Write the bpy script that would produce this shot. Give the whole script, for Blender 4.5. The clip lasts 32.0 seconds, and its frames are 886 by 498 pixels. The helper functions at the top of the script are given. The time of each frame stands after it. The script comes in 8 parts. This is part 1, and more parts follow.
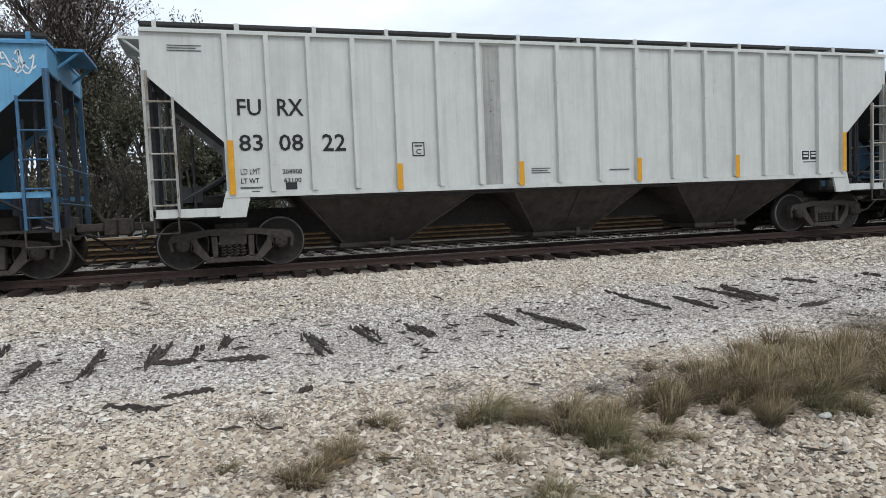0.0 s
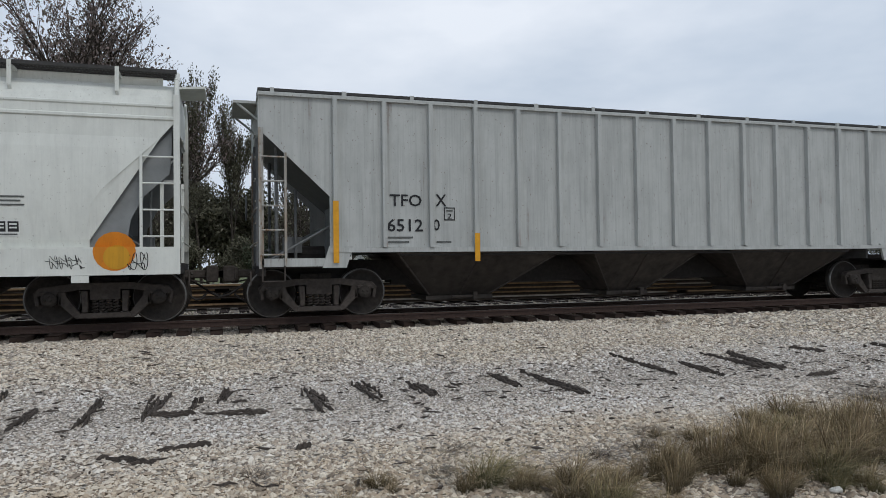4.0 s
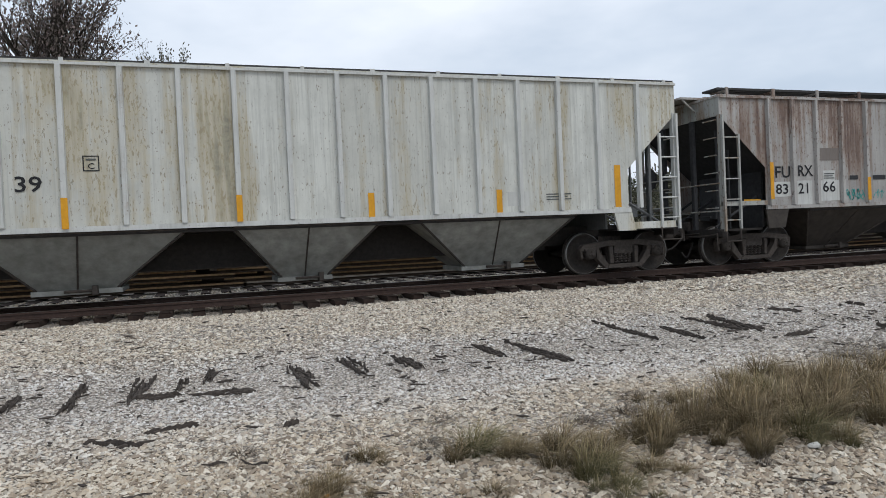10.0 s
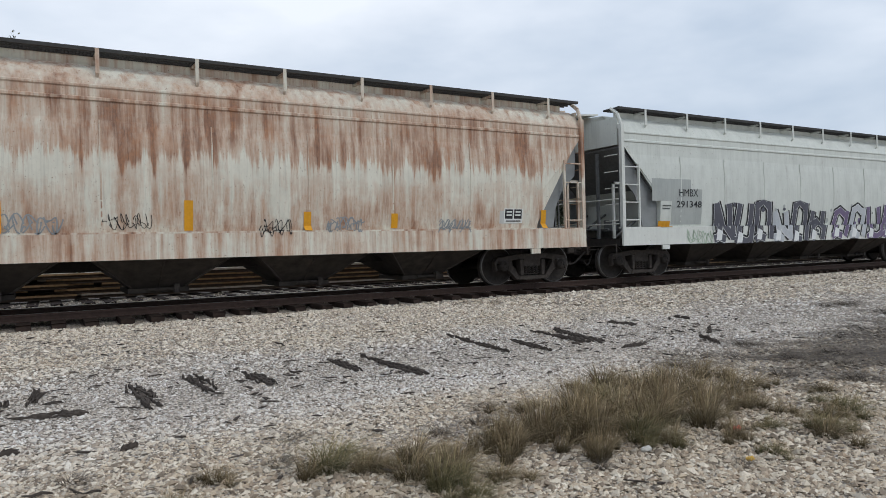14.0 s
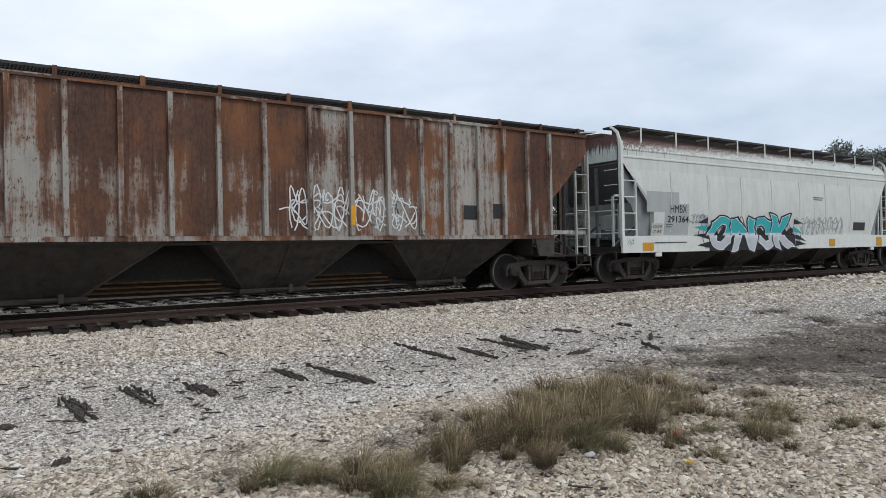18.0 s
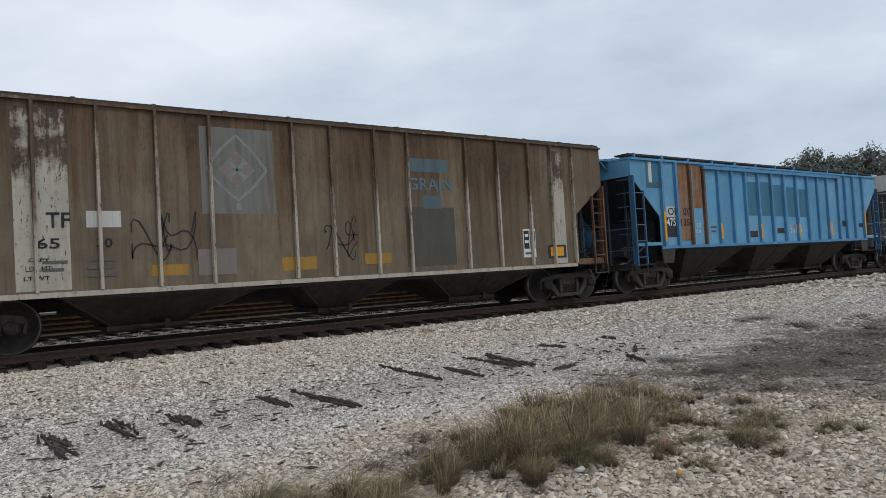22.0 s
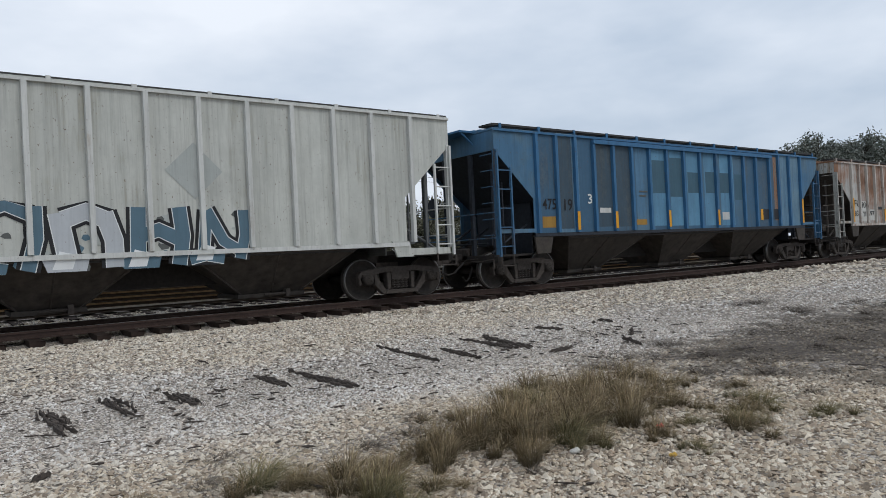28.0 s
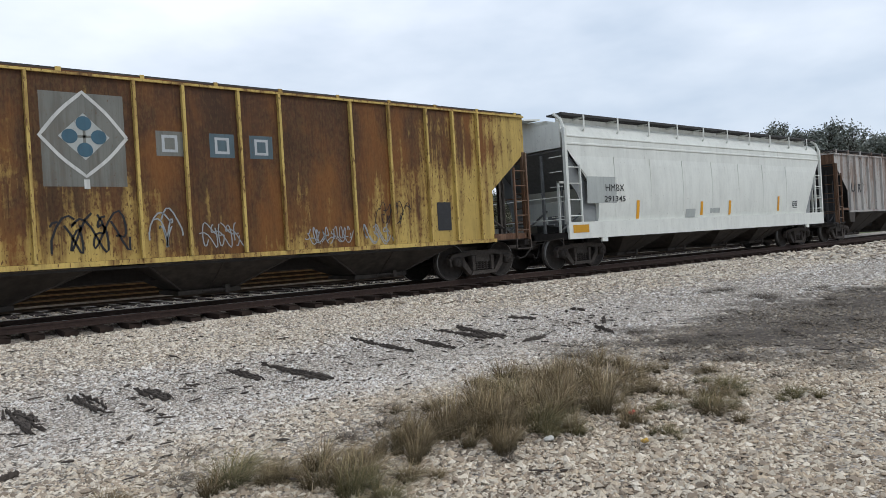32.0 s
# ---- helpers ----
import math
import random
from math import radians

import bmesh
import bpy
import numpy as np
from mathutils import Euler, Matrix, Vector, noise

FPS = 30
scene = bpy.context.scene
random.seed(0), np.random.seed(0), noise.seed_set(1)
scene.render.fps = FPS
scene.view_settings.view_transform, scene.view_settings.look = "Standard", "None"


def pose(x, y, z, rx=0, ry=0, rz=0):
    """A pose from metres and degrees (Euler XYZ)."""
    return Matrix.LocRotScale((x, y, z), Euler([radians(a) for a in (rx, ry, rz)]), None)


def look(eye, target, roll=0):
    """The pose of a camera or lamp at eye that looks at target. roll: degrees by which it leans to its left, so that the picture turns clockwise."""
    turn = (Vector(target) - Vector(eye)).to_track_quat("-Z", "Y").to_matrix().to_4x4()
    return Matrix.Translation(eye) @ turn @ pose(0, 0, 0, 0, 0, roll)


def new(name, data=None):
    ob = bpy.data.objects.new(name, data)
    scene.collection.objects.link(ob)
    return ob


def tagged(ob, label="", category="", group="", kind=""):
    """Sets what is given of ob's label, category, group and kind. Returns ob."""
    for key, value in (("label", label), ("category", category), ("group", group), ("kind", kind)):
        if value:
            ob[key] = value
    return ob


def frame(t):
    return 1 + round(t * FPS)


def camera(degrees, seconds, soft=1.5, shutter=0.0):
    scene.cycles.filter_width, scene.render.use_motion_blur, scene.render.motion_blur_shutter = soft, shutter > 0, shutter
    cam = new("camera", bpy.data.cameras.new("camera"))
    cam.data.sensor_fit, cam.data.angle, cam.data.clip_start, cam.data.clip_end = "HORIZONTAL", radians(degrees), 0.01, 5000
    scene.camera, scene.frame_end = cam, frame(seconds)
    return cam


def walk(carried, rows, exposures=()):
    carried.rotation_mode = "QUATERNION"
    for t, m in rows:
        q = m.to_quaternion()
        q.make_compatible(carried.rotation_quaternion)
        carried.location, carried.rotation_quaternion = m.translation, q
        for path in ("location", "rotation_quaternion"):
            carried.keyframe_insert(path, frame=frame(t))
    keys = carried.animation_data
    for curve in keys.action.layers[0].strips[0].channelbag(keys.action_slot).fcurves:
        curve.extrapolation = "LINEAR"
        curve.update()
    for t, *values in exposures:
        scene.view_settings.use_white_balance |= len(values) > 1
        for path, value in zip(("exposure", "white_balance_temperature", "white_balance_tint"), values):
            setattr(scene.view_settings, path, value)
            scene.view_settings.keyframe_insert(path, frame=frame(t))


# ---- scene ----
cam = camera(65.04, 32.0, soft=0.6, shutter=0.0)
EYE = 1.5
# seconds, yaw, pitch, roll of the hand-held camera; it stands in one place
PATH = [
    (0.0, -18.09, -3.48, 2.39), (0.5, -18.62, -0.79, 0.53), (1.0, -18.56, 1.19, 0.68), (1.5, -18.76, 0.95, 0.30),
    (2.0, -18.23, 1.04, -0.78), (2.5, -18.14, 0.91, -1.15), (3.0, -17.37, 1.72, 0.30), (3.5, -17.53, 1.03, 0.54),
    (5.5, -17.77, 2.66, 1.54), (6.0, -18.74, 2.37, 0.85), (6.5, -16.80, 1.32, 0.70), (7.0, -15.83, 4.07, 1.86),
    (7.5, -14.62, 2.87, 1.46), (8.0, -17.51, 0.53, 1.22), (8.5, -16.76, 0.21, 2.68), (9.0, -18.20, -0.07, 3.15),
    (9.5, -17.01, 0.54, 3.51), (10.0, -19.15, -0.97, 2.57), (10.5, -20.33, -0.94, 1.96), (11.0, -22.77, -0.55, 1.88),
    (11.5, -24.93, -0.43, 2.08), (12.0, -27.05, -0.10, 1.35), (12.5, -27.81, -0.22, 1.17), (13.0, -28.66, -0.37, 1.72),
    (13.5, -29.83, -0.60, 1.27), (14.0, -30.81, -0.24, 1.44), (14.5, -31.08, -0.47, 1.44), (16.5, -31.87, -0.12, 0.57),
    (17.0, -33.68, 0.09, 2.62), (17.5, -33.58, -0.54, 1.92), (18.0, -35.15, 0.34, 1.21), (18.5, -34.95, 1.09, 2.43),
    (19.0, -38.58, 1.71, 2.54), (19.5, -39.46, 1.05, 2.88), (20.0, -39.40, 1.10, 2.69), (20.5, -35.68, 1.02, 3.45),
    (21.0, -35.69, 1.57, 2.68), (21.5, -36.57, 2.18, 2.98), (22.0, -36.61, 1.89, 3.32), (22.5, -34.95, 0.28, 4.74),
    (23.0, -33.79, 0.56, 4.45), (23.5, -33.68, 0.74, 3.53), (24.0, -33.60, 1.54, 2.31), (24.5, -37.30, 0.55, 3.20),
    (25.0, -39.79, 1.63, 4.59), (25.5, -39.77, 1.80, 3.66), (26.0, -38.95, 2.60, 2.86), (26.5, -38.52, 1.85, 2.16),
    (28.5, -36.01, 0.26, 3.09), (29.0, -34.74, 1.92, 2.96), (29.5, -36.18, 1.46, 2.64), (30.0, -36.13, -2.17, 2.68),
    (30.5, -36.85, -0.69, 3.12), (31.0, -39.54, -0.63, 3.61), (31.5, -39.93, -0.74, 3.38), (32.0, -38.99, -0.50, 3.35),
]
walk(cam, [(t, pose(0, 0, EYE, 90 + p, r, y)) for t, y, p, r in PATH], exposures=[(0.0, 0.4), (1.0, 0.12), (2.0, 0.18), (3.0, 0.0), (5.5, -0.06), (6.0, -0.05), (7.0, 0.06), (8.0, 0.1), (9.0, 0.32), (10.0, 0.15), (11.0, 0.18), (12.0, 0.28), (13.0, 0.35), (14.0, 0.1), (14.5, 0.05), (17.0, 0.08), (18.0, 0.22), (19.0, -0.04), (20.0, -0.18), (21.5, -0.12), (22.0, -0.04), (23.0, 0.18), (24.0, 0.08), (25.0, -0.08), (26.0, -0.1), (29.0, 0.1), (30.0, 0.12), (31.0, 0.18), (32.0, 0.25)])

# ---- light ----
world = bpy.data.worlds.new("sky")
scene.world = world
world.use_nodes = True
wn, wl = world.node_tree.nodes, world.node_tree.links
wn.clear()
SUN_UP, SUN_TURN = radians(48), radians(20)
sky = wn.new("ShaderNodeTexSky")
sky.sky_type, sky.sun_disc = "NISHITA", False
sky.sun_elevation, sky.sun_rotation, sky.air_density, sky.dust_density = SUN_UP, SUN_TURN, 1.0, 4.0
tc = wn.new("ShaderNodeTexCoord")
mp = wn.new("ShaderNodeMapping")
mp.inputs["Scale"].default_value = (1.0, 1.0, 2.6)
mp.inputs["Location"].default_value = (0.3, 0.1, 0.4)
nz = wn.new("ShaderNodeTexNoise")
nz.inputs["Scale"].default_value, nz.inputs["Detail"].default_value, nz.inputs["Roughness"].default_value = 2.2, 5.0, 0.52
rp = wn.new("ShaderNodeValToRGB")
rp.color_ramp.elements[0].position, rp.color_ramp.elements[0].color = 0.36, (4.9, 5.9, 7.25, 1)
rp.color_ramp.elements[1].position, rp.color_ramp.elements[1].color = 0.66, (7.9, 8.6, 9.6, 1)
mx = wn.new("ShaderNodeMix")
mx.data_type = "RGBA"
mx.inputs[0].default_value = 0.9
bg = wn.new("ShaderNodeBackground")
bg.inputs["Strength"].default_value = 0.1
wo = wn.new("ShaderNodeOutputWorld")
wl.new(tc.outputs["Generated"], mp.inputs["Vector"])
wl.new(mp.outputs["Vector"], nz.inputs["Vector"])
wl.new(nz.outputs["Fac"], rp.inputs["Fac"])
wl.new(sky.outputs["Color"], mx.inputs[6])
wl.new(rp.outputs["Color"], mx.inputs[7])
wl.new(mx.outputs[2], bg.inputs["Color"])
wl.new(bg.outputs["Background"], wo.inputs["Surface"])
sun = new("sun", bpy.data.lights.new("sun", "SUN"))
sun.data.energy, sun.data.angle, sun.data.color = 0.9, radians(25), (1.0, 0.97, 0.92)
sun.matrix_world = look((0, 0, 60), Vector((0, 0, 60)) - Vector((math.sin(SUN_TURN) * math.cos(SUN_UP), -math.cos(SUN_TURN) * math.cos(SUN_UP), math.sin(SUN_UP))))


# ---- materials ----
def mat_base(name, rough=0.7, metal=0.0):
    m = bpy.data.materials.new(name)
    m.use_nodes = True
    b = m.node_tree.nodes["Principled BSDF"]
    b.inputs["Roughness"].default_value, b.inputs["Metallic"].default_value = rough, metal
    b.inputs["Specular IOR Level"].default_value = 0.3
    return m, m.node_tree.nodes, m.node_tree.links, b


def tex_noise(nodes, links, scale, detail=4.0, rough=0.6, stretch=(1, 1, 1), shift=(0, 0, 0), space="Object"):
    c = nodes.new("ShaderNodeTexCoord")
    p = nodes.new("ShaderNodeMapping")
    p.inputs["Scale"].default_value, p.inputs["Location"].default_value = stretch, shift
    n = nodes.new("ShaderNodeTexNoise")
    n.inputs["Scale"].default_value, n.inputs["Detail"].default_value, n.inputs["Roughness"].default_value = scale, detail, rough
    if space == "Own":
        o = nodes.new("ShaderNodeObjectInfo")
        a = nodes.new("ShaderNodeVectorMath")
        a.operation = "MULTIPLY_ADD"
        links.new(o.outputs["Random"], a.inputs[0])
        a.inputs[1].default_value = (41.0, 17.0, 0.0)
        links.new(c.outputs["Object"], a.inputs[2])
        links.new(a.outputs[0], p.inputs["Vector"])
    else:
        links.new(c.outputs[space], p.inputs["Vector"])
    links.new(p.outputs["Vector"], n.inputs["Vector"])
    return n.outputs["Fac"]


def ramp(nodes, links, fac, stops):
    r = nodes.new("ShaderNodeValToRGB")
    e = r.color_ramp.elements
    while len(e) < len(stops):
        e.new(0.5)
    for k, (p, c) in enumerate(stops):
        e[k].position = p
        e[k].color = (c, c, c, 1) if not isinstance(c, tuple) else (*c, 1)
    links.new(fac, r.inputs["Fac"])
    return r.outputs["Color"]


def mix(nodes, links, fac, a, b, how="MIX"):
    x = nodes.new("ShaderNodeMix")
    x.data_type, x.blend_type = "RGBA", how
    for k, v in ((0, fac), (6, a), (7, b)):
        if isinstance(v, tuple):
            x.inputs[k].default_value = (*v, 1)
        elif isinstance(v, (int, float)):
            x.inputs[k].default_value = v
        else:
            links.new(v, x.inputs[k])
    return x.outputs[2]


def maths(nodes, links, how, a, b):
    x = nodes.new("ShaderNodeMath")
    x.operation = how
    for k, v in ((0, a), (1, b)):
        if isinstance(v, (int, float)):
            x.inputs[k].default_value = v
        else:
            links.new(v, x.inputs[k])
    return x.outputs[0]


def bumped(nodes, links, b, fac, strength, distance=0.02):
    u = nodes.new("ShaderNodeBump")
    u.inputs["Strength"].default_value, u.inputs["Distance"].default_value = strength, distance
    links.new(fac, u.inputs["Height"])
    links.new(u.outputs["Normal"], b.inputs["Normal"])


def paint(name, base, rust=0.0, streak=0.3, grime=0.35, rust_col=(0.13, 0.045, 0.022), seed=0.0, high=0.0, second=None, rough=0.62, bay=0.0, freq=0.55, mid=0.0, panel=0.0, soft=0.5, fade=None, band=0.0, blot=0.0, eave=0.0, dull=None, pits=0.85):
    """Old car paint. rust: share of rusted area, streak: rust and dirt runs, high: rust gathered along the top, second: faded or patched colour, panel: bays that differ."""
    m, n, l, b = mat_base(name, rough)
    s = (seed * 7.3, seed * 3.1, seed * 1.7)
    big = tex_noise(n, l, 0.9, 3, 0.6, (1, 1, 0.7), s, "Own")
    fine = tex_noise(n, l, 9.0, 6, 0.7, (1, 1, 1), s, "Own")
    run = tex_noise(n, l, 3.6, 5, 0.65, (1.6, 1.6, 0.10), s, "Own")
    geo = n.new("ShaderNodeTexCoord")
    sep = n.new("ShaderNodeSeparateXYZ")
    l.new(geo.outputs["Object"], sep.inputs[0])
    col = base
    if second:
        col = mix(n, l, ramp(n, l, big, [(0.44, 0.0), (0.58, 1.0)]), base, second)
    if panel:
        # each bay between two ribs has weathered in its own way
        w = n.new("ShaderNodeTexWhiteNoise")
        w.noise_dimensions = "1D"
        l.new(maths(n, l, "ADD", maths(n, l, "FLOOR", maths(n, l, "DIVIDE", maths(n, l, "SUBTRACT", sep.outputs["X"], 1.38), 0.815), 0), seed * 13.7), w.inputs["W"])
        col = mix(n, l, maths(n, l, "MULTIPLY", ramp(n, l, w.outputs["Value"], [(0.35, 0.0), (0.75, 1.0)]), panel), col, dull or tuple(c * 0.42 + 0.008 for c in base))
        col = mix(n, l, maths(n, l, "MULTIPLY", ramp(n, l, w.outputs["Value"], [(0.0, 1.0), (0.3, 0.0)]), panel * 0.6), col, fade or tuple(min(1.0, c * 1.25 + 0.05) for c in base))
    pale = mix(n, l, maths(n, l, "MULTIPLY", ramp(n, l, fine, [(0.3, 0.0), (0.75, 1.0)]), 0.22), col, tuple(min(1.0, c * 1.18 + 0.01) for c in base))
    dark = tuple(c * 0.45 + 0.012 for c in base)
    dirty = mix(n, l, maths(n, l, "MULTIPLY", ramp(n, l, run, [(0.48, 0.0), (0.72, 1.0)]), grime), pale, dark)
    # thin dirt runs, dull stains and small rust spots
    thin = tex_noise(n, l, 11.0, 4, 0.6, (2.6, 2.6, 0.05), s, "Own")
    dirty = mix(n, l, maths(n, l, "MULTIPLY", ramp(n, l, thin, [(0.52, 0.0), (0.70, 1.0)]), grime * 0.8), dirty, tuple(c * 0.5 + 0.01 for c in base))
    stain = tex_noise(n, l, 2.3, 6, 0.68, (1, 1, 0.6), (s[1], s[2], s[0]), "Own")
    dirty = mix(n, l, maths(n, l, "MULTIPLY", ramp(n, l, stain, [(0.42, 0.0), (0.68, 1.0)]), 0.18 + grime * 0.5), dirty, tuple(c * 0.62 for c in base))
    spot = tex_noise(n, l, 26.0, 3, 0.6, (1, 1, 0.7), s, "Own")
    dirty = mix(n, l, maths(n, l, "MULTIPLY", ramp(n, l, spot, [(0.66, 0.0), (0.72, 1.0)]), 0.25 + grime), dirty, (0.12, 0.065, 0.04))
    # rust: patches times runs
    mixed = maths(n, l, "ADD", maths(n, l, "MULTIPLY", big, 0.5), maths(n, l, "MULTIPLY", run, 0.55 * streak + 0.25))
    mixed = maths(n, l, "ADD", mixed, maths(n, l, "MULTIPLY", fine, 0.22))
    if high:
        mixed = maths(n, l, "ADD", mixed, maths(n, l, "MULTIPLY", maths(n, l, "SUBTRACT", sep.outputs["Z"], 2.9), high))
    if band:
        # heavy rust above, a pale washed belt at mid height, thin rust below
        wave = maths(n, l, "ADD", sep.outputs["Z"], maths(n, l, "MULTIPLY", maths(n, l, "SUBTRACT", run, 0.5), 1.6))
        belt = ramp(n, l, maths(n, l, "DIVIDE", wave, 5.0), [(0.0, 0.45), (0.44, 0.40), (0.475, 0.0), (0.505, 0.0), (0.535, 1.0), (0.74, 0.9), (0.80, 0.3)])
        mixed = maths(n, l, "ADD", mixed, maths(n, l, "MULTIPLY", maths(n, l, "SUBTRACT", belt, 0.5), band))
    if blot:
        spots = tex_noise(n, l, 1.0, 6, 0.62, (0.75, 1, 1.25), (s[0] + 3, s[1], s[2]), "Own")
        rows = maths(n, l, "COSINE", maths(n, l, "MULTIPLY", maths(n, l, "SUBTRACT", sep.outputs["Z"], 3.15), 4.2), 0)
        mixed = maths(n, l, "ADD", mixed, maths(n, l, "MULTIPLY", maths(n, l, "SUBTRACT", spots, 0.5), blot))
        mixed = maths(n, l, "ADD", mixed, maths(n, l, "MULTIPLY", rows, blot * 0.07))
    if eave:
        drip = maths(n, l, "ADD", maths(n, l, "MULTIPLY", maths(n, l, "SUBTRACT", sep.outputs["Z"], 3.93), 1.0), maths(n, l, "MULTIPLY", maths(n, l, "SUBTRACT", thin, 0.5), 1.5))
        drip = maths(n, l, "ADD", drip, maths(n, l, "MULTIPLY", maths(n, l, "SUBTRACT", 5.0, sep.outputs["X"]), 0.028))
        mixed = maths(n, l, "ADD", mixed, maths(n, l, "MULTIPLY", ramp(n, l, drip, [(0.0, 0.0), (0.12, 1.0)]), eave))
    if bay:
        along = tex_noise(n, l, freq, 1, 0.5, (1, 0.001, 0.02), s)
        mixed = maths(n, l, "ADD", mixed, maths(n, l, "MULTIPLY", maths(n, l, "SUBTRACT", along, 0.5), bay))
    if panel and rust > 0.1:
        mixed = maths(n, l, "ADD", mixed, maths(n, l, "MULTIPLY", maths(n, l, "SUBTRACT", w.outputs["Value"], 0.5), panel * 0.36))
    if mid:
        off = maths(n, l, "MULTIPLY", maths(n, l, "ABSOLUTE", maths(n, l, "SUBTRACT", sep.outputs["X"], 8.6), 0), -0.25)
        mixed = maths(n, l, "ADD", mixed, maths(n, l, "MULTIPLY", maths(n, l, "ADD", off, 1.0), mid))
    mean = 0.25 + 0.5 * (0.55 * streak + 0.25) + 0.11
    lo = mean + 0.22 - 0.44 * rust
    rm = n.new("ShaderNodeMapRange")
    rm.inputs["From Min"].default_value, rm.inputs["From Max"].default_value = lo - 0.03 - 0.10 * soft, lo + 0.05 + 0.16 * soft
    l.new(mixed, rm.inputs["Value"])
    rcol = mix(n, l, ramp(n, l, fine, [(0.35, 0.0), (0.7, 1.0)]), tuple(c * 0.8 for c in rust_col), (min(1, rust_col[0] * 1.45 + 0.01), rust_col[1] * 1.5 + 0.004, rust_col[2] * 1.35))
    if rust > 0.38:
        rcol = mix(n, l, maths(n, l, "MULTIPLY", ramp(n, l, stain, [(0.50, 0.0), (0.66, 1.0)]), 0.55), rcol, (rust_col[0] * 1.9 + 0.02, rust_col[1] * 1.75 + 0.008, rust_col[2] * 1.2))
        rcol = mix(n, l, maths(n, l, "MULTIPLY", ramp(n, l, thin, [(0.50, 0.0), (0.68, 1.0)]), 0.6), rcol, tuple(c * 0.45 for c in rust_col))
    if rust > 0.6:
        glow = tex_noise(n, l, 0.55, 4, 0.6, (1.5, 1, 0.55), (s[2] + 5, s[1], s[0]), "Own")
        rcol = mix(n, l, maths(n, l, "MULTIPLY", ramp(n, l, glow, [(0.50, 0.0), (0.62, 1.0)]), 0.6), rcol, (rust_col[0] * 2.7 + 0.03, rust_col[1] * 2.3 + 0.015, rust_col[2] * 1.3))
        rcol = mix(n, l, maths(n, l, "MULTIPLY", ramp(n, l, glow, [(0.36, 1.0), (0.47, 0.0)]), 0.6), rcol, tuple(c * 0.42 for c in rust_col))
    fac = maths(n, l, "MULTIPLY", rm.outputs[0], 0.0 if rust <= 0 else 0.94)
    if rust > 0.25:
        # fresh orange where the rust is thin, pits and short runs in the paint beside it
        edge = ramp(n, l, rm.outputs[0], [(0.0, 1.0), (0.55, 0.75), (0.95, 0.0)])
        rcol = mix(n, l, maths(n, l, "MULTIPLY", edge, 0.7), rcol, (min(1.0, rust_col[0] * 2.0 + 0.02), rust_col[1] * 1.7 + 0.006, rust_col[2] * 1.05))
        pit = tex_noise(n, l, 21.0, 4, 0.65, (1.3, 1.3, 0.42), (s[2], s[0], s[1]), "Own")
        near = maths(n, l, "ADD", maths(n, l, "MULTIPLY", pit, 1.0), maths(n, l, "MULTIPLY", maths(n, l, "SUBTRACT", mixed, lo), 0.35))
        dirty = mix(n, l, maths(n, l, "MULTIPLY", ramp(n, l, near, [(0.565, 0.0), (0.61, 1.0)]), pits), dirty, tuple(c * 0.9 for c in rust_col))
    l.new(mix(n, l, fac, dirty, rcol), b.inputs["Base Color"])
    bumped(n, l, b, maths(n, l, "ADD", maths(n, l, "MULTIPLY", fine, 0.4), big), 0.25, 0.012)
    return m


def plain(name, col, rough=0.7, vary=0.25, scale=12.0, metal=0.0, bump=0.2):
    m, n, l, b = mat_base(name, rough, metal)
    f = tex_noise(n, l, scale, 5, 0.65)
    g = tex_noise(n, l, scale * 0.13, 3, 0.6)
    c = mix(n, l, ramp(n, l, f, [(0.3, 0.0), (0.75, 1.0)]), tuple(x * (1 - vary) for x in col), tuple(min(1, x * (1 + vary)) for x in col))
    c = mix(n, l, maths(n, l, "MULTIPLY", ramp(n, l, g, [(0.4, 0.0), (0.65, 1.0)]), vary), c, tuple(x * 0.6 for x in col))
    l.new(c, b.inputs["Base Color"])
    if bump:
        bumped(n, l, b, f, bump, 0.01)
    return m


M_UNDER = plain("underframe_black", (0.036, 0.031, 0.028), 0.8, 0.35)
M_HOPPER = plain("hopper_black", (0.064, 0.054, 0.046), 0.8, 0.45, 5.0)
M_TRUCK = plain("truck_steel", (0.072, 0.060, 0.052), 0.85, 0.45)
M_WHEEL = plain("wheel_steel", (0.044, 0.037, 0.032), 0.85, 0.4)
M_TREAD = plain("wheel_rim", (0.19, 0.18, 0.17), 0.4, 0.2, metal=0.7)
M_GRATE = plain("grating", (0.05, 0.048, 0.046), 0.7, 0.3)
M_RAIL = plain("rail_rust", (0.062, 0.038, 0.030), 0.75, 0.35)
M_RAILTOP = plain("rail_head", (0.12, 0.10, 0.085), 0.45, 0.2, metal=0.3)
M_TIE = plain("tie_wood", (0.040, 0.026, 0.020), 0.9, 0.4)
M_ROT = plain("rotten_wood", (0.085, 0.070, 0.060), 0.95, 0.65, 30)
M_YELLOW = plain("reflective_yellow", (0.70, 0.33, 0.02), 0.45, 0.12)
M_BLACK = plain("lettering_black", (0.02, 0.02, 0.022), 0.6, 0.2)
M_WHITE = plain("lettering_white", (0.72, 0.73, 0.70), 0.6, 0.08)
M_BOARD = plain("data_board_black", (0.03, 0.03, 0.032), 0.5, 0.2)
M_OLDRAIL = plain("old_rail", (0.13, 0.075, 0.045), 0.8, 0.4)


# ---- mesh helpers ----
def mesh_of(name, bm, smooth=False):
    bmesh.ops.recalc_face_normals(bm, faces=bm.faces)
    me = bpy.data.meshes.new(name)
    bm.to_mesh(me)
    bm.free()
    if smooth:
        for p in me.polygons:
            p.use_smooth = True
    me.materials.append(None)
    return me


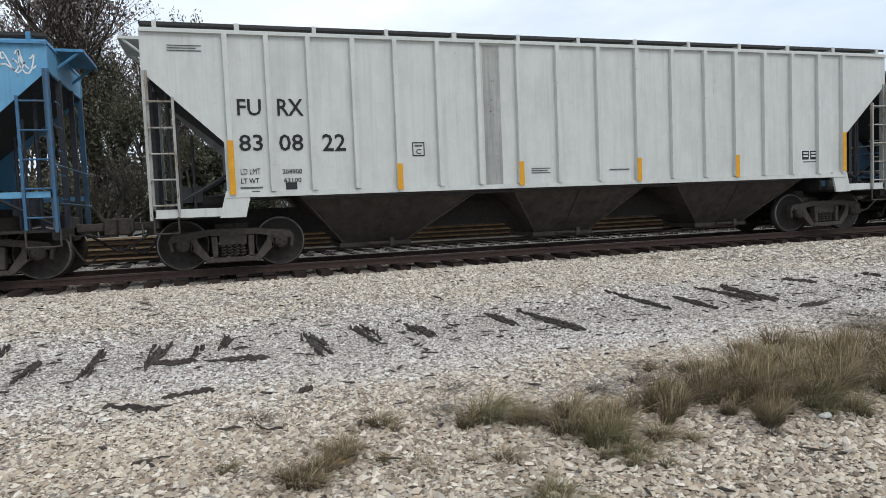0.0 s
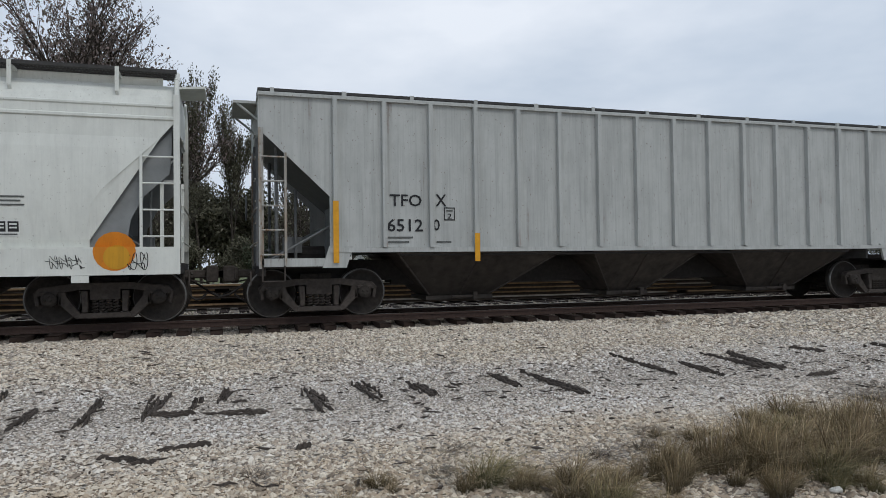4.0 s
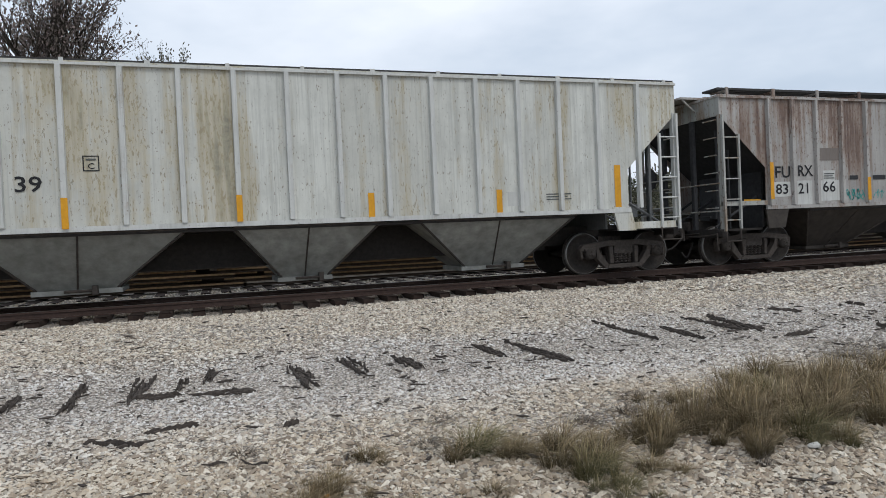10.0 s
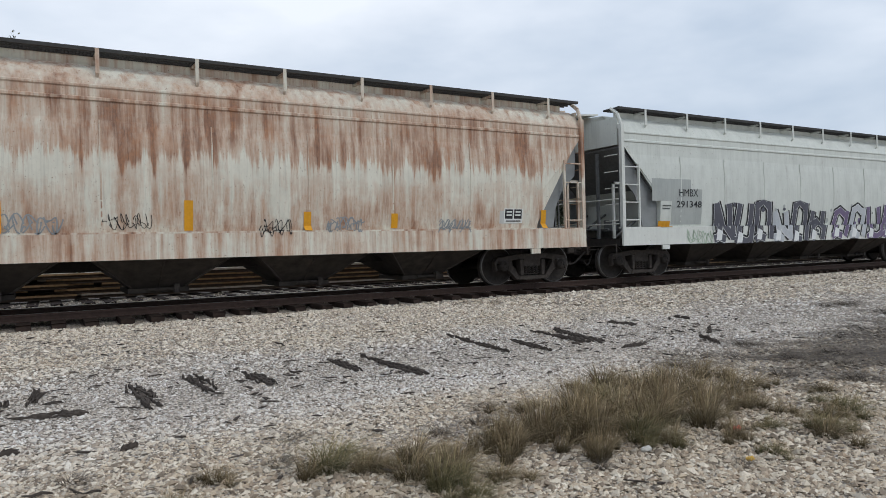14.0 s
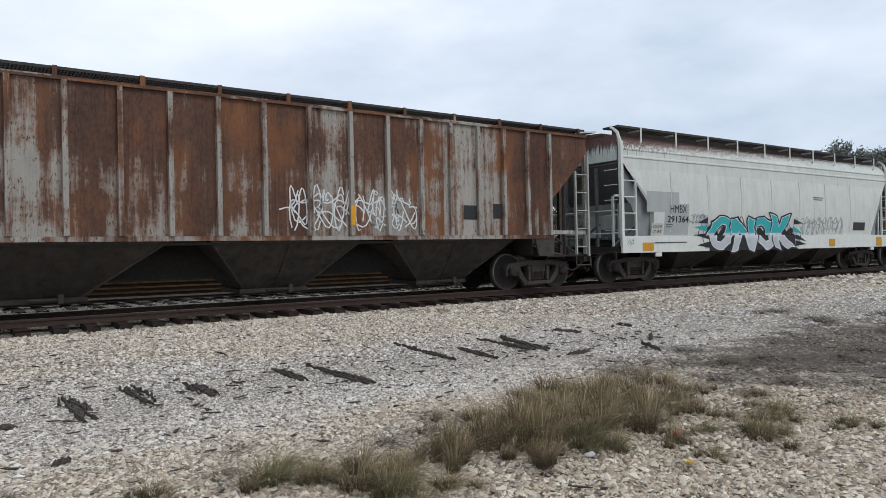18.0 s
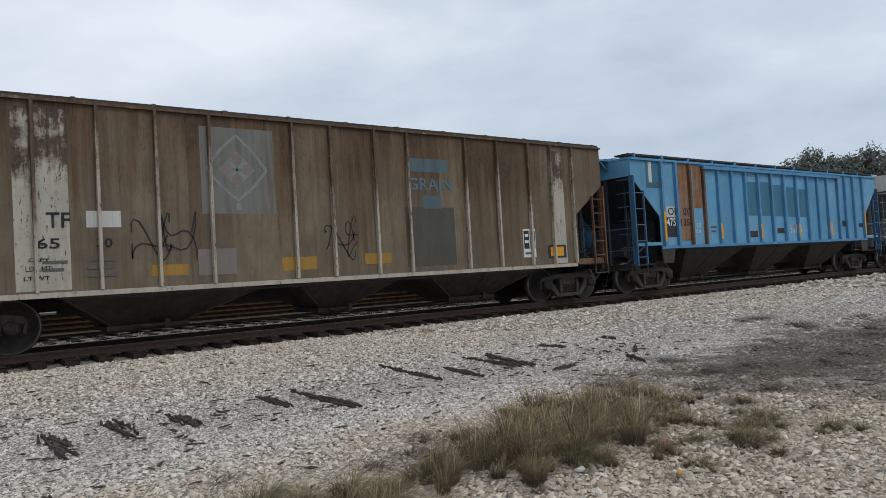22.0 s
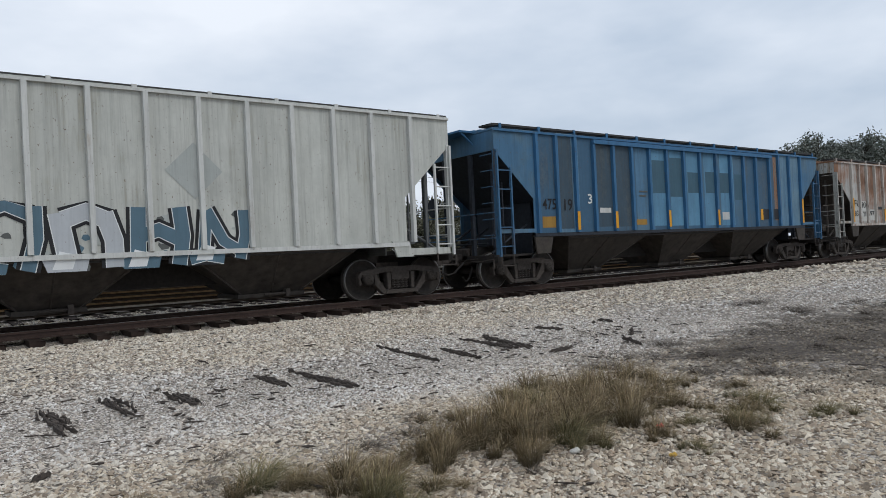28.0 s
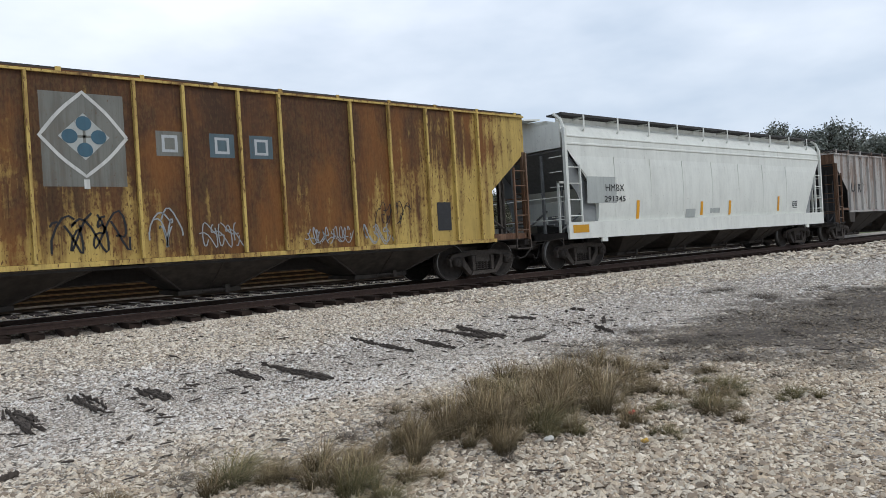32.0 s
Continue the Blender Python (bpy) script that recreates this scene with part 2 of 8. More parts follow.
def part(name, data, material, parent, label="", m=None):
    """Links a bmesh or mesh as one mesh object under a thing or part."""
    me = mesh_of(name, data) if isinstance(data, bmesh.types.BMesh) else data
    ob = new(name, me)
    ob.parent = parent
    if m is not None:
        ob.matrix_basis = m
    ob.material_slots[0].link = "OBJECT"
    ob.material_slots[0].material = material
    if label:
        ob["label"] = label
    return ob


def box(bm, x0, x1, y0, y1, z0, z1):
    v = [bm.verts.new((x, y, z)) for x in (x0, x1) for y in (y0, y1) for z in (z0, z1)]
    for q in ((0, 1, 3, 2), (4, 6, 7, 5), (0, 4, 5, 1), (2, 3, 7, 6), (0, 2, 6, 4), (1, 5, 7, 3)):
        bm.faces.new([v[k] for k in q])
    return v


def boxes(*rows):
    bm = bmesh.new()
    for r in rows:
        box(bm, *r)
    return bm


def prism(bm, poly, y0, y1):
    """A polygon in x and z, thick from y0 to y1."""
    a = [bm.verts.new((x, y0, z)) for x, z in poly]
    b = [bm.verts.new((x, y1, z)) for x, z in poly]
    bm.faces.new(a)
    bm.faces.new(b[::-1])
    for k in range(len(poly)):
        j = (k + 1) % len(poly)
        bm.faces.new((a[k], b[k], b[j], a[j]))
    return bm


def bar(bm, p, q, r, n=6):
    """A round bar from p to q."""
    p, q = Vector(p), Vector(q)
    m = (q - p).to_track_quat("Z", "Y").to_matrix().to_4x4()
    ring = [[bm.verts.new(e + m.to_3x3() @ Vector((r * math.cos(2 * math.pi * k / n), r * math.sin(2 * math.pi * k / n), 0))) for k in range(n)] for e in (p, q)]
    for k in range(n):
        bm.faces.new((ring[0][k], ring[0][(k + 1) % n], ring[1][(k + 1) % n], ring[1][k]))
    bm.faces.new(ring[0][::-1])
    bm.faces.new(ring[1])
    return bm


def lathe_y(bm, prof, n=28, caps=True):
    """Turns a profile of (radius, y) about the y axis."""
    rings = [[bm.verts.new((r * math.cos(2 * math.pi * k / n), y, r * math.sin(2 * math.pi * k / n))) for k in range(n)] for r, y in prof]
    for a, b in zip(rings, rings[1:]):
        for k in range(n):
            bm.faces.new((a[k], a[(k + 1) % n], b[(k + 1) % n], b[k]))
    if caps:
        bm.faces.new(rings[0])
        bm.faces.new(rings[-1][::-1])
    return bm


TEXTS = {}


def text_mesh(word, size=1.0, fat=0.012, lean=0.0, gap=1.0):
    """Built-in lettering as a mesh in x and z, its left foot at the origin, size metres tall."""
    key = (word, round(size, 3), fat, lean, gap)
    if key not in TEXTS:
        c = bpy.data.curves.new("lettering", "FONT")
        c.body, c.size, c.offset, c.shear, c.space_character = word, 1.0, fat, lean, gap
        c.resolution_u, c.extrude, c.fill_mode = 2, 0.0, "FRONT"
        o = bpy.data.objects.new("lettering", c)
        me = bpy.data.meshes.new_from_object(o)
        bpy.data.objects.remove(o)
        k = size / 0.7
        me.transform(Matrix(((k, 0, 0, 0), (0, 0, -1, 0), (0, k, 0, 0), (0, 0, 0, 1))))
        me.materials.clear()
        me.materials.append(None)
        TEXTS[key] = me
    return TEXTS[key]


# ---- the trains' common pieces ----
TRACK_Y, RAIL_Z = 14.345, 0.535
SIDE = 1.62
WB, WR = 1.727, 0.457


def wheelset_mesh():
    bm = bmesh.new()
    for s in (-1, 1):
        g = 0.7175
        prof = [(0.10, g - 0.02), (0.17, g - 0.03), (0.34, g - 0.01), (0.40, g - 0.055), (0.485, g - 0.05), (0.485, g - 0.022), (WR + 0.003, g + 0.0), (WR - 0.003, g + 0.085), (0.405, g + 0.085), (0.385, g + 0.05), (0.20, g + 0.045), (0.15, g + 0.085), (0.10, g + 0.085)]
        lathe_y(bm, [(r, s * y) for r, y in prof])
        lathe_y(bm, [(0.085, s * 0.80), (0.085, s * 0.93)], 12)
        lathe_y(bm, [(0.115, s * 0.93), (0.125, s * 0.95), (0.125, s * 1.10), (0.085, s * 1.13)], 14)
        for k in range(3):
            a = 2 * math.pi * k / 3
            box(bm, 0.05 * math.cos(a) - 0.018, 0.05 * math.cos(a) + 0.018, s * 1.13 - 0.012, s * 1.13 + 0.012, 0.05 * math.sin(a) - 0.018, 0.05 * math.sin(a) + 0.018)
    lathe_y(bm, [(0.085, -0.70), (0.085, 0.70)], 12)
    return mesh_of("wheelset", bm, True)


def rim_mesh():
    bm = bmesh.new()
    lathe_y(bm, [(WR + 0.004, -0.735), (WR + 0.001, -0.806), (WR - 0.022, -0.806)], 32, False)
    return mesh_of("tread", bm, True)


def sideframe_mesh():
    bm = bmesh.new()
    h = WB / 2
    z = WR
    # top member, tension members, columns and pedestals, seen from the side
    prism(bm, [(-h - 0.24, z + 0.10), (-h - 0.16, z + 0.20), (-0.42, z + 0.27), (0.42, z + 0.27), (h + 0.16, z + 0.20), (h + 0.24, z + 0.10), (h + 0.2, z + 0.05), (0.40, z + 0.155), (-0.40, z + 0.155), (-h - 0.2, z + 0.05)], -1.06, -0.90)
    for s in (-1, 1):
        prism(bm, [(s * (h - 0.17), z + 0.12), (s * (h - 0.13), z - 0.08), (s * 0.47, z - 0.34), (s * 0.30, z - 0.34), (s * 0.41, z - 0.235), (s * (h - 0.25), z + 0.03), (s * (h - 0.25), z + 0.12)], -1.05, -0.91)
        prism(bm, [(s * 0.27, z + 0.14), (s * 0.38, z + 0.14), (s * 0.36, z - 0.24), (s * 0.27, z - 0.24)], -1.07, -0.89)
        prism(bm, [(s * (h + 0.25), z + 0.12), (s * (h + 0.19), z + 0.12), (s * (h + 0.15), z - 0.10), (s * (h + 0.21), z - 0.12)], -1.05, -0.91)
        prism(bm, [(s * (h - 0.19), z + 0.12), (s * (h - 0.13), z + 0.12), (s * (h - 0.13), z - 0.12), (s * (h - 0.19), z - 0.10)], -1.05, -0.91)
        prism(bm, [(h * s - 0.13, z + 0.06), (h * s + 0.13, z + 0.06), (h * s + 0.15, z + 0.13), (h * s - 0.15, z + 0.13)], -1.09, -0.9)
    prism(bm, [(-0.44, z - 0.34), (0.44, z - 0.34), (0.38, z - 0.25), (-0.38, z - 0.25)], -1.10, -0.86)
    bmesh.ops.bevel(bm, geom=bm.edges[:], offset=0.012, segments=1, affect="EDGES", clamp_overlap=True)
    return mesh_of("side_frame", bm)


def spring_mesh():
    bm = bmesh.new()
    n, m = 60, 5
    rings = []
    for k in range(n + 1):
        a = 2 * math.pi * k / 12
        c = Vector((0.043 * math.cos(a), -0.98 + 0.043 * math.sin(a), WR - 0.245 + 0.27 * k / n))
        out = Vector((math.cos(a), math.sin(a), 0))
        rings.append([bm.verts.new(c + 0.015 * (out * math.cos(2 * math.pi * j / m) + Vector((0, 0, math.sin(2 * math.pi * j / m))))) for j in range(m)])
    for a, b in zip(rings, rings[1:]):
        for j in range(m):
            bm.faces.new((a[j], a[(j + 1) % m], b[(j + 1) % m], b[j]))
    return mesh_of("spring", bm)


def bolster_mesh():
    bm = boxes((-0.24, 0.24, -1.04, 1.04, WR - 0.02, WR + 0.16), (-0.30, 0.30, -0.5, 0.5, WR + 0.1, WR + 0.36))
    for s in (-1, 1):
        box(bm, s * 0.33 - 0.06, s * 0.33 + 0.06, -0.85, 0.85, WR - 0.16, WR - 0.06)
    bar(bm, (-0.9, -0.62, WR - 0.12), (0.9, -0.62, WR - 0.12), 0.025)
    return mesh_of("bolster", bm)


WHEELSET, TREAD, SIDEFRAME, SPRING, BOLSTER = wheelset_mesh(), rim_mesh(), sideframe_mesh(), spring_mesh(), bolster_mesh()


def coupler_mesh():
    bm = boxes((-0.72, 0.05, -0.09, 0.09, 0.76, 0.92), (-0.93, -0.70, -0.17, 0.14, 0.68, 1.0), (-0.98, -0.90, 0.02, 0.16, 0.72, 0.97), (0.0, 0.12, -0.30, 0.30, 0.62, 1.06))
    bmesh.ops.bevel(bm, geom=bm.edges[:], offset=0.025, segments=1, affect="EDGES", clamp_overlap=True)
    bar(bm, (-0.02, -0.75, 0.78), (-0.02, 0.0, 0.74), 0.018)
    bar(bm, (-0.02, 0.0, 0.74), (-0.45, 0.1, 0.66), 0.018)
    return mesh_of("coupler", bm)


def hose_mesh():
    bm = bmesh.new()
    pts = [(-0.1, -0.32, 0.72), (-0.28, -0.33, 0.60), (-0.5, -0.34, 0.44), (-0.68, -0.33, 0.40), (-0.8, -0.32, 0.47)]
    for a, b in zip(pts, pts[1:]):
        bar(bm, a, b, 0.025)
    return mesh_of("brake_hose", bm)


COUPLER, HOSE = coupler_mesh(), hose_mesh()
FLIP = Matrix.Rotation(math.pi, 4, "Z")
WHEELS = []


def running_gear(car, length):
    """Both trucks, couplers and hoses of a car."""
    for end, cx in ((0, length / 2 - 6.97), (1, length / 2 + 6.97)):
        at = Matrix.Translation((cx, 0, 0))
        part("bolster", BOLSTER, M_TRUCK, car, m=at)
        for f in (Matrix(), FLIP):
            part("side_frame", SIDEFRAME, M_TRUCK, car, m=at @ f)
            for q in (-0.17, -0.057, 0.057, 0.17):
                part("spring", SPRING, M_TRUCK, car, m=at @ f @ Matrix.Translation((q, 0, 0)))
        for s in (-1, 1):
            w = part("wheelset", WHEELSET, M_WHEEL, car, m=Matrix.Translation((cx + s * WB / 2, 0, WR)))
            for f in (Matrix(), FLIP):
                part("tread", TREAD, M_TREAD, w, "bright worn wheel tread", f)
            WHEELS.append((w, car, cx + s * WB / 2))
        e = Matrix.Translation((length, 0, 0)) @ FLIP if end else Matrix()
        part("coupler", COUPLER, M_TRUCK, car, m=e)
        part("brake_hose", HOSE, M_UNDER, car, m=e)
    # centre sill
    part("centre_sill", boxes((0.1, length - 0.1, -0.33, 0.33, 0.66, 1.08)), M_UNDER, car)
    return car


def grating_mesh(length, y0, y1, z):
    bm = bmesh.new()
    for y in (y0, y1 - 0.03, y0 + (y1 - y0) * 0.33, y0 + (y1 - y0) * 0.66):
        box(bm, 0, length, y, y + 0.03, z - 0.05, z)
    n = int(length / 0.055)
    for k in range(n):
        x = length * k / n
        box(bm, x, x + 0.014, y0 + 0.03, y1 - 0.03, z - 0.035, z - 0.004)
    return mesh_of("running_board", bm)


GRATES = {}


def roof_walk(car, length, z, posts, post_mat, y0=-1.5, y1=-1.0, over=0.0, post_from=None, post_w=0.07):
    """Expanded-metal running boards along both eaves on pale brackets, and the end platforms."""
    for s in (1, -1):
        key = (length, y0, y1, z, over, s)
        if key not in GRATES:
            GRATES[key] = grating_mesh(length + 2 * over, min(s * y0, s * y1), max(s * y0, s * y1), z)
        part("running_board", GRATES[key], M_GRATE, car, m=Matrix.Translation((-over, 0, 0)))
        for k, x in enumerate(posts):
            w = post_w * (1.25 if k % 3 == 1 else 1.0)
            foot = post_from or z - 0.2
            bm = boxes((x - w / 2, x + w / 2, *sorted((s * (y0 - 0.035), s * (y0 + 0.012))), foot, z + 0.006), (x - 0.03, x + 0.03, *sorted((s * (y0 + 0.013), s * y1)), z - 0.078, z - 0.048))
            bar(bm, (x, s * y1, foot + 0.02), (x, s * (y0 + 0.08), z - 0.08), 0.016)
            part("bracket", bm, post_mat, car)
    # end platforms over the couplers
    for x0, x1 in ((-0.42, 0.35), (length - 0.35, length + 0.42)):
        bm = boxes((x0, x1, -0.75, 0.75, z - 0.13, z - 0.08))
        for y in (-0.7, 0.7):
            xi, xo = (0.06, x0 + 0.08) if x0 < 1 else (length - 0.06, x1 - 0.08)
            bar(bm, (xi, y, z - 0.45), (xo, y, z - 0.13), 0.025)
        part("end_walk", bm, post_mat, car)


def ladder(car, x0, x1, z0, z1, mat, y=-SIDE + 0.03, rungs=5, stile0=True):
    """A side ladder between two uprights, with a stirrup step below."""
    bm = bmesh.new()
    box(bm, x1 - 0.022, x1 + 0.022, y - 0.02, y + 0.04, z0, z1)
    part("ladder_stile", bm, mat, car)
    if stile0:
        part("ladder_stile", boxes((x0 - 0.022, x0 + 0.022, y - 0.02, y + 0.04, z0, z1)), mat, car)
    for k in range(rungs):
        z = z0 + 0.2 + (z1 - z0 - 0.28) * k / max(1, rungs - 1)
        part("rung", bar(bmesh.new(), (x0, y, z), (x1, y, z), 0.017), mat, car)
    st = bmesh.new()
    for p, q in (((x0 + 0.04, y, z0), (x0 + 0.04, y, z0 - 0.28)), ((x0 + 0.04, y, z0 - 0.28), (x1 - 0.02, y, z0 - 0.28)), ((x1 - 0.02, y, z0 - 0.28), (x1 - 0.02, y, z0))):
        bar(st, p, q, 0.016)
    part("step", st, M_TRUCK, car)


def bay(bm, x0, x1, b0, b1, zt, zb, yt=1.48, yb=0.55):
    """One hopper: a funnel from x0..x1 at zt to b0..b1 at zb, with its gate below."""
    t = [bm.verts.new(p) for p in ((x0, -yt, zt), (x1, -yt, zt), (x1, yt, zt), (x0, yt, zt))]
    b = [bm.verts.new(p) for p in ((b0, -yb, zb), (b1, -yb, zb), (b1, yb, zb), (b0, yb, zb))]
    for k in range(4):
        j = (k + 1) % 4
        bm.faces.new((t[k], t[j], b[j], b[k]))
    bm.faces.new(t)
    bm.faces.new(b[::-1])
    box(bm, b0 - 0.08, b1 + 0.08, -yb - 0.06, yb + 0.06, zb - 0.09, zb - 0.004)
    return bm


def hoppers(car, bays, zt, mat, yt=1.48, zb=0.33):
    for x0, x1, b0, b1 in bays:
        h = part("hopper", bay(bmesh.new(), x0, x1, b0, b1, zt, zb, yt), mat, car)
        g = bmesh.new()
        bar(g, ((b0 + b1) / 2 - 0.2, -0.70, zb - 0.03), ((b0 + b1) / 2 + 0.25, -0.70, zb - 0.03), 0.03)
        box(g, (b0 + b1) / 2 + 0.25, (b0 + b1) / 2 + 0.34, -0.76, -0.62, zb - 0.1, zb + 0.06)
        part("gate_crank", g, M_TRUCK, h)
        s = bmesh.new()
        for u in (0.0, 1.0):
            bar(s, (x0 + (x1 - x0) * u, -yt - 0.01, zt), (b0 + (b1 - b0) * u, -0.56, zb), 0.022)
        bar(s, ((x0 + x1) / 2, -yt - 0.01, zt), ((b0 + b1) / 2, -0.56, zb), 0.016)
        bar(s, (x0, -yt - 0.01, zt), (x1, -yt - 0.01, zt), 0.025)
        part("flange", s, M_TRUCK, h)


def mark(car, word, x, z, size, mat=None, y=None, fat=0.012, lean=0.0, gap=1.0, wide=1.0):
    """Lettering on the near side."""
    t = part("lettering", text_mesh(word, size, fat, lean, gap), mat or M_BLACK, car, m=Matrix.Translation((x, -SIDE + 0.055 if y is None else y, z)) @ Matrix.Diagonal((wide, 1, 1, 1)))
    return t


def plate(car, x0, x1, z0, z1, mat, y=None, name="panel", t=0.006, label=""):
    yy = -SIDE + 0.058 if y is None else y
    return part(name, boxes((x0, x1, yy - t, yy, z0, z1)), mat, car, label)


def bars(car, x, z, n, w, h=0.045, gap=0.07, mat=None, y=None):
    """Small writing that cannot be read, as plain bars."""
    for k in range(n):
        plate(car, x, x + w * (1 - 0.2 * (k % 2)), z - k * gap, z - k * gap + h * 0.55, mat or M_BLACK, y, "small_writing", 0.003)


# ---- hopper cars ----
def stripes(car, spots, mat=None, y=None):
    for x, z0, z1, w in spots:
        plate(car, x, x + w, z0, z1, mat or M_YELLOW, -SIDE - 0.004 if y is None else y, "reflector", 0.004, "yellow reflective strip")


def end_gear(car, f, dark, mat, zf, zs):
    """Levers, pipes, hoses and braces over the coupler at one end of a car."""
    lever = bmesh.new()
    for a, b in (((-0.14, -1.5, zf - 0.1), (-0.14, -1.1, zf - 0.14)), ((-0.14, -1.1, zf - 0.14), (-0.14, -0.2, zf - 0.16)), ((-0.14, -1.5, zf - 0.1), (-0.14, -1.5, zf - 0.34))):
        bar(lever, (f(a[0]), a[1], a[2]), (f(b[0]), b[1], b[2]), 0.015)
    part("cut_lever", lever, M_TRUCK, car)
    hose = bmesh.new()
    pts = [(f(0.05 - 0.09 * k), -0.42 - 0.03 * k, zf - 0.28 - 0.36 * math.sin(math.pi * k / 6.5)) for k in range(6)]
    for a, b in zip(pts, pts[1:]):
        bar(hose, a, b, 0.022)
    part("air_hose", hose, M_UNDER, car)
    braces = bmesh.new()
    for y in (-1.15, 0.4, 1.15):
        bar(braces, (f(0.12), y, zf + 0.05), (f(1.35), y, zf + 0.75), 0.03)
    bar(braces, (f(0.2), -0.9, zf + 0.3), (f(0.2), 0.9, zf + 0.3), 0.025)
    part("end_brace", braces, dark, car)
    pipes = bmesh.new()
    bar(pipes, (f(0.5), -1.2, zf), (f(0.5), -1.2, zs - 0.75), 0.022)
    bar(pipes, (f(0.72), -0.8, zf), (f(0.72), -0.8, zs - 1.0), 0.028)
    box(pipes, *sorted((f(0.5), f(0.85))), -0.72, -0.4, zf + 0.25, zf + 0.55)
    part("brake_pipe", pipes, dark, car)
    bars = bmesh.new()
    for z in (zf + 0.42, zf + 1.05):
        bar(bars, (f(-0.03), -1.5, z), (f(-0.03), 1.5, z), 0.018)
    part("end_rail", bars, mat, car)


def end_frame(car, length, mat, dark, zs=3.45, slope_x=2.7, cut=(1.27, 2.25), zfloor=0.98, zsill=1.365, low_sill=True, eave=4.12, high_bar=False, face=None):
    """Slope sheets, end plates, posts, platforms and ladders at both ends of a car."""
    for e in (0, 1):
        f = (lambda x: x) if e == 0 else (lambda x: length - x)
        bm = bmesh.new()
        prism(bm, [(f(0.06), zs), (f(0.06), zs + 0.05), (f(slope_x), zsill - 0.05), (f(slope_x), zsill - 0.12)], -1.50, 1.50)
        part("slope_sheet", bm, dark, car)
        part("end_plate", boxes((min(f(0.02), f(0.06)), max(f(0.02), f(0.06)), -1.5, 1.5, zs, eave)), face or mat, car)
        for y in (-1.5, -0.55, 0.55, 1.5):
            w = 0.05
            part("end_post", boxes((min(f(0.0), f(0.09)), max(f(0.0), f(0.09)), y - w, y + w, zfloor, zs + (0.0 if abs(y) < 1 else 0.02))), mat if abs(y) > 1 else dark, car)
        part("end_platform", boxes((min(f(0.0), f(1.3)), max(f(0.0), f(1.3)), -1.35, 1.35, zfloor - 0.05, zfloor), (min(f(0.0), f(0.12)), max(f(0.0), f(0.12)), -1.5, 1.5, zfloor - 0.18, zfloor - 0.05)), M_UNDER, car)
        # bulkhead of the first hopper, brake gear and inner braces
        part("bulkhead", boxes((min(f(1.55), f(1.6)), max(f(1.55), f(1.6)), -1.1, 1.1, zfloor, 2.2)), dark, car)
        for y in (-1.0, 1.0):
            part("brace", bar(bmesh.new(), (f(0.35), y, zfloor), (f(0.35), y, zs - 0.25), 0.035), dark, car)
        for y in (-1.55, 1.5):
            zb = zsill + 0.02 if high_bar else zfloor - 0.02
            part("end_sill", boxes((min(f(0.0), f(cut[0] + 0.02)), max(f(0.0), f(cut[0] + 0.02)), y, y + 0.05, zb, zb + (0.10 if high_bar else 0.15))), face or mat, car)
        if low_sill:
            for y in (-1.57, 1.52):
                part("jacking_pad", prism(bmesh.new(), [(f(cut[0] - 0.14), zfloor - 0.05), (f(cut[0] + 0.30), zfloor - 0.05), (f(cut[0] + 0.42), zsill + 0.03), (f(cut[0] - 0.02), zsill + 0.03)] if not high_bar else [(f(cut[0] + 0.02), zfloor - 0.02), (f(cut[0] + 0.5), zfloor - 0.02), (f(cut[0] + 0.62), zsill - 0.095), (f(cut[0] - 0.04), zsill - 0.095)], y, y + 0.05), M_HOPPER if high_bar else face or mat, car)
        ladder(car, f(0.02), f(0.47), zfloor, 3.02 if zs > 3.2 else 2.8, mat, rungs=5, stile0=False)
        part("ladder_foot", boxes((min(f(0.0), f(0.05)), max(f(0.0), f(0.05)), -SIDE, -SIDE + 0.06, zfloor - 0.05, zs)), mat, car)
        end_gear(car, f, dark, mat, zfloor, zs)
        # grab irons on the end
        for k in range(6):
            z = 1.35 + 0.4 * k
            part("grab_iron", bar(bmesh.new(), (f(-0.05), -1.47, z), (f(-0.05), -1.05, z), 0.014), mat, car)
    # brake wheel and cylinder on the leading end
    bw = lathe_y(bmesh.new(), [(0.26, 0.0), (0.27, 0.015), (0.26, 0.03)], 16)
    part("brake_wheel", bw, dark, car, m=Matrix.Translation((-0.12, 0.9, 2.2)) @ Matrix.Rotation(math.pi / 2, 4, "Z"))
    part("brake_cylinder", bar(bmesh.new(), (0.6, -0.5, 1.2), (1.3, -0.5, 1.2), 0.16, 12), M_UNDER, car)
    part("air_pipe", bar(bmesh.new(), (1.4, -1.3, zsill - 0.07), (length - 1.4, -1.3, zsill - 0.07), 0.03), M_UNDER, car)


RIB = {}


def rib_mesh(z0, z1, w=0.10, d=0.06):
    key = (z0, z1, w, d)
    if key not in RIB:
        bm = prism(bmesh.new(), [(-w / 2, z0), (w / 2, z0), (w / 2, z1), (-w / 2, z1)], 0, d)
        for v in bm.verts:
            if v.co.y < d / 2:
                v.co.x *= 0.82
        RIB[key] = mesh_of("rib", bm)
    return RIB[key]


def even(a, b, n):
    return [a + (b - a) * k / (n - 1) for k in range(n)]


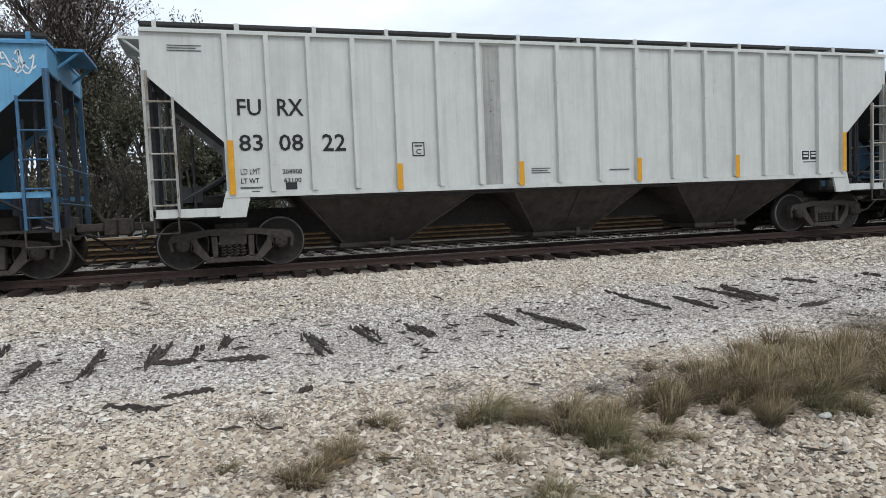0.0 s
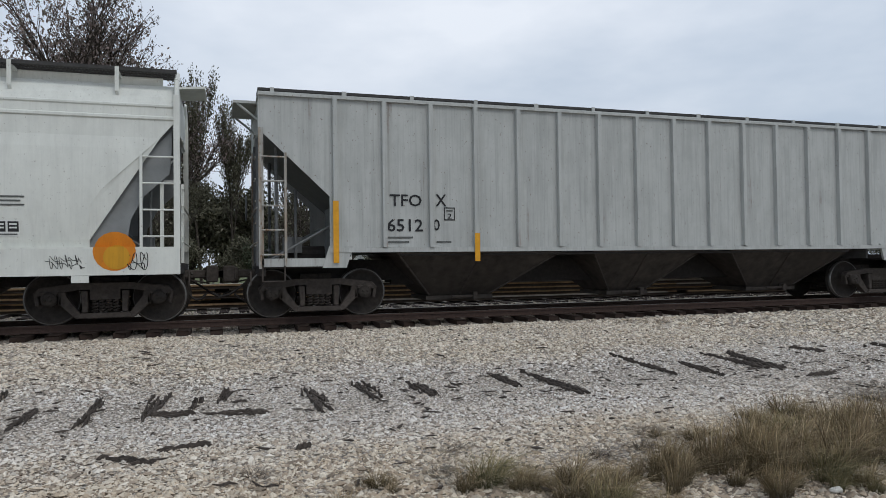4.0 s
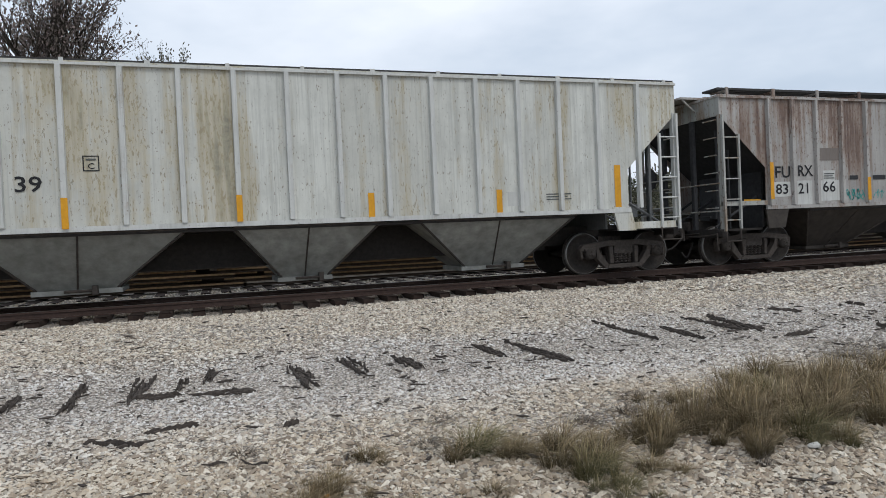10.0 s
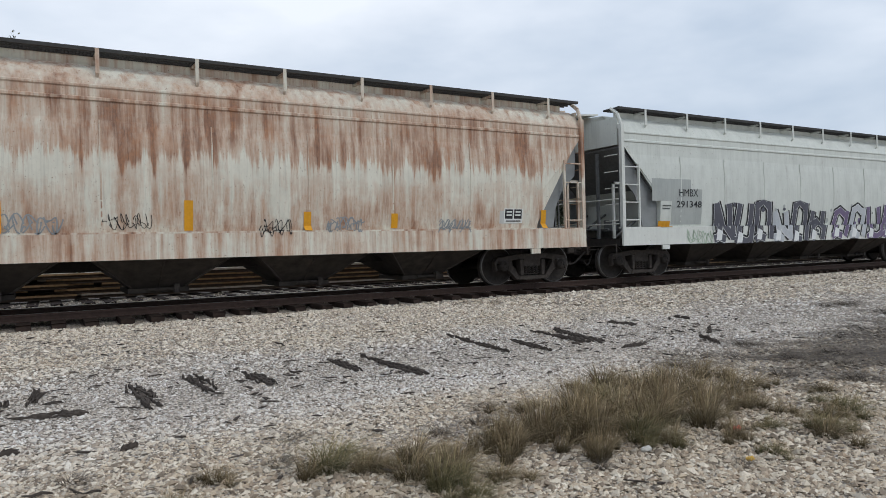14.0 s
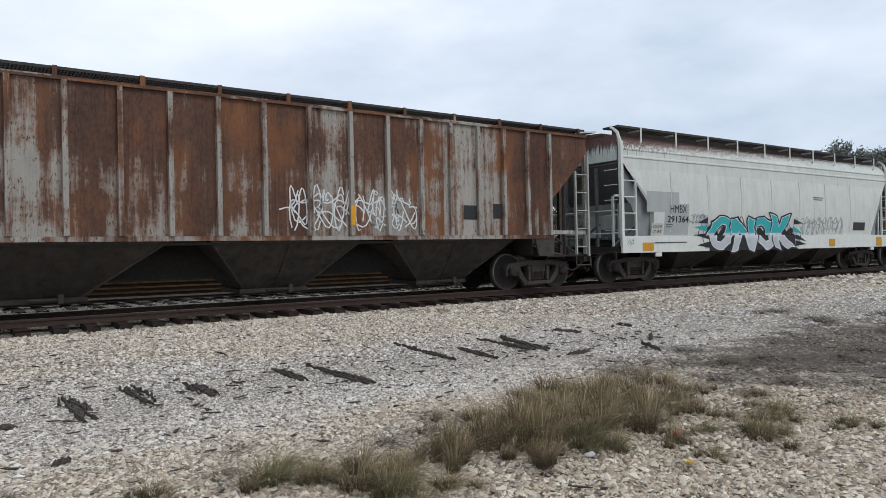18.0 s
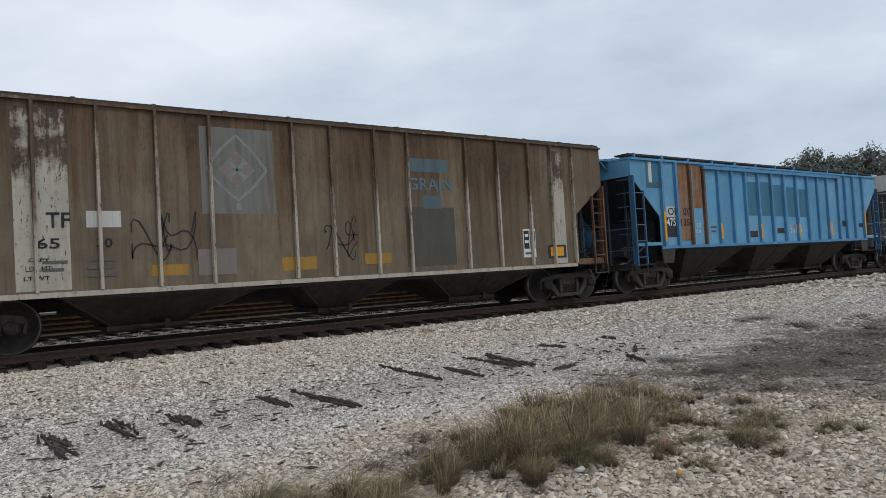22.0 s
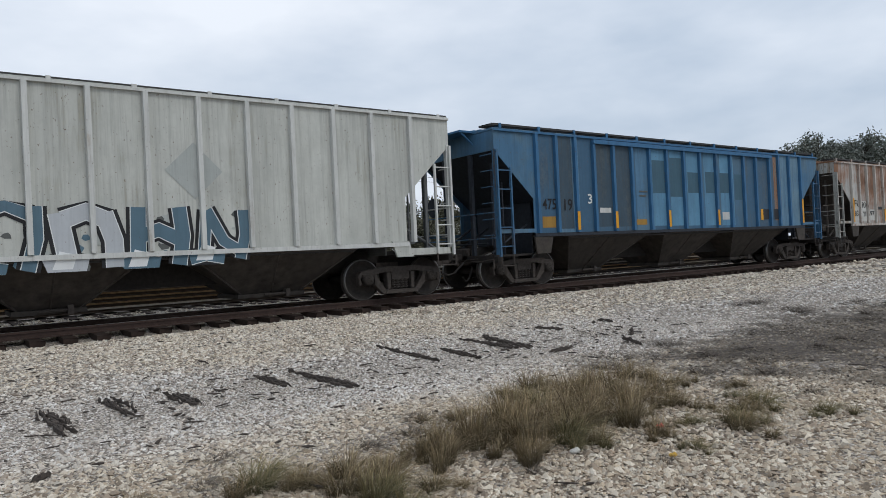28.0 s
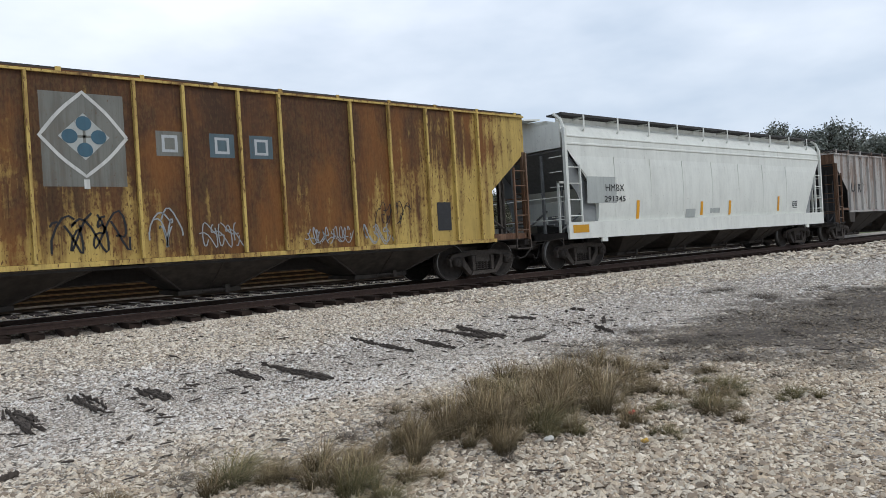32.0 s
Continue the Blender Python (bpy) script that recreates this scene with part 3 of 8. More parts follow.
def ribbed_car(label, length, body, dark, trim=None, hop=None, ribs=None, zs=3.45, cut=(1.27, 2.25), rib_w=0.10, ribs_alt=(), alt=None, sill=1.365, eave=4.12, walk_z=4.32, boxed=None, bays=None, walk_mat=None, low_sill=True, ends=None, high_bar=False, face=None, sill_mat=None):
    """A three-bay covered hopper with pressed vertical ribs."""
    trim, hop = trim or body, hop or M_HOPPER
    car = tagged(new("hopper_car"), label, "freight car", "freight train")
    L, (cx, cz) = length, cut
    poly = [(0, zs), (0, eave), (L, eave), (L, zs), (L - cx, cz), (L - cx, sill), (cx, sill), (cx, cz)]
    for s in (-1, 1):
        part("side_sheet", prism(bmesh.new(), poly, s * 1.53 - 0.02 * (s > 0), s * 1.53 + 0.02 * (s < 0)), body, car)
        part("top_chord", boxes((0, L, *sorted((s * 1.545, s * 1.59)), eave - 0.03, eave + 0.012)), trim, car)
        part("side_sill", boxes((cx - 0.02, L - cx + 0.02, min(s * 1.53, s * 1.585), max(s * 1.53, s * 1.585), sill - 0.09, sill - 0.003)), sill_mat or trim, car)
        for k, x in enumerate(ribs):
            inner = boxed and boxed[0] <= x <= boxed[1]
            me = rib_mesh(sill + 0.004, eave - (0.1 if inner else 0.03), rib_w, 0.10)
            r = part("rib", me, alt if (k in ribs_alt and alt) else trim, car, m=Matrix.Translation((x, -SIDE if s < 0 else SIDE, 0)) @ (Matrix() if s < 0 else FLIP))
        if boxed:
            a, b = boxed
            part("header_rail", boxes((a - 0.05, b + 0.05, min(s * 1.565, s * 1.65), max(s * 1.565, s * 1.65), eave - 0.17, eave - 0.06)), trim, car)
    rf = bmesh.new()
    prism(rf, [(0, eave), (L, eave), (L, eave + 0.05), (0, eave + 0.05)], -1.53, 1.53)
    prism(rf, [(0.3, eave + 0.05), (L - 0.3, eave + 0.05), (L - 0.3, eave + 0.16), (0.3, eave + 0.16)], -0.7, 0.7)
    part("roof", rf, body, car)
    for k in range(4):
        x = L * (k + 0.5) / 4
        part("hatch", boxes((x - 1.7, x + 1.7, -0.35, 0.35, eave + 0.164, eave + 0.20)), trim, car)
    roof_walk(car, L, walk_z, even(0.25, L - 0.25, 13), walk_mat or trim, post_from=eave + 0.013)
    end_frame(car, L, ends or trim, dark, zs, 2.75, cut, 0.86 if high_bar else 0.98, sill, low_sill, eave, high_bar, face)
    bays = bays or ((2.55, 6.0, 3.45, 4.75), (6.75, L - 6.75, 7.65, L - 7.65), (L - 6.0, L - 2.55, L - 4.75, L - 3.45))
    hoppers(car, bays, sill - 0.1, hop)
    part("belly", boxes((2.6, L - 2.6, -1.50, 1.50, sill - 0.16, sill - 0.11)), M_UNDER, car)
    part("sill_web", boxes((2.7, L - 2.7, -0.30, -0.24, 0.57, sill - 0.165), (2.7, L - 2.7, 0.24, 0.30, 0.60, sill - 0.165)), M_UNDER, car)
    car["eave"] = eave
    return running_gear(car, L)


def shell(section, xs, cutline, length):
    """A skin along x over a section; at the ends each height starts where cutline(z) says."""
    bm = bmesh.new()
    rows = []
    for y, z in section:
        e = cutline(z)
        rows.append([bm.verts.new((e + (length - 2 * e) * t, -y, z)) for t in xs])
    for y, z in section[-2::-1]:
        e = cutline(z)
        rows.append([bm.verts.new((e + (length - 2 * e) * t, y, z)) for t in xs])
    for a, b in zip(rows, rows[1:]):
        for k in range(len(xs) - 1):
            bm.faces.new((a[k], a[k + 1], b[k + 1], b[k]))
    for k in (0, -1):
        try:
            bm.faces.new([r[k] for r in rows])
        except ValueError:
            pass
    return mesh_of("body", bm, False)


def curve_cut(z):
    """Where the flow car's rounded end opening starts, by height."""
    if z >= 3.45:
        return 0.06
    if z <= 1.95:
        return 1.42
    t = (3.45 - z) / 1.5
    return 0.06 + 1.36 * (t * 1.12 if t < 0.72 else 1 - (1 - 0.8064) * ((1 - t) / 0.28) ** 1.7)


def flow_car(label, length, body, dark, sill_mat, posts_mat=None, cheek=None, seams=(2.2, 4.0, 5.8, 7.6, 9.4, 11.2, 13.1), apron=None):
    """A smooth, round-shouldered covered hopper on a deep side sill."""
    posts_mat, cheek = posts_mat or sill_mat, cheek or CHEEK
    car = tagged(new("hopper_car"), label, "freight car", "freight train")
    L = length
    sec = [(1.50, 1.31)] + [(1.50 + 0.10 * math.sin(math.pi * k / 16) ** 0.7, 1.31 + 2.25 * k / 16) for k in range(1, 13)]
    sec += [(1.555, 3.2), (1.55, 3.50), (1.575, 3.52), (1.575, 3.56), (1.545, 3.58), (1.54, 3.72), (1.56, 3.74), (1.56, 3.77), (1.53, 3.79), (1.47, 3.92), (1.36, 4.06), (1.18, 4.18), (0.9, 4.26), (0.0, 4.32)]
    b = shell(sec, [0, 0.02] + even(0.05, 0.95, 12) + [0.98, 1], curve_cut, L)
    part("body", b, body, car)
    for x in seams:
        for s in (-1, 1):
            bm = bmesh.new()
            pts = [(y + 0.004, z) for y, z in sec[:14]]
            for (y0, z0), (y1, z1) in zip(pts, pts[1:]):
                box(bm, x - 0.012, x + 0.012, *(sorted((s * y0 - 0.006, s * y0 + 0.006))), z0, z1)
            part("weld_seam", bm, body, car)
    for s in (-1, 1):
        part("side_sill", prism(bmesh.new(), [(0, 0.86), (L, 0.86), (L, 1.30), (0, 1.30)], s * SIDE, s * (SIDE - 0.06)), sill_mat, car)
        part("sill_lip", boxes((0, L, *sorted((s * (SIDE - 0.16), s * (SIDE - 0.005))), 1.301, 1.33)), sill_mat, car)
        for x in (1.55, L - 1.55):
            part("jacking_pad", prism(bmesh.new(), [(x - 0.13, 0.74), (x + 0.13, 0.74), (x + 0.13, 0.855), (x - 0.13, 0.855)], s * SIDE, s * (SIDE - 0.05)), sill_mat, car)
    for e in (0, 1):
        f = (lambda x: x) if e == 0 else (lambda x: L - x)
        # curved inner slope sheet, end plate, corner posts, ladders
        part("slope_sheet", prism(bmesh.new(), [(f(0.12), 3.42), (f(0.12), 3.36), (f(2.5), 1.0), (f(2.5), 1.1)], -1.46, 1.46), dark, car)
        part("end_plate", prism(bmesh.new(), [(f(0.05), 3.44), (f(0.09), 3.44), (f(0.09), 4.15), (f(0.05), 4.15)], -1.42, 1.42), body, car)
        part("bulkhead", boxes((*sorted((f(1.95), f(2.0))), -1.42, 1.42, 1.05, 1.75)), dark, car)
        for y in (-1.44, 1.41):
            edge = [(curve_cut(z) + 0.03, z) for z in (3.4, 3.1, 2.8, 2.5, 2.3, 2.15, 2.0, 1.7, 1.34)]
            inner = [(max(0.14, curve_cut(z) - w), z) for z, w in ((1.34, 0.55), (1.8, 0.62), (2.2, 0.72), (2.6, 0.75), (3.0, 0.6), (3.3, 0.2))]
            part("hopper_cheek", prism(bmesh.new(), [(f(a), b) for a, b in edge + inner], y, y + 0.03), cheek, car)
        for y in (-1.57, 1.57):
            bm = boxes((*sorted((f(0.0), f(0.10))), y - 0.05, y + 0.05, 1.30, 3.95))
            bar(bm, (f(0.05), y, 3.93), (f(0.05), y * 0.93, 4.22), 0.045)
            bar(bm, (f(0.05), y * 0.93, 4.22), (f(0.05), y * 0.78, 4.40), 0.045)
            part("corner_post", bm, posts_mat, car)
        for y in (-0.6, 0.6):
            part("end_post", boxes((*sorted((f(0.1), f(0.16))), y - 0.04, y + 0.04, 1.0, 3.3)), dark, car)
        part("end_platform", boxes((*sorted((f(0.0), f(1.6))), -1.5, 1.5, 1.0, 1.05), (*sorted((f(0.0), f(0.1))), -1.5, 1.5, 0.86, 1.0)), M_UNDER, car)
        part("control_stand", boxes((*sorted((f(0.28), f(0.34))), -1.35, -1.29, 1.05, 2.5), (*sorted((f(-0.05), f(0.34))), -1.35, -1.29, 2.44, 2.5), (*sorted((f(-0.05), f(0.0))), -1.35, -1.29, 1.05, 2.5)), posts_mat, car)
        end_gear(car, f, dark, posts_mat, 1.0, 3.4)
        ladder(car, f(0.05), f(0.62), 1.31, 2.95, posts_mat, rungs=4, stile0=False)
        for k in range(5):
            z = 1.5 + 0.42 * k
            part("grab_iron", bar(bmesh.new(), (f(-0.04), -1.5, z), (f(-0.04), -1.05, z), 0.014), posts_mat, car)
    n = 10
    xs = even(1.0, L - 1.0, n)
    for s in (1, -1):
        key = ("flow", L, s)
        if key not in GRATES:
            GRATES[key] = mesh_of("roof_rail", boxes((0.05, L - 0.05, *sorted((s * 1.50, s * 1.44)), 4.35, 4.41)))
        part("roof_rail", GRATES[key], M_GRATE, car)
        part("walk_apron", boxes((0.3, L - 0.3, *sorted((s * 1.10, s * 1.06)), 4.05, 4.35)), apron or body, car)
        key = ("flow_walk", L, s)
        if key not in GRATES:
            GRATES[key] = grating_mesh(L - 0.1, *sorted((s * 1.435, s * 0.95)), 4.405)
        part("running_board", GRATES[key], M_GRATE, car, m=Matrix.Translation((0.05, 0, 0)))
        for x in xs:
            bm = boxes((x - 0.032, x + 0.032, *sorted((s * 1.52, s * 1.505)), 3.98, 4.40), (x - 0.03, x + 0.03, *sorted((s * 1.43, s * 1.0)), 4.30, 4.345))
            bar(bm, (x, s * 1.50, 4.0), (x, s * 1.44, 3.92), 0.03)
            part("walk_post", bm, posts_mat, car)
    for x0 in (-0.4, L - 0.3):
        part("end_walk", prism(bmesh.new(), [(x0, 4.30), (x0 + 0.7, 4.36), (x0 + 0.7, 4.40), (x0, 4.34)], -0.5, 0.5), posts_mat, car)
    c = L / 2
    hoppers(car, [(x - 1.25, x + 1.25, x - 0.45, x + 0.45) for x in (c - 4.2, c - 1.4, c + 1.4, c + 4.2)], 0.95, M_HOPPER, 1.45)
    part("belly", boxes((2.4, L - 2.4, -1.45, 1.45, 1.02, 1.06)), M_UNDER, car)

    return running_gear(car, L)


def bent_cut(z):
    if z >= 2.6:
        return 0.06
    if z <= 1.6:
        return 1.0
    return 0.06 + 0.94 * (2.6 - z)


def round_car(label, length, body, dark):
    """A smooth car with curved sides, an eave lip and small end openings."""
    car = tagged(new("hopper_car"), label, "freight car", "freight train")
    L = length
    sec = [(1.50 + 0.12 * math.sin(math.pi * k / 16) ** 0.7, 1.38 + 2.62 * k / 16) for k in range(0, 16)]
    sec += [(1.52, 4.0), (1.60, 4.02), (1.60, 4.09), (1.54, 4.11), (1.40, 4.20), (1.1, 4.27), (0.0, 4.36)]
    part("body", shell(sec, [0, 0.02] + even(0.05, 0.95, 12) + [0.98, 1], bent_cut, L), body, car)
    for x in (2.33, 3.95, 5.73, 6.31, 7.51, 9.29, 11.06, 12.85, 14.53):
        for s in (-1, 1):
            bm = bmesh.new()
            pts = [(y + 0.006, z) for y, z in sec[:16]]
            for (y0, z0), (y1, z1) in zip(pts, pts[1:]):
                box(bm, x - 0.025, x + 0.025, *(sorted((s * y0 - 0.012, s * y0 + 0.008))), z0, z1)
            part("weld_seam", bm, body, car)
    for s in (-1, 1):
        part("side_sill", boxes((0, L, *sorted((s * 1.50, s * SIDE)), 1.23, 1.375)), body, car)
    for e in (0, 1):
        f = (lambda x: x) if e == 0 else (lambda x: L - x)
        part("slope_sheet", prism(bmesh.new(), [(f(0.1), 2.62), (f(0.1), 2.56), (f(2.6), 1.1), (f(2.6), 1.2)], -1.46, 1.46), dark, car)
        part("end_plate", boxes((*sorted((f(0.03), f(0.07))), -1.48, 1.48, 2.58, 4.15)), body, car)
        for y in (-1.52, 1.52):
            part("end_post", boxes((*sorted((f(0.0), f(0.09))), y - 0.05, y + 0.05, 0.75, 4.05)), body, car)
            part("jacking_pad", boxes((*sorted((f(1.5), f(2.1))), y - 0.06, y + 0.02, 0.98, 1.26)), body, car)
        # black sheet stands in for the shaded second opening of the end
        part("window_panel", boxes((*sorted((f(0.98), f(1.46))), -1.53, -1.50, 1.42, 1.98)), M_UNDER, car)
        part("end_platform", boxes((*sorted((f(0.0), f(1.4))), -1.45, 1.45, 0.98, 1.03)), M_UNDER, car)
        ladder(car, f(0.03), f(0.55), 0.78, 2.2, body, rungs=4)
    roof_walk(car, L, 4.48, even(0.15, L - 0.15, 12), body, -1.45, -0.98, post_from=4.16, post_w=0.10)
    c = L / 2
    hoppers(car, ((2.7, 5.7, 3.3, 4.75), (6.3, L - 6.3, 7.2, L - 7.2), (L - 5.7, L - 2.7, L - 4.75, L - 3.3)), 1.25, M_HOPPER, zb=0.27)
    part("belly", boxes((2.6, L - 2.6, -1.45, 1.45, 1.16, 1.2)), M_UNDER, car)
    part("sill_web", boxes((2.7, L - 2.7, -0.30, -0.24, 0.57, 1.155)), M_UNDER, car)
    return running_gear(car, L)


# ---- the cars of the train ----
WHITE1 = paint("car_white", (0.60, 0.61, 0.57), 0.02, 0.5, 0.2, seed=1)
WHITE3 = paint("car_white_dull", (0.54, 0.545, 0.50), 0.14, 1.1, 0.5, (0.27, 0.25, 0.21), seed=1.5, panel=0.18)
WHITE2 = paint("car_white_streaked", (0.62, 0.62, 0.57), 0.26, 1.1, 0.5, (0.29, 0.265, 0.21), seed=2, bay=0.3, freq=0.9, panel=0.4, dull=(0.45, 0.44, 0.39), soft=1.0)
RIBW = paint("rib_white", (0.60, 0.60, 0.57), 0.08, 0.7, 0.35, (0.2, 0.13, 0.08), seed=27)
GREY1 = paint("car_grey", (0.46, 0.47, 0.45), 0.04, 0.7, 0.4, seed=3)
FLOWW = paint("flow_white", (0.68, 0.69, 0.64), 0.03, 0.3, 0.16, seed=4)
FLOWG = paint("flow_grey", (0.63, 0.65, 0.60), 0.06, 0.4, 0.22, seed=5)
FLOWT = paint("flow_top_rust", (0.63, 0.65, 0.60), 0.05, 0.6, 0.22, (0.085, 0.03, 0.022), seed=5.5, eave=1.3, soft=0.3)
FLOWR = paint("flow_rusty", (0.70, 0.67, 0.57), 0.54, 1.3, 0.35, (0.25, 0.115, 0.07), seed=6, soft=1.1, pits=0.15, band=0.18, bay=0.2, freq=0.8, blot=0.25)
FLOWO = paint("flow_orange_rust", (0.57, 0.52, 0.41), 0.44, 0.5, 0.45, (0.25, 0.092, 0.025), seed=7, second=(0.50, 0.41, 0.25), soft=0.6, pits=0.3, blot=0.9, high=0.10, mid=-0.16)
BEIGE = paint("car_beige", (0.47, 0.44, 0.37), 0.02, 0.4, 0.22, seed=8)
BLUE1 = paint("car_blue", (0.105, 0.31, 0.52), 0.06, 0.7, 0.32, (0.10, 0.085, 0.075), seed=9, second=(0.14, 0.36, 0.56), panel=0.5, dull=(0.07, 0.20, 0.34))
BLUE2 = paint("car_blue_rusted", (0.15, 0.285, 0.415), 0.40, 0.9, 0.45, (0.20, 0.11, 0.08), seed=10, panel=0.35, high=0.10, fade=(0.30, 0.38, 0.44), soft=0.5)
BLUE3 = paint("car_deep_blue", (0.048, 0.165, 0.315), 0.14, 0.7, 0.45, (0.06, 0.065, 0.07), seed=11, second=(0.062, 0.20, 0.35), panel=0.7, dull=(0.065, 0.09, 0.11), fade=(0.22, 0.36, 0.45))
BLUE4 = paint("car_slate_blue", (0.065, 0.165, 0.28), 0.16, 0.8, 0.5, (0.075, 0.09, 0.105), seed=12, second=(0.10, 0.17, 0.22), panel=0.85, dull=(0.045, 0.095, 0.15), fade=(0.22, 0.36, 0.45))
BLUE5 = paint("car_sky_blue", (0.12, 0.33, 0.52), 0.05, 0.7, 0.30, (0.12, 0.11, 0.105), seed=13, second=(0.16, 0.38, 0.56), panel=0.5, dull=(0.10, 0.24, 0.37), fade=(0.22, 0.36, 0.45))
RIBB = paint("rib_blue_worn", (0.085, 0.26, 0.45), 0.14, 0.7, 0.4, (0.06, 0.065, 0.07), seed=25, second=(0.10, 0.27, 0.46))
RIBD = paint("rib_deep_blue", (0.045, 0.15, 0.29), 0.12, 0.7, 0.45, (0.06, 0.065, 0.07), seed=31)
RUST1 = paint("car_rust_white", (0.44, 0.43, 0.39), 0.93, 1.0, 0.5, (0.075, 0.024, 0.012), seed=14, high=0.12, bay=0.3, freq=0.7, panel=0.9, soft=0.25, blot=0.55)
RIB1 = paint("rib_white_worn", (0.52, 0.48, 0.43), 0.34, 0.8, 0.5, (0.12, 0.052, 0.03), seed=22)
RUST2 = paint("car_grey_rust", (0.42, 0.40, 0.375), 0.38, 1.0, 0.45, (0.135, 0.088, 0.076), seed=15, high=0.05, bay=0.3, panel=0.4)
RUST3 = paint("car_brown_rust", (0.36, 0.33, 0.29), 0.74, 1.0, 0.6, (0.085, 0.034, 0.02), seed=16, high=0.06, bay=0.5, panel=0.5, soft=0.3, blot=0.5)
RUST4 = paint("car_grain_rust", (0.46, 0.40, 0.36), 0.74, 1.2, 0.5, (0.085, 0.033, 0.020), seed=17, high=0.20, bay=0.2, panel=0.25, soft=0.7, blot=0.4)
RUST5 = paint("car_pale_rust", (0.48, 0.475, 0.45), 0.50, 0.7, 0.5, (0.17, 0.08, 0.045), seed=18, bay=0.55, freq=0.5, panel=0.4, high=0.10, blot=0.5, soft=0.8, pits=0.6)
WORN = paint("car_worn_white", (0.45, 0.437, 0.405), 0.30, 1.0, 0.65, (0.19, 0.165, 0.15), seed=19, high=0.08, bay=0.25, panel=0.45, dull=(0.24, 0.24, 0.23), soft=1.0, second=(0.40, 0.40, 0.385))
BROWN = paint("car_brown", (0.15, 0.113, 0.072), 0.44, 0.9, 0.6, (0.062, 0.036, 0.02), seed=20, bay=0.5, freq=0.9, high=0.16, soft=1.0, blot=0.3, second=(0.20, 0.158, 0.102), panel=0.45, dull=(0.10, 0.085, 0.062), pits=0.4)
RIB2 = paint("rib_cream_worn", (0.46, 0.41, 0.33), 0.60, 0.9, 0.5, (0.07, 0.042, 0.027), seed=23, high=0.12)
YELLOW = paint("car_yellow", (0.47, 0.33, 0.095), 0.72, 0.8, 0.6, (0.066, 0.026, 0.011), seed=21, bay=0.4, mid=0.30, high=0.12, soft=0.4, blot=0.3)
RIB3 = paint("rib_yellow", (0.56, 0.40, 0.12), 0.36, 0.6, 0.5, (0.09, 0.04, 0.018), seed=24)
RIBR = paint("rib_rusted_brown", (0.17, 0.115, 0.08), 0.6, 0.8, 0.6, (0.075, 0.036, 0.022), seed=26)
ENDB = paint("end_blue_grimy", (0.05, 0.14, 0.25), 0.32, 0.8, 0.7, (0.06, 0.05, 0.045), seed=28)
ENDW = paint("end_white_grimy", (0.40, 0.40, 0.37), 0.34, 0.9, 0.7, (0.14, 0.09, 0.06), seed=29)
RIBG = paint("rib_grey_blue", (0.15, 0.23, 0.31), 0.36, 0.8, 0.5, (0.14, 0.08, 0.06), seed=30)
CHEEK = plain("cheek_grey", (0.24, 0.25, 0.25), 0.7, 0.15, 3)
D_ROOF = plain("roof_brown", (0.088, 0.07, 0.066), 0.85, 0.35, 4)
# car colours for end sheets and braces, with the shade of the gaps mixed in
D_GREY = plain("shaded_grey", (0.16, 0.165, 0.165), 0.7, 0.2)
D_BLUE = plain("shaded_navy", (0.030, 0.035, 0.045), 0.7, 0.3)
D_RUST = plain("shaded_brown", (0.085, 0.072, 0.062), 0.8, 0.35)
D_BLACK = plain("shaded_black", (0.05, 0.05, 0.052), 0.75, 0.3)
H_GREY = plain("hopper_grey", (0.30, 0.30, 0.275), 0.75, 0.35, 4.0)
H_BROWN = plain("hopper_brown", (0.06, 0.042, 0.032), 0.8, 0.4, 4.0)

R18 = [1.37, 2.07, 2.80, 3.6, 4.4, 5.23, 6.05, 6.9, 7.77, 8.7, 9.62, 10.5, 11.35, 12.15, 12.95, 13.73, 14.5, 15.23]
R16 = [1.37] + even(2.3, 14.2, 14) + [15.2]
RBLUE = [1.40, 2.12, 2.85, 3.6, 4.42, 5.24, 6.06, 6.9, 7.78, 8.65, 9.55, 10.40, 11.22, 12.0, 12.9, 13.55, 14.3, 15.15]
RFLAT = [1.28, 2.2, 3.15, 4.1, 5.05, 6.7, 7.55, 8.6, 9.45, 11.1, 12.1, 13.15, 13.95, 14.75]

CARS = []


def place_car(car, start):
    CARS.append((car, start))
    return car


def blue(label, mat, start, dark=D_BLUE, brown=(), rib=None, eave=3.88, alt=RIBR):
    return place_car(ribbed_car(label, 16.55, mat, dark, rib or RIBB, ends=ENDB, ribs=RBLUE, ribs_alt=brown, alt=alt, boxed=(3.6, 12.95), rib_w=0.11, eave=eave, walk_z=eave + 0.165, high_bar=True, face=mat, sill_mat=D_BLUE if rib is RIBD else None), start)


blue("weathered light blue covered hopper car with white scrawls", BLUE5, -19.0)
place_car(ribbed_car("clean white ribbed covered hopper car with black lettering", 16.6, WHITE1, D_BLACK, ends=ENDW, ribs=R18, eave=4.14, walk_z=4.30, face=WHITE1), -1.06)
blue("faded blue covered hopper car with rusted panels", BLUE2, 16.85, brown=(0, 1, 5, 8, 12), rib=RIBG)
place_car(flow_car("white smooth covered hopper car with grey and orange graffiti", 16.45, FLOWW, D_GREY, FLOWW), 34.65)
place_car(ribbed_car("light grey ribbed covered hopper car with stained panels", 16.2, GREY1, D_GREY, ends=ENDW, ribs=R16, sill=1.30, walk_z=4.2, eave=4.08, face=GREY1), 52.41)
place_car(round_car("beige smooth-sided covered hopper car with white graffiti", 15.9, BEIGE, D_RUST), 69.9)
blue("bright blue covered hopper car with patched panels", BLUE1, 87.05, brown=(16,))
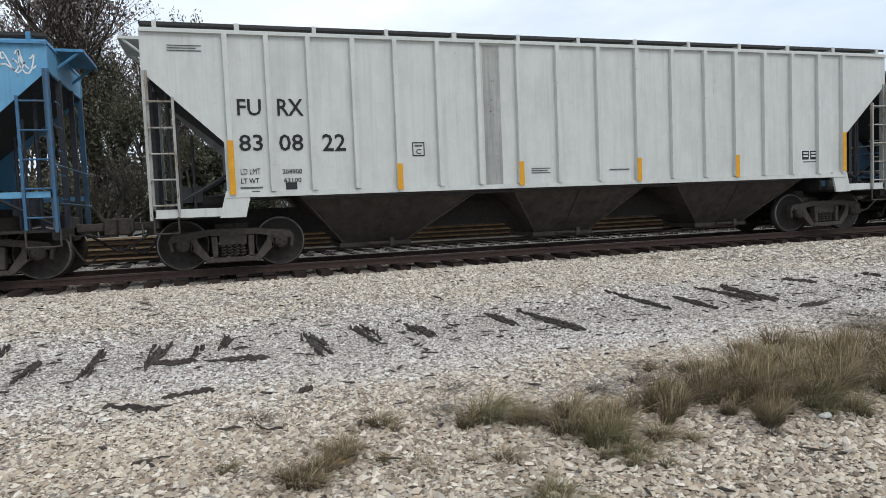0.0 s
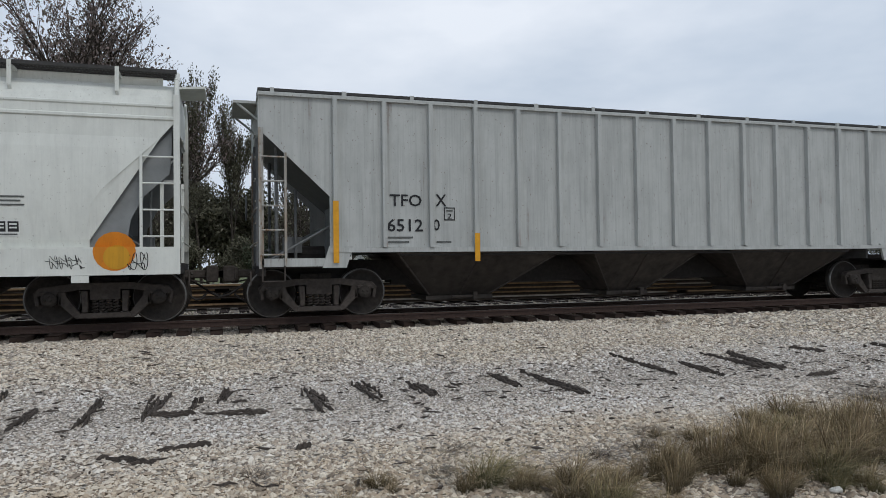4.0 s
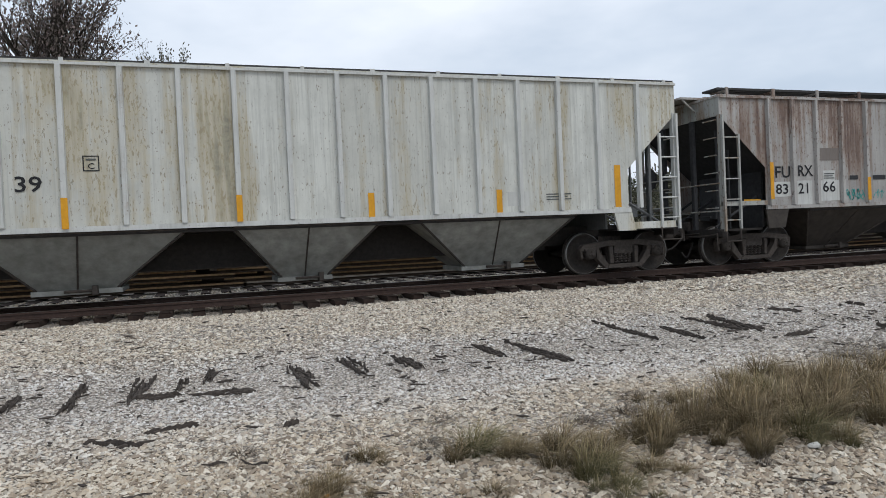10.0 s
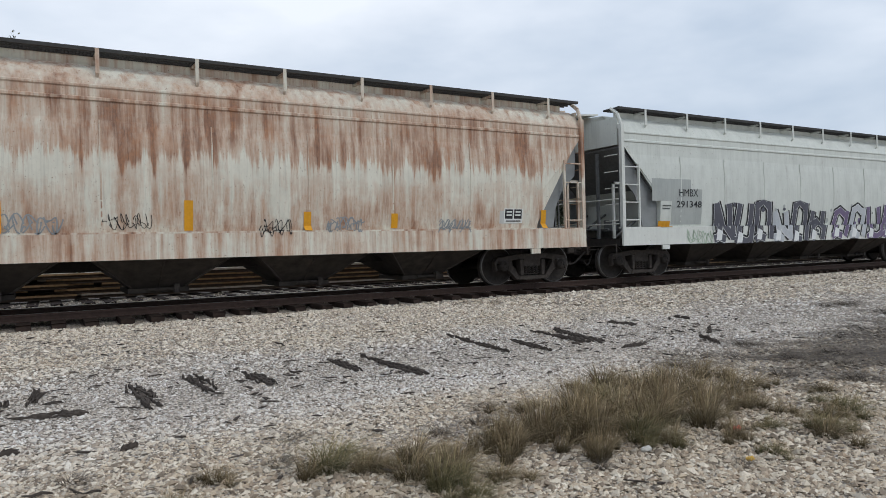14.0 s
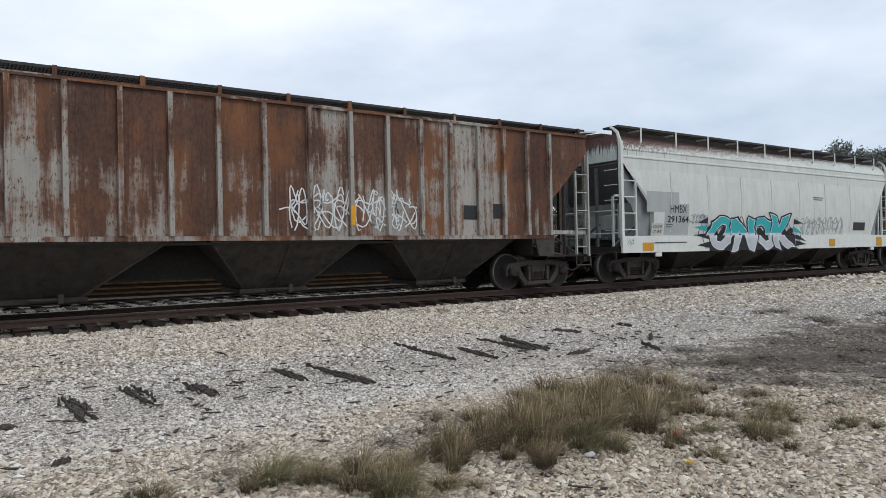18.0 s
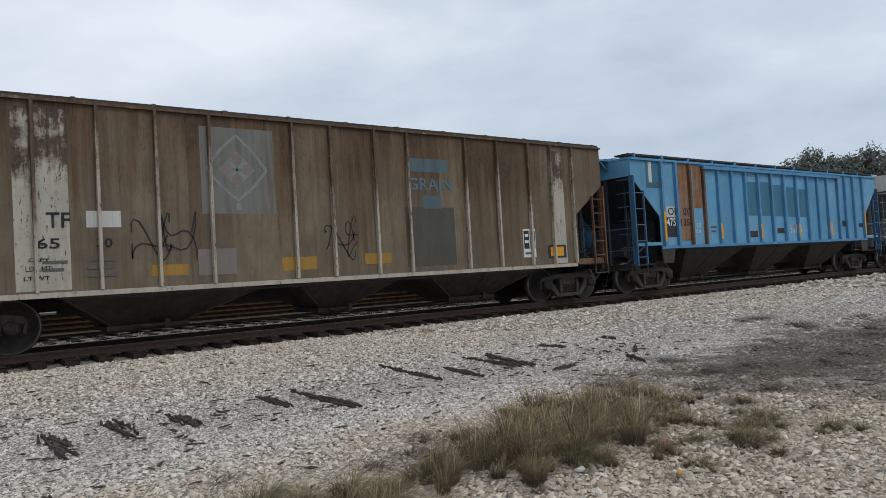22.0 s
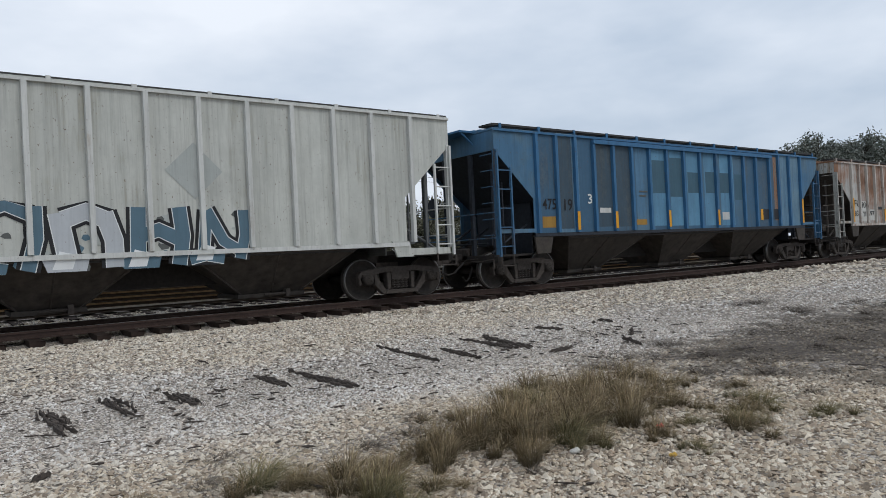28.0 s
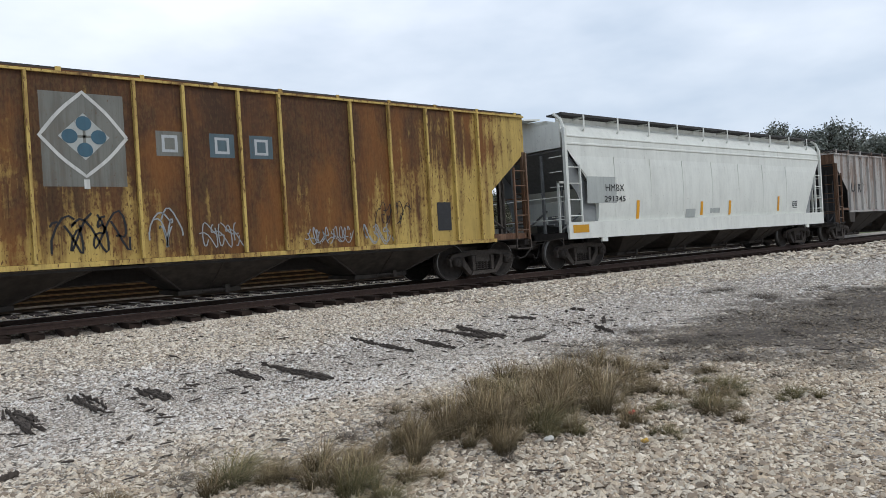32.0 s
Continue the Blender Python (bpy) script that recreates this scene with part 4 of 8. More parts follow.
place_car(ribbed_car("white ribbed covered hopper car streaked with red rust", 16.6, RUST1, D_RUST, RIB1, ends=ENDW, ribs=R18, hop=H_BROWN, eave=3.80, walk_z=4.0, sill_mat=RIBR), 105.08)
place_car(ribbed_car("white ribbed covered hopper car with grey streaks", 16.2, WHITE2, D_GREY, RIBW, ends=RIBW, ribs=R16, hop=H_GREY, walk_z=4.19, eave=4.10, face=WHITE2, sill=1.41), 123.22)
place_car(ribbed_car("grey ribbed covered hopper car with brown rust stains", 16.6, RUST2, D_BLACK, ends=ENDW, ribs=R18, eave=3.87, walk_z=4.08, high_bar=True), 140.62)
blue("deep blue covered hopper car with dark painted patches", BLUE3, 158.4, rib=RIBD, brown=(6, 7, 8, 9, 10, 11), alt=ENDB)
place_car(flow_car("cream smooth covered hopper car streaked with rust", 16.4, FLOWR, D_GREY, FLOWR), 176.4)
place_car(flow_car("off-white smooth covered hopper car with black and violet graffiti", 16.4, FLOWG, D_GREY, FLOWW), 194.05)
place_car(ribbed_car("worn white ribbed covered hopper car with tan patch", 16.55, WORN, D_GREY, RIBW, ends=ENDW, ribs=R18, eave=3.93, walk_z=4.13, high_bar=True), 211.87)
place_car(ribbed_car("rust-brown ribbed covered hopper car with white scrawls", 16.6, RUST3, D_RUST, ends=ENDW, ribs=R18, eave=3.95, walk_z=4.15, high_bar=True), 229.87)
place_car(flow_car("white smooth covered hopper car with turquoise graffiti", 16.35, FLOWT, D_GREY, FLOWW, apron=D_ROOF), 247.75)
place_car(flow_car("cream smooth covered hopper car with orange rust patches", 16.45, FLOWO, D_GREY, FLOWO, apron=D_ROOF), 265.25)
place_car(ribbed_car("dark brown flat-panelled covered hopper car, heavily rusted", 15.95, BROWN, D_BLACK, RIB2, ends=RIBR, ribs=RFLAT, zs=3.09, cut=(1.21, 2.21), rib_w=0.06, sill=1.0, eave=4.15, low_sill=False, walk_z=4.24), 283.44)
blue("sky blue covered hopper car with patched panels", BLUE5, 300.71, brown=(2, 3), eave=3.95)
place_car(ribbed_car("clean white ribbed covered hopper car with red scrawls", 16.3, WHITE3, D_GREY, ends=RIBW, ribs=R16, hop=H_GREY, walk_z=4.21, eave=4.12, face=WHITE3), 318.97)
place_car(ribbed_car("rust-brown ribbed covered hopper car with faded white blocks", 16.45, RUST4, D_RUST, ends=ENDW, ribs=R18, hop=H_BROWN, eave=3.89, walk_z=4.1, sill_mat=RIBR), 336.55)
place_car(ribbed_car("white ribbed covered hopper car with ochre stain and graffiti", 16.3, WHITE3, D_GREY, RIBW, ends=RIBW, ribs=R16, sill=1.25, walk_z=4.17, eave=4.08, face=WHITE3), 354.5)
blue("slate blue covered hopper car with faded panels", BLUE4, 372.2, eave=3.95, rib=RIBD)
place_car(ribbed_car("pale ribbed covered hopper car with rust-brown stains", 16.7, RUST5, D_RUST, RIB1, ends=ENDW, ribs=R18, eave=3.87, walk_z=4.03, high_bar=True), 390.27)
place_car(ribbed_car("yellow flat-panelled covered hopper car, heavily rusted", 16.4, YELLOW, D_RUST, RIB3, ends=RIBR, ribs=RFLAT, zs=3.2, cut=(1.21, 2.21), rib_w=0.06, sill=1.0, eave=4.15, low_sill=False, walk_z=4.24), 408.46)
place_car(flow_car("clean white smooth covered hopper car", 16.3, FLOWW, D_GREY, FLOWW), 426.4)
place_car(ribbed_car("grey ribbed covered hopper car with rust-red stains", 16.6, RUST2, D_BLACK, ends=RIBR, ribs=R18, eave=3.87, walk_z=4.08, high_bar=True), 444.3)


# ---- lettering, patches and graffiti on the near sides ----
def tint(name, col, rough=0.65, worn=0.25, seed=1.0):
    return paint(name, col, 0.0, 0.3, worn, seed=seed, rough=rough)


P_BOARD, P_WHITE, P_YEL = M_BOARD, tint("patch_white", (0.58, 0.58, 0.55), worn=0.35), M_YELLOW
P_SILLYELLOW = tint("patch_yellow", (0.58, 0.29, 0.02), worn=0.35, seed=2)
P_OCHRE = tint("patch_ochre", (0.36, 0.20, 0.04), worn=0.4, seed=3)
P_TEAL = tint("patch_teal", (0.045, 0.19, 0.28), worn=0.3, seed=4)
P_TEALG = tint("patch_green_teal", (0.05, 0.175, 0.26), worn=0.35, seed=5)
P_TEALBAR = tint("faded_teal", (0.09, 0.13, 0.15), worn=0.4, seed=6)
P_TAUPEDARK = tint("patch_olive_grey", (0.085, 0.078, 0.062), worn=0.5, seed=6.5)
P_FADEBLUE = tint("faded_blue", (0.10, 0.17, 0.21), worn=0.4, seed=6.2)
P_SCRAWLDK = tint("spray_faded_black", (0.035, 0.03, 0.026), worn=0.3, seed=6.7)
P_SLATE = tint("patch_slate", (0.055, 0.12, 0.165), worn=0.35, seed=7)
P_SKYP = tint("patch_sky", (0.20, 0.35, 0.45), worn=0.4, seed=8)
P_NAVY = tint("patch_navy", (0.022, 0.045, 0.075), worn=0.4, seed=9)
P_TAN = tint("patch_tan", (0.44, 0.38, 0.25), worn=0.3, seed=10)
P_TAUPE = tint("patch_taupe", (0.21, 0.18, 0.16), worn=0.3, seed=11)
P_PALE = tint("patch_pale", (0.42, 0.44, 0.45), worn=0.3, seed=12)
P_GREYPATCH = tint("patch_grey", (0.40, 0.42, 0.40), worn=0.25, seed=13)
P_WHITEPATCH = paint("patch_offwhite", (0.55, 0.54, 0.50), 0.18, 0.6, 0.35, (0.2, 0.12, 0.07), seed=14)
P_LOGOGREY = paint("patch_blue_grey", (0.175, 0.175, 0.155), 0.18, 0.7, 0.5, (0.09, 0.06, 0.04), seed=15, soft=1.0)
P_CREAM = paint("patch_cream_peeling", (0.44, 0.41, 0.34), 0.45, 0.3, 0.4, (0.05, 0.03, 0.022), seed=20.5, high=0.16, blot=0.7, soft=0.1)
P_LOGOPALE = tint("faded_pale_blue", (0.22, 0.235, 0.225), worn=0.4, seed=21)
P_DULLBAY = paint("bay_dull_slate", (0.052, 0.085, 0.115), 0.25, 0.9, 0.5, (0.075, 0.085, 0.09), seed=22.5, soft=1.0)
P_SKYBAY = paint("bay_pale_blue", (0.12, 0.28, 0.42), 0.0, 0.8, 0.5, seed=23.5, second=(0.10, 0.23, 0.35))
P_RUSTP = paint("patch_rust", (0.24, 0.20, 0.17), 0.55, 1.0, 0.4, (0.17, 0.075, 0.03), seed=16)
P_PEEL = paint("patch_peeling", (0.50, 0.49, 0.45), 0.50, 0.1, 0.3, (0.07, 0.022, 0.018), seed=17)
P_BLOTCH = tint("patch_dark_grey", (0.11, 0.115, 0.11), worn=0.4, seed=18)
P_STAIN = paint("patch_stained", (0.40, 0.40, 0.37), 0.0, 1.0, 0.8, seed=19)
P_ORANGE, P_PINK, P_REDRING = tint("spray_orange", (0.66, 0.22, 0.015)), tint("spray_pink", (0.42, 0.22, 0.28)), tint("spray_red", (0.40, 0.09, 0.05))
P_GREYFILL, P_WHITEFILL, P_BLACKFILL = tint("spray_grey", (0.17, 0.175, 0.18), worn=0.1), tint("spray_white", (0.72, 0.73, 0.72), worn=0.05), tint("spray_pale", (0.55, 0.56, 0.55), worn=0.2)
P_INK = tint("spray_ink", (0.035, 0.04, 0.055), worn=0.1)
P_MAROON, P_PALESPRAY = tint("spray_maroon", (0.09, 0.035, 0.04)), tint("spray_pale_grey", (0.48, 0.50, 0.52), worn=0.2)
P_DEEPGREY, P_LIGHTGREY = tint("spray_deep_grey", (0.10, 0.10, 0.12), worn=0.1), tint("spray_light_grey", (0.44, 0.45, 0.46), worn=0.1)
P_VIOLETFILL, P_TEALFILL, P_BLUEFILL = tint("spray_violet", (0.17, 0.13, 0.22)), tint("spray_turquoise", (0.035, 0.40, 0.42), worn=0.1), tint("spray_dull_blue", (0.10, 0.17, 0.22))
P_SCRAWLW, P_SCRAWLWB, P_SCRAWLK, P_SCRAWLKB = P_WHITEFILL, P_WHITEFILL, M_BLACK, M_BLACK
P_SCRAWLB, P_SCRAWLT, P_SCRAWLR = tint("spray_light_blue", (0.20, 0.45, 0.62)), tint("spray_green", (0.05, 0.33, 0.30)), tint("spray_rust_red", (0.50, 0.12, 0.03))
P_SCRAWLG, P_SCRAWLGY, P_SCRAWLP = tint("spray_pale_green", (0.42, 0.52, 0.40)), tint("spray_mid_grey", (0.30, 0.32, 0.33)), tint("spray_purple", (0.16, 0.10, 0.36))

SKIN = {}
for _k, (_car, _s) in enumerate(CARS):
    SKIN[_car] = "flow" if _k in (3, 11, 12, 15, 16, 25) else "round" if _k == 5 else "flat"
RIBS_OF = {}
for _car, _s in CARS:
    RIBS_OF[_car] = sorted(o.matrix_basis.translation.x for o in _car.children if o.name.startswith("rib") and o.matrix_basis.translation.y < 0)
LAYER = [0]
STRIPPED = set()


def skin(car, z):
    """How far out the near side stands at height z."""
    k = SKIN[car]
    if k == "flat":
        return 1.53
    if k == "round":
        return SIDE if z < 1.375 else 1.50 + 0.12 * max(0.0, math.sin(math.pi * min(1.0, (z - 1.38) / 2.62))) ** 0.7
    if z < 1.337:
        return SIDE
    if z > 3.0:
        return 1.575
    return 1.50 + 0.10 * max(0.0, math.sin(math.pi * (z - 1.31) / 2.25)) ** 0.7


def onto(car, bm, off):
    """Lays a flat drawing in x and z on the near side of a car."""
    for v in bm.verts:
        v.co.y = -(skin(car, v.co.z) + off)
    return bm


def flat_part(name, car, polys, off, mat, label=""):
    bm = bmesh.new()
    seen = {}
    for poly in polys:
        vs = []
        for q in poly:
            if q not in seen:
                seen[q] = bm.verts.new((q[0], 0, q[1]))
            vs.append(seen[q])
        if len(set(vs)) == len(vs) and bm.faces.get(vs) is None:
            bm.faces.new(vs)
    if SKIN[car] == "flow" and name in ("graffiti", "painted_disc", "paint_patch"):
        cut_levels(bm)
    ob = part(name, onto(car, bm, off), mat, car, label)
    if name in ("graffiti", "sign_border"):
        ob["kind"] = "stuff"
    return ob


def next_layer(base=0.003):
    LAYER[0] = (LAYER[0] + 1) % 5
    return base + 0.0006 * LAYER[0]


def word(car, text, x0, x1, z0, z1, mat=None):
    me = text_mesh(text, 1.0, 0.0 if "M" in text else 0.012).copy()
    xs = [v.co.x for v in me.vertices]
    zs = [v.co.z for v in me.vertices]
    sx, sz = (x1 - x0) / (max(xs) - min(xs)), (z1 - z0) / (max(zs) - min(zs))
    a, b = min(xs), min(zs)
    for v in me.vertices:
        z = z0 + (v.co.z - b) * sz
        v.co = (x0 + (v.co.x - a) * sx, -(skin(car, z) + 0.012), z)
    return part("lettering", me, mat or M_BLACK, car)


def patch(car, x0, x1, z0, z1, mat):
    n = 1 if SKIN[car] == "flat" else 6
    z1 = min(z1, car.get("eave", 9.0) - 0.04)
    off = 0.0016 if mat == P_NAVY else 0.0022 if mat in (P_DULLBAY, P_SKYBAY, P_CREAM) else next_layer()
    polys = [[(x0, z0 + (z1 - z0) * k / n), (x1, z0 + (z1 - z0) * k / n), (x1, z0 + (z1 - z0) * (k + 1) / n), (x0, z0 + (z1 - z0) * (k + 1) / n)] for k in range(n)]
    return flat_part("paint_patch", car, polys, off + (0.004 if mat in (M_BOARD, M_YELLOW, P_SILLYELLOW) else 0), mat)


def strip(car, x0, x1, z0, z1):
    x, w = (x0 + x1) / 2, min(max(x1 - x0, 0.09), 0.15)
    rib = [r for r in RIBS_OF[car] if abs(r - x) < 0.28]
    if rib:
        r = min(rib, key=lambda q: abs(q - x))
        if (car.name, r) in STRIPPED:
            return
        STRIPPED.add((car.name, r))
        part("reflector", boxes((r - 0.052, r + 0.052, -SIDE - 0.008, -SIDE - 0.002, max(z0, 1.02), z1)), M_YELLOW, car, "yellow reflective strip")
    else:
        n = 4
        polys = [[(x - w / 2, z0 + (z1 - z0) * k / n), (x + w / 2, z0 + (z1 - z0) * k / n), (x + w / 2, z0 + (z1 - z0) * (k + 1) / n), (x - w / 2, z0 + (z1 - z0) * (k + 1) / n)] for k in range(n)]
        flat_part("reflector", car, polys, 0.010, M_YELLOW, "yellow reflective strip")


def small_print(car, n, x0, x1, z0, z1):
    h = (z1 - z0) / n
    for k in range(n):
        z = z1 - h * (k + 1) + h * 0.3
        flat_part("small_writing", car, [[(x0, z), (x1 - (x1 - x0) * 0.15 * (k % 2), z), (x1 - (x1 - x0) * 0.15 * (k % 2), z + h * 0.4), (x0, z + h * 0.4)]], 0.011, P_BLOTCH)


def frame_lines(car, x0, x1, z0, z1, w, mat, off):
    flat_part("sign_border", car, [[(x0, z0), (x1, z0), (x1, z0 + w), (x0, z0 + w)], [(x0, z1 - w), (x1, z1 - w), (x1, z1), (x0, z1)], [(x0, z0 + w), (x0 + w, z0 + w), (x0 + w, z1 - w), (x0, z1 - w)], [(x1 - w, z0 + w), (x1, z0 + w), (x1, z1 - w), (x1 - w, z1 - w)]], off, mat)


def boxed_sign(car, text, x0, x1, z0, z1):
    frame_lines(car, x0, x1, z0, z1, 0.018, M_BLACK, 0.010)
    w, h = x1 - x0, z1 - z0
    word(car, text, x0 + 0.3 * w, x1 - 0.3 * w, z0 + 0.14 * h, z0 + 0.52 * h)
    small_print(car, 1, x0 + 0.2 * w, x1 - 0.2 * w, z0 + 0.6 * h, z0 + 0.9 * h)


def data_board(car, x0, x1, z0, z1):
    patch(car, x0, x1, z0, z1, M_WHITE)
    w = x1 - x0
    for a, b in ((0.05, 0.46), (0.54, 0.95)):
        patch(car, x0 + a * w, x0 + b * w, z0 + 0.3 * (z1 - z0), z1 - 0.06 * (z1 - z0), M_BOARD)
    for a, b in ((0.12, 0.4), (0.6, 0.88)):
        for q in (0.5, 0.72):
            flat_part("small_writing", car, [[(x0 + a * w, z0 + q * (z1 - z0)), (x0 + b * w, z0 + q * (z1 - z0)), (x0 + b * w, z0 + (q + 0.1) * (z1 - z0)), (x0 + a * w, z0 + (q + 0.1) * (z1 - z0))]], 0.014, M_WHITE)
    small_print(car, 1, x0 + 0.1 * w, x1 - 0.1 * w, z0 + 0.04 * (z1 - z0), z0 + 0.24 * (z1 - z0))


def block(car, x0, x1, z0, z1):
    """A faded, flaking pale patch where a big painted letter was."""
    rnd = random.Random(int(x0 * 100))
    w, h = x1 - x0, z1 - z0
    pts = []
    for k in range(26):
        a = 2 * math.pi * k / 26
        f = 1.0 / max(abs(math.cos(a)), abs(math.sin(a))) * rnd.uniform(0.72, 1.04)
        pts.append((x0 + w / 2 + 0.5 * w * f * math.cos(a), z0 + h / 2 + 0.5 * h * f * math.sin(a)))
    flat_part("painted_block", car, [pts], next_layer(0.004), P_WHITEPATCH, "flaking pale painted block")


def disc(car, x, z, r, mat, n=18, lift=0.0):
    flat_part("painted_disc", car, [[(x, z), (x + r * math.cos(2 * math.pi * k / n), z + r * math.sin(2 * math.pi * k / n)), (x + r * math.cos(2 * math.pi * (k + 1) / n), z + r * math.sin(2 * math.pi * (k + 1) / n))] for k in range(n)], (0.005 if r > 0.25 else 0.0105) + lift, mat)
    if mat == P_ORANGE and r > 0.3:
        disc(car, x + 0.1 * r, z - 0.3 * r, 0.62 * r, P_SILLYELLOW, 18, 0.0012)


def ring(car, x, z, r, mat, n=18):
    polys = []
    for k in range(n):
        a, b = 2 * math.pi * k / n, 2 * math.pi * (k + 1) / n
        polys.append([(x + q * r * math.cos(c), z + q * r * math.sin(c)) for q, c in ((1, a), (1, b), (0.55, b), (0.55, a))])
    flat_part("painted_ring", car, polys, 0.007, mat)


def diamond(car, x, z, r, mat):
    flat_part("painted_diamond", car, [[(x - r, z), (x, z - r), (x + r, z), (x, z + r)]], 0.0095 - 0.004 * min(1.0, r), mat)


def emblem(car, x, z, r, line, spot, ground):
    """A rounded diamond on a short stem with four dots round a fifth."""
    rim = []
    for k in range(49):
        a = 2 * math.pi * k / 48
        q = r / (abs(math.cos(a)) + abs(math.sin(a))) * (0.93 + 0.07 * abs(math.sin(2 * a)))
        rim.append((x + q * math.cos(a), z + q * math.sin(a) * (1.12 if math.sin(a) > 0 else 1.0)))
    flat_part("emblem", car, ribbon(rim, 0.055), 0.0086, line)
    flat_part("emblem", car, [[(x - 0.045, z - 1.22 * r), (x + 0.045, z - 1.22 * r), (x + 0.045, z - r), (x - 0.045, z - r)]], 0.0086, line)
    flat_part("emblem", car, [[(x - 0.55 * r, z), (x, z - 0.55 * r), (x + 0.55 * r, z), (x, z + 0.55 * r)]], 0.0066, line if line is P_LOGOPALE else P_GREYPATCH)
    for dx, dz in ((-0.31, 0.0), (0.31, 0.0), (0.0, 0.31), (0.0, -0.31)):
        disc(car, x + dx * r, z + dz * r, 0.17 * r, spot)
        flat_part("emblem", car, ribbon([(x, z), (x + dx * r, z + dz * r)], 0.06 * r), 0.0072, ground)


def ribbon(pts, w):
    """One band of width w along a line of points, as a row of quads that share their corners."""
    left, right = [], []
    for k, (x, z) in enumerate(pts):
        xa, za = pts[max(0, k - 1)]
        xb, zb = pts[min(len(pts) - 1, k + 1)]
        d = math.hypot(xb - xa, zb - za) or 1e-6
        px, pz = -(zb - za) / d * w / 2, (xb - xa) / d * w / 2
        left.append((x + px, z + pz))
        right.append((x - px, z - pz))
    return [[left[k], left[k + 1], right[k + 1], right[k]] for k in range(len(pts) - 1)]


def scrawl(car, x0, x1, z0, z1, mat, low=False):
    """A hand-sprayed, unreadable tag: looping thin strokes."""
    rnd = random.Random(int(x0 * 997 + z0 * 131 + x1 * 17))
    w, h = x1 - x0, z1 - z0
    line = 0.028 if h > 0.55 else 0.022 if h > 0.3 else 0.016
    if mat is M_BLACK:
        line *= 0.6 if h < 0.7 else 1.3
    polys = []
    for k in range(2 if w > 0.4 else 1):
        n = max(24, int(26 * w / h))
        f1, f2, p1, p2 = rnd.uniform(1.3, 1.9), rnd.uniform(2.6, 3.7), rnd.uniform(0, 6), rnd.uniform(0, 6)
        loops = w / h
        pts = []
        for i in range(n + 1):
            t = i / n
            a = 2 * math.pi * t * loops
            x = x0 + w * (0.08 + 0.84 * t) + 0.22 * h * math.sin(f1 * a + p1)
            z = (z0 + z1) / 2 + h * (0.30 * math.sin(f1 * a + p2) + 0.18 * math.sin(f2 * a + p1))
            if rnd.random() < 0.12 and len(pts) > 3:
                polys += ribbon(pts, line)
                pts = []
            pts.append((min(max(x, x0), x1), z))
        if len(pts) > 1:
            polys += ribbon(pts, line)
    if low:
        bm = bmesh.new()
        for poly in polys:
            bm.faces.new([bm.verts.new((x, -1.52 + 0.98 * max(0.0, 1.25 - z), z)) for x, z in poly])
        return part("graffiti", bm, mat, car, "sprayed scrawl")
    return flat_part("graffiti", car, polys, next_layer(0.006), mat, "sprayed scrawl")


def lettered_halo(car, x0, x1, z0, z1):
    """Loose violet outlines and black spikes round a sprayed piece."""
    rnd = random.Random(5)
    for k in range(4):
        pts = [(x0 + (x1 - x0) * t / 60, z0 + (z1 - z0) * (0.5 + 0.52 * math.sin(t * (0.32 + 0.05 * k) + k) * (0.7 + 0.3 * math.sin(t * 0.9)))) for t in range(61)]
        flat_part("graffiti", car, ribbon(pts, 0.028), 0.0066 + 0.0004 * k, (P_PINK, P_SCRAWLP, P_PINK, M_BLACK)[k], "sprayed outline")
    for x, d in ((x0 + 0.45, -1), (x1 - 0.35, 1)):
        for j in range(4):
            z = z0 + (z1 - z0) * (0.1 + 0.22 * j)
            flat_part("graffiti", car, [[(x, z), (x + d * rnd.uniform(0.5, 0.75), z + rnd.uniform(-0.12, 0.16)), (x, z + 0.2)]], 0.0080 + 0.0003 * j, M_BLACK if j != 2 else P_TEALFILL, "sprayed spike")


def cut_levels(bm):
    for z in (1.20, 1.336, 1.338, 1.5, 1.7, 1.95, 2.2):
        bmesh.ops.bisect_plane(bm, geom=bm.verts[:] + bm.edges[:] + bm.faces[:], plane_co=(0, 0, z), plane_no=(0, 0, 1))


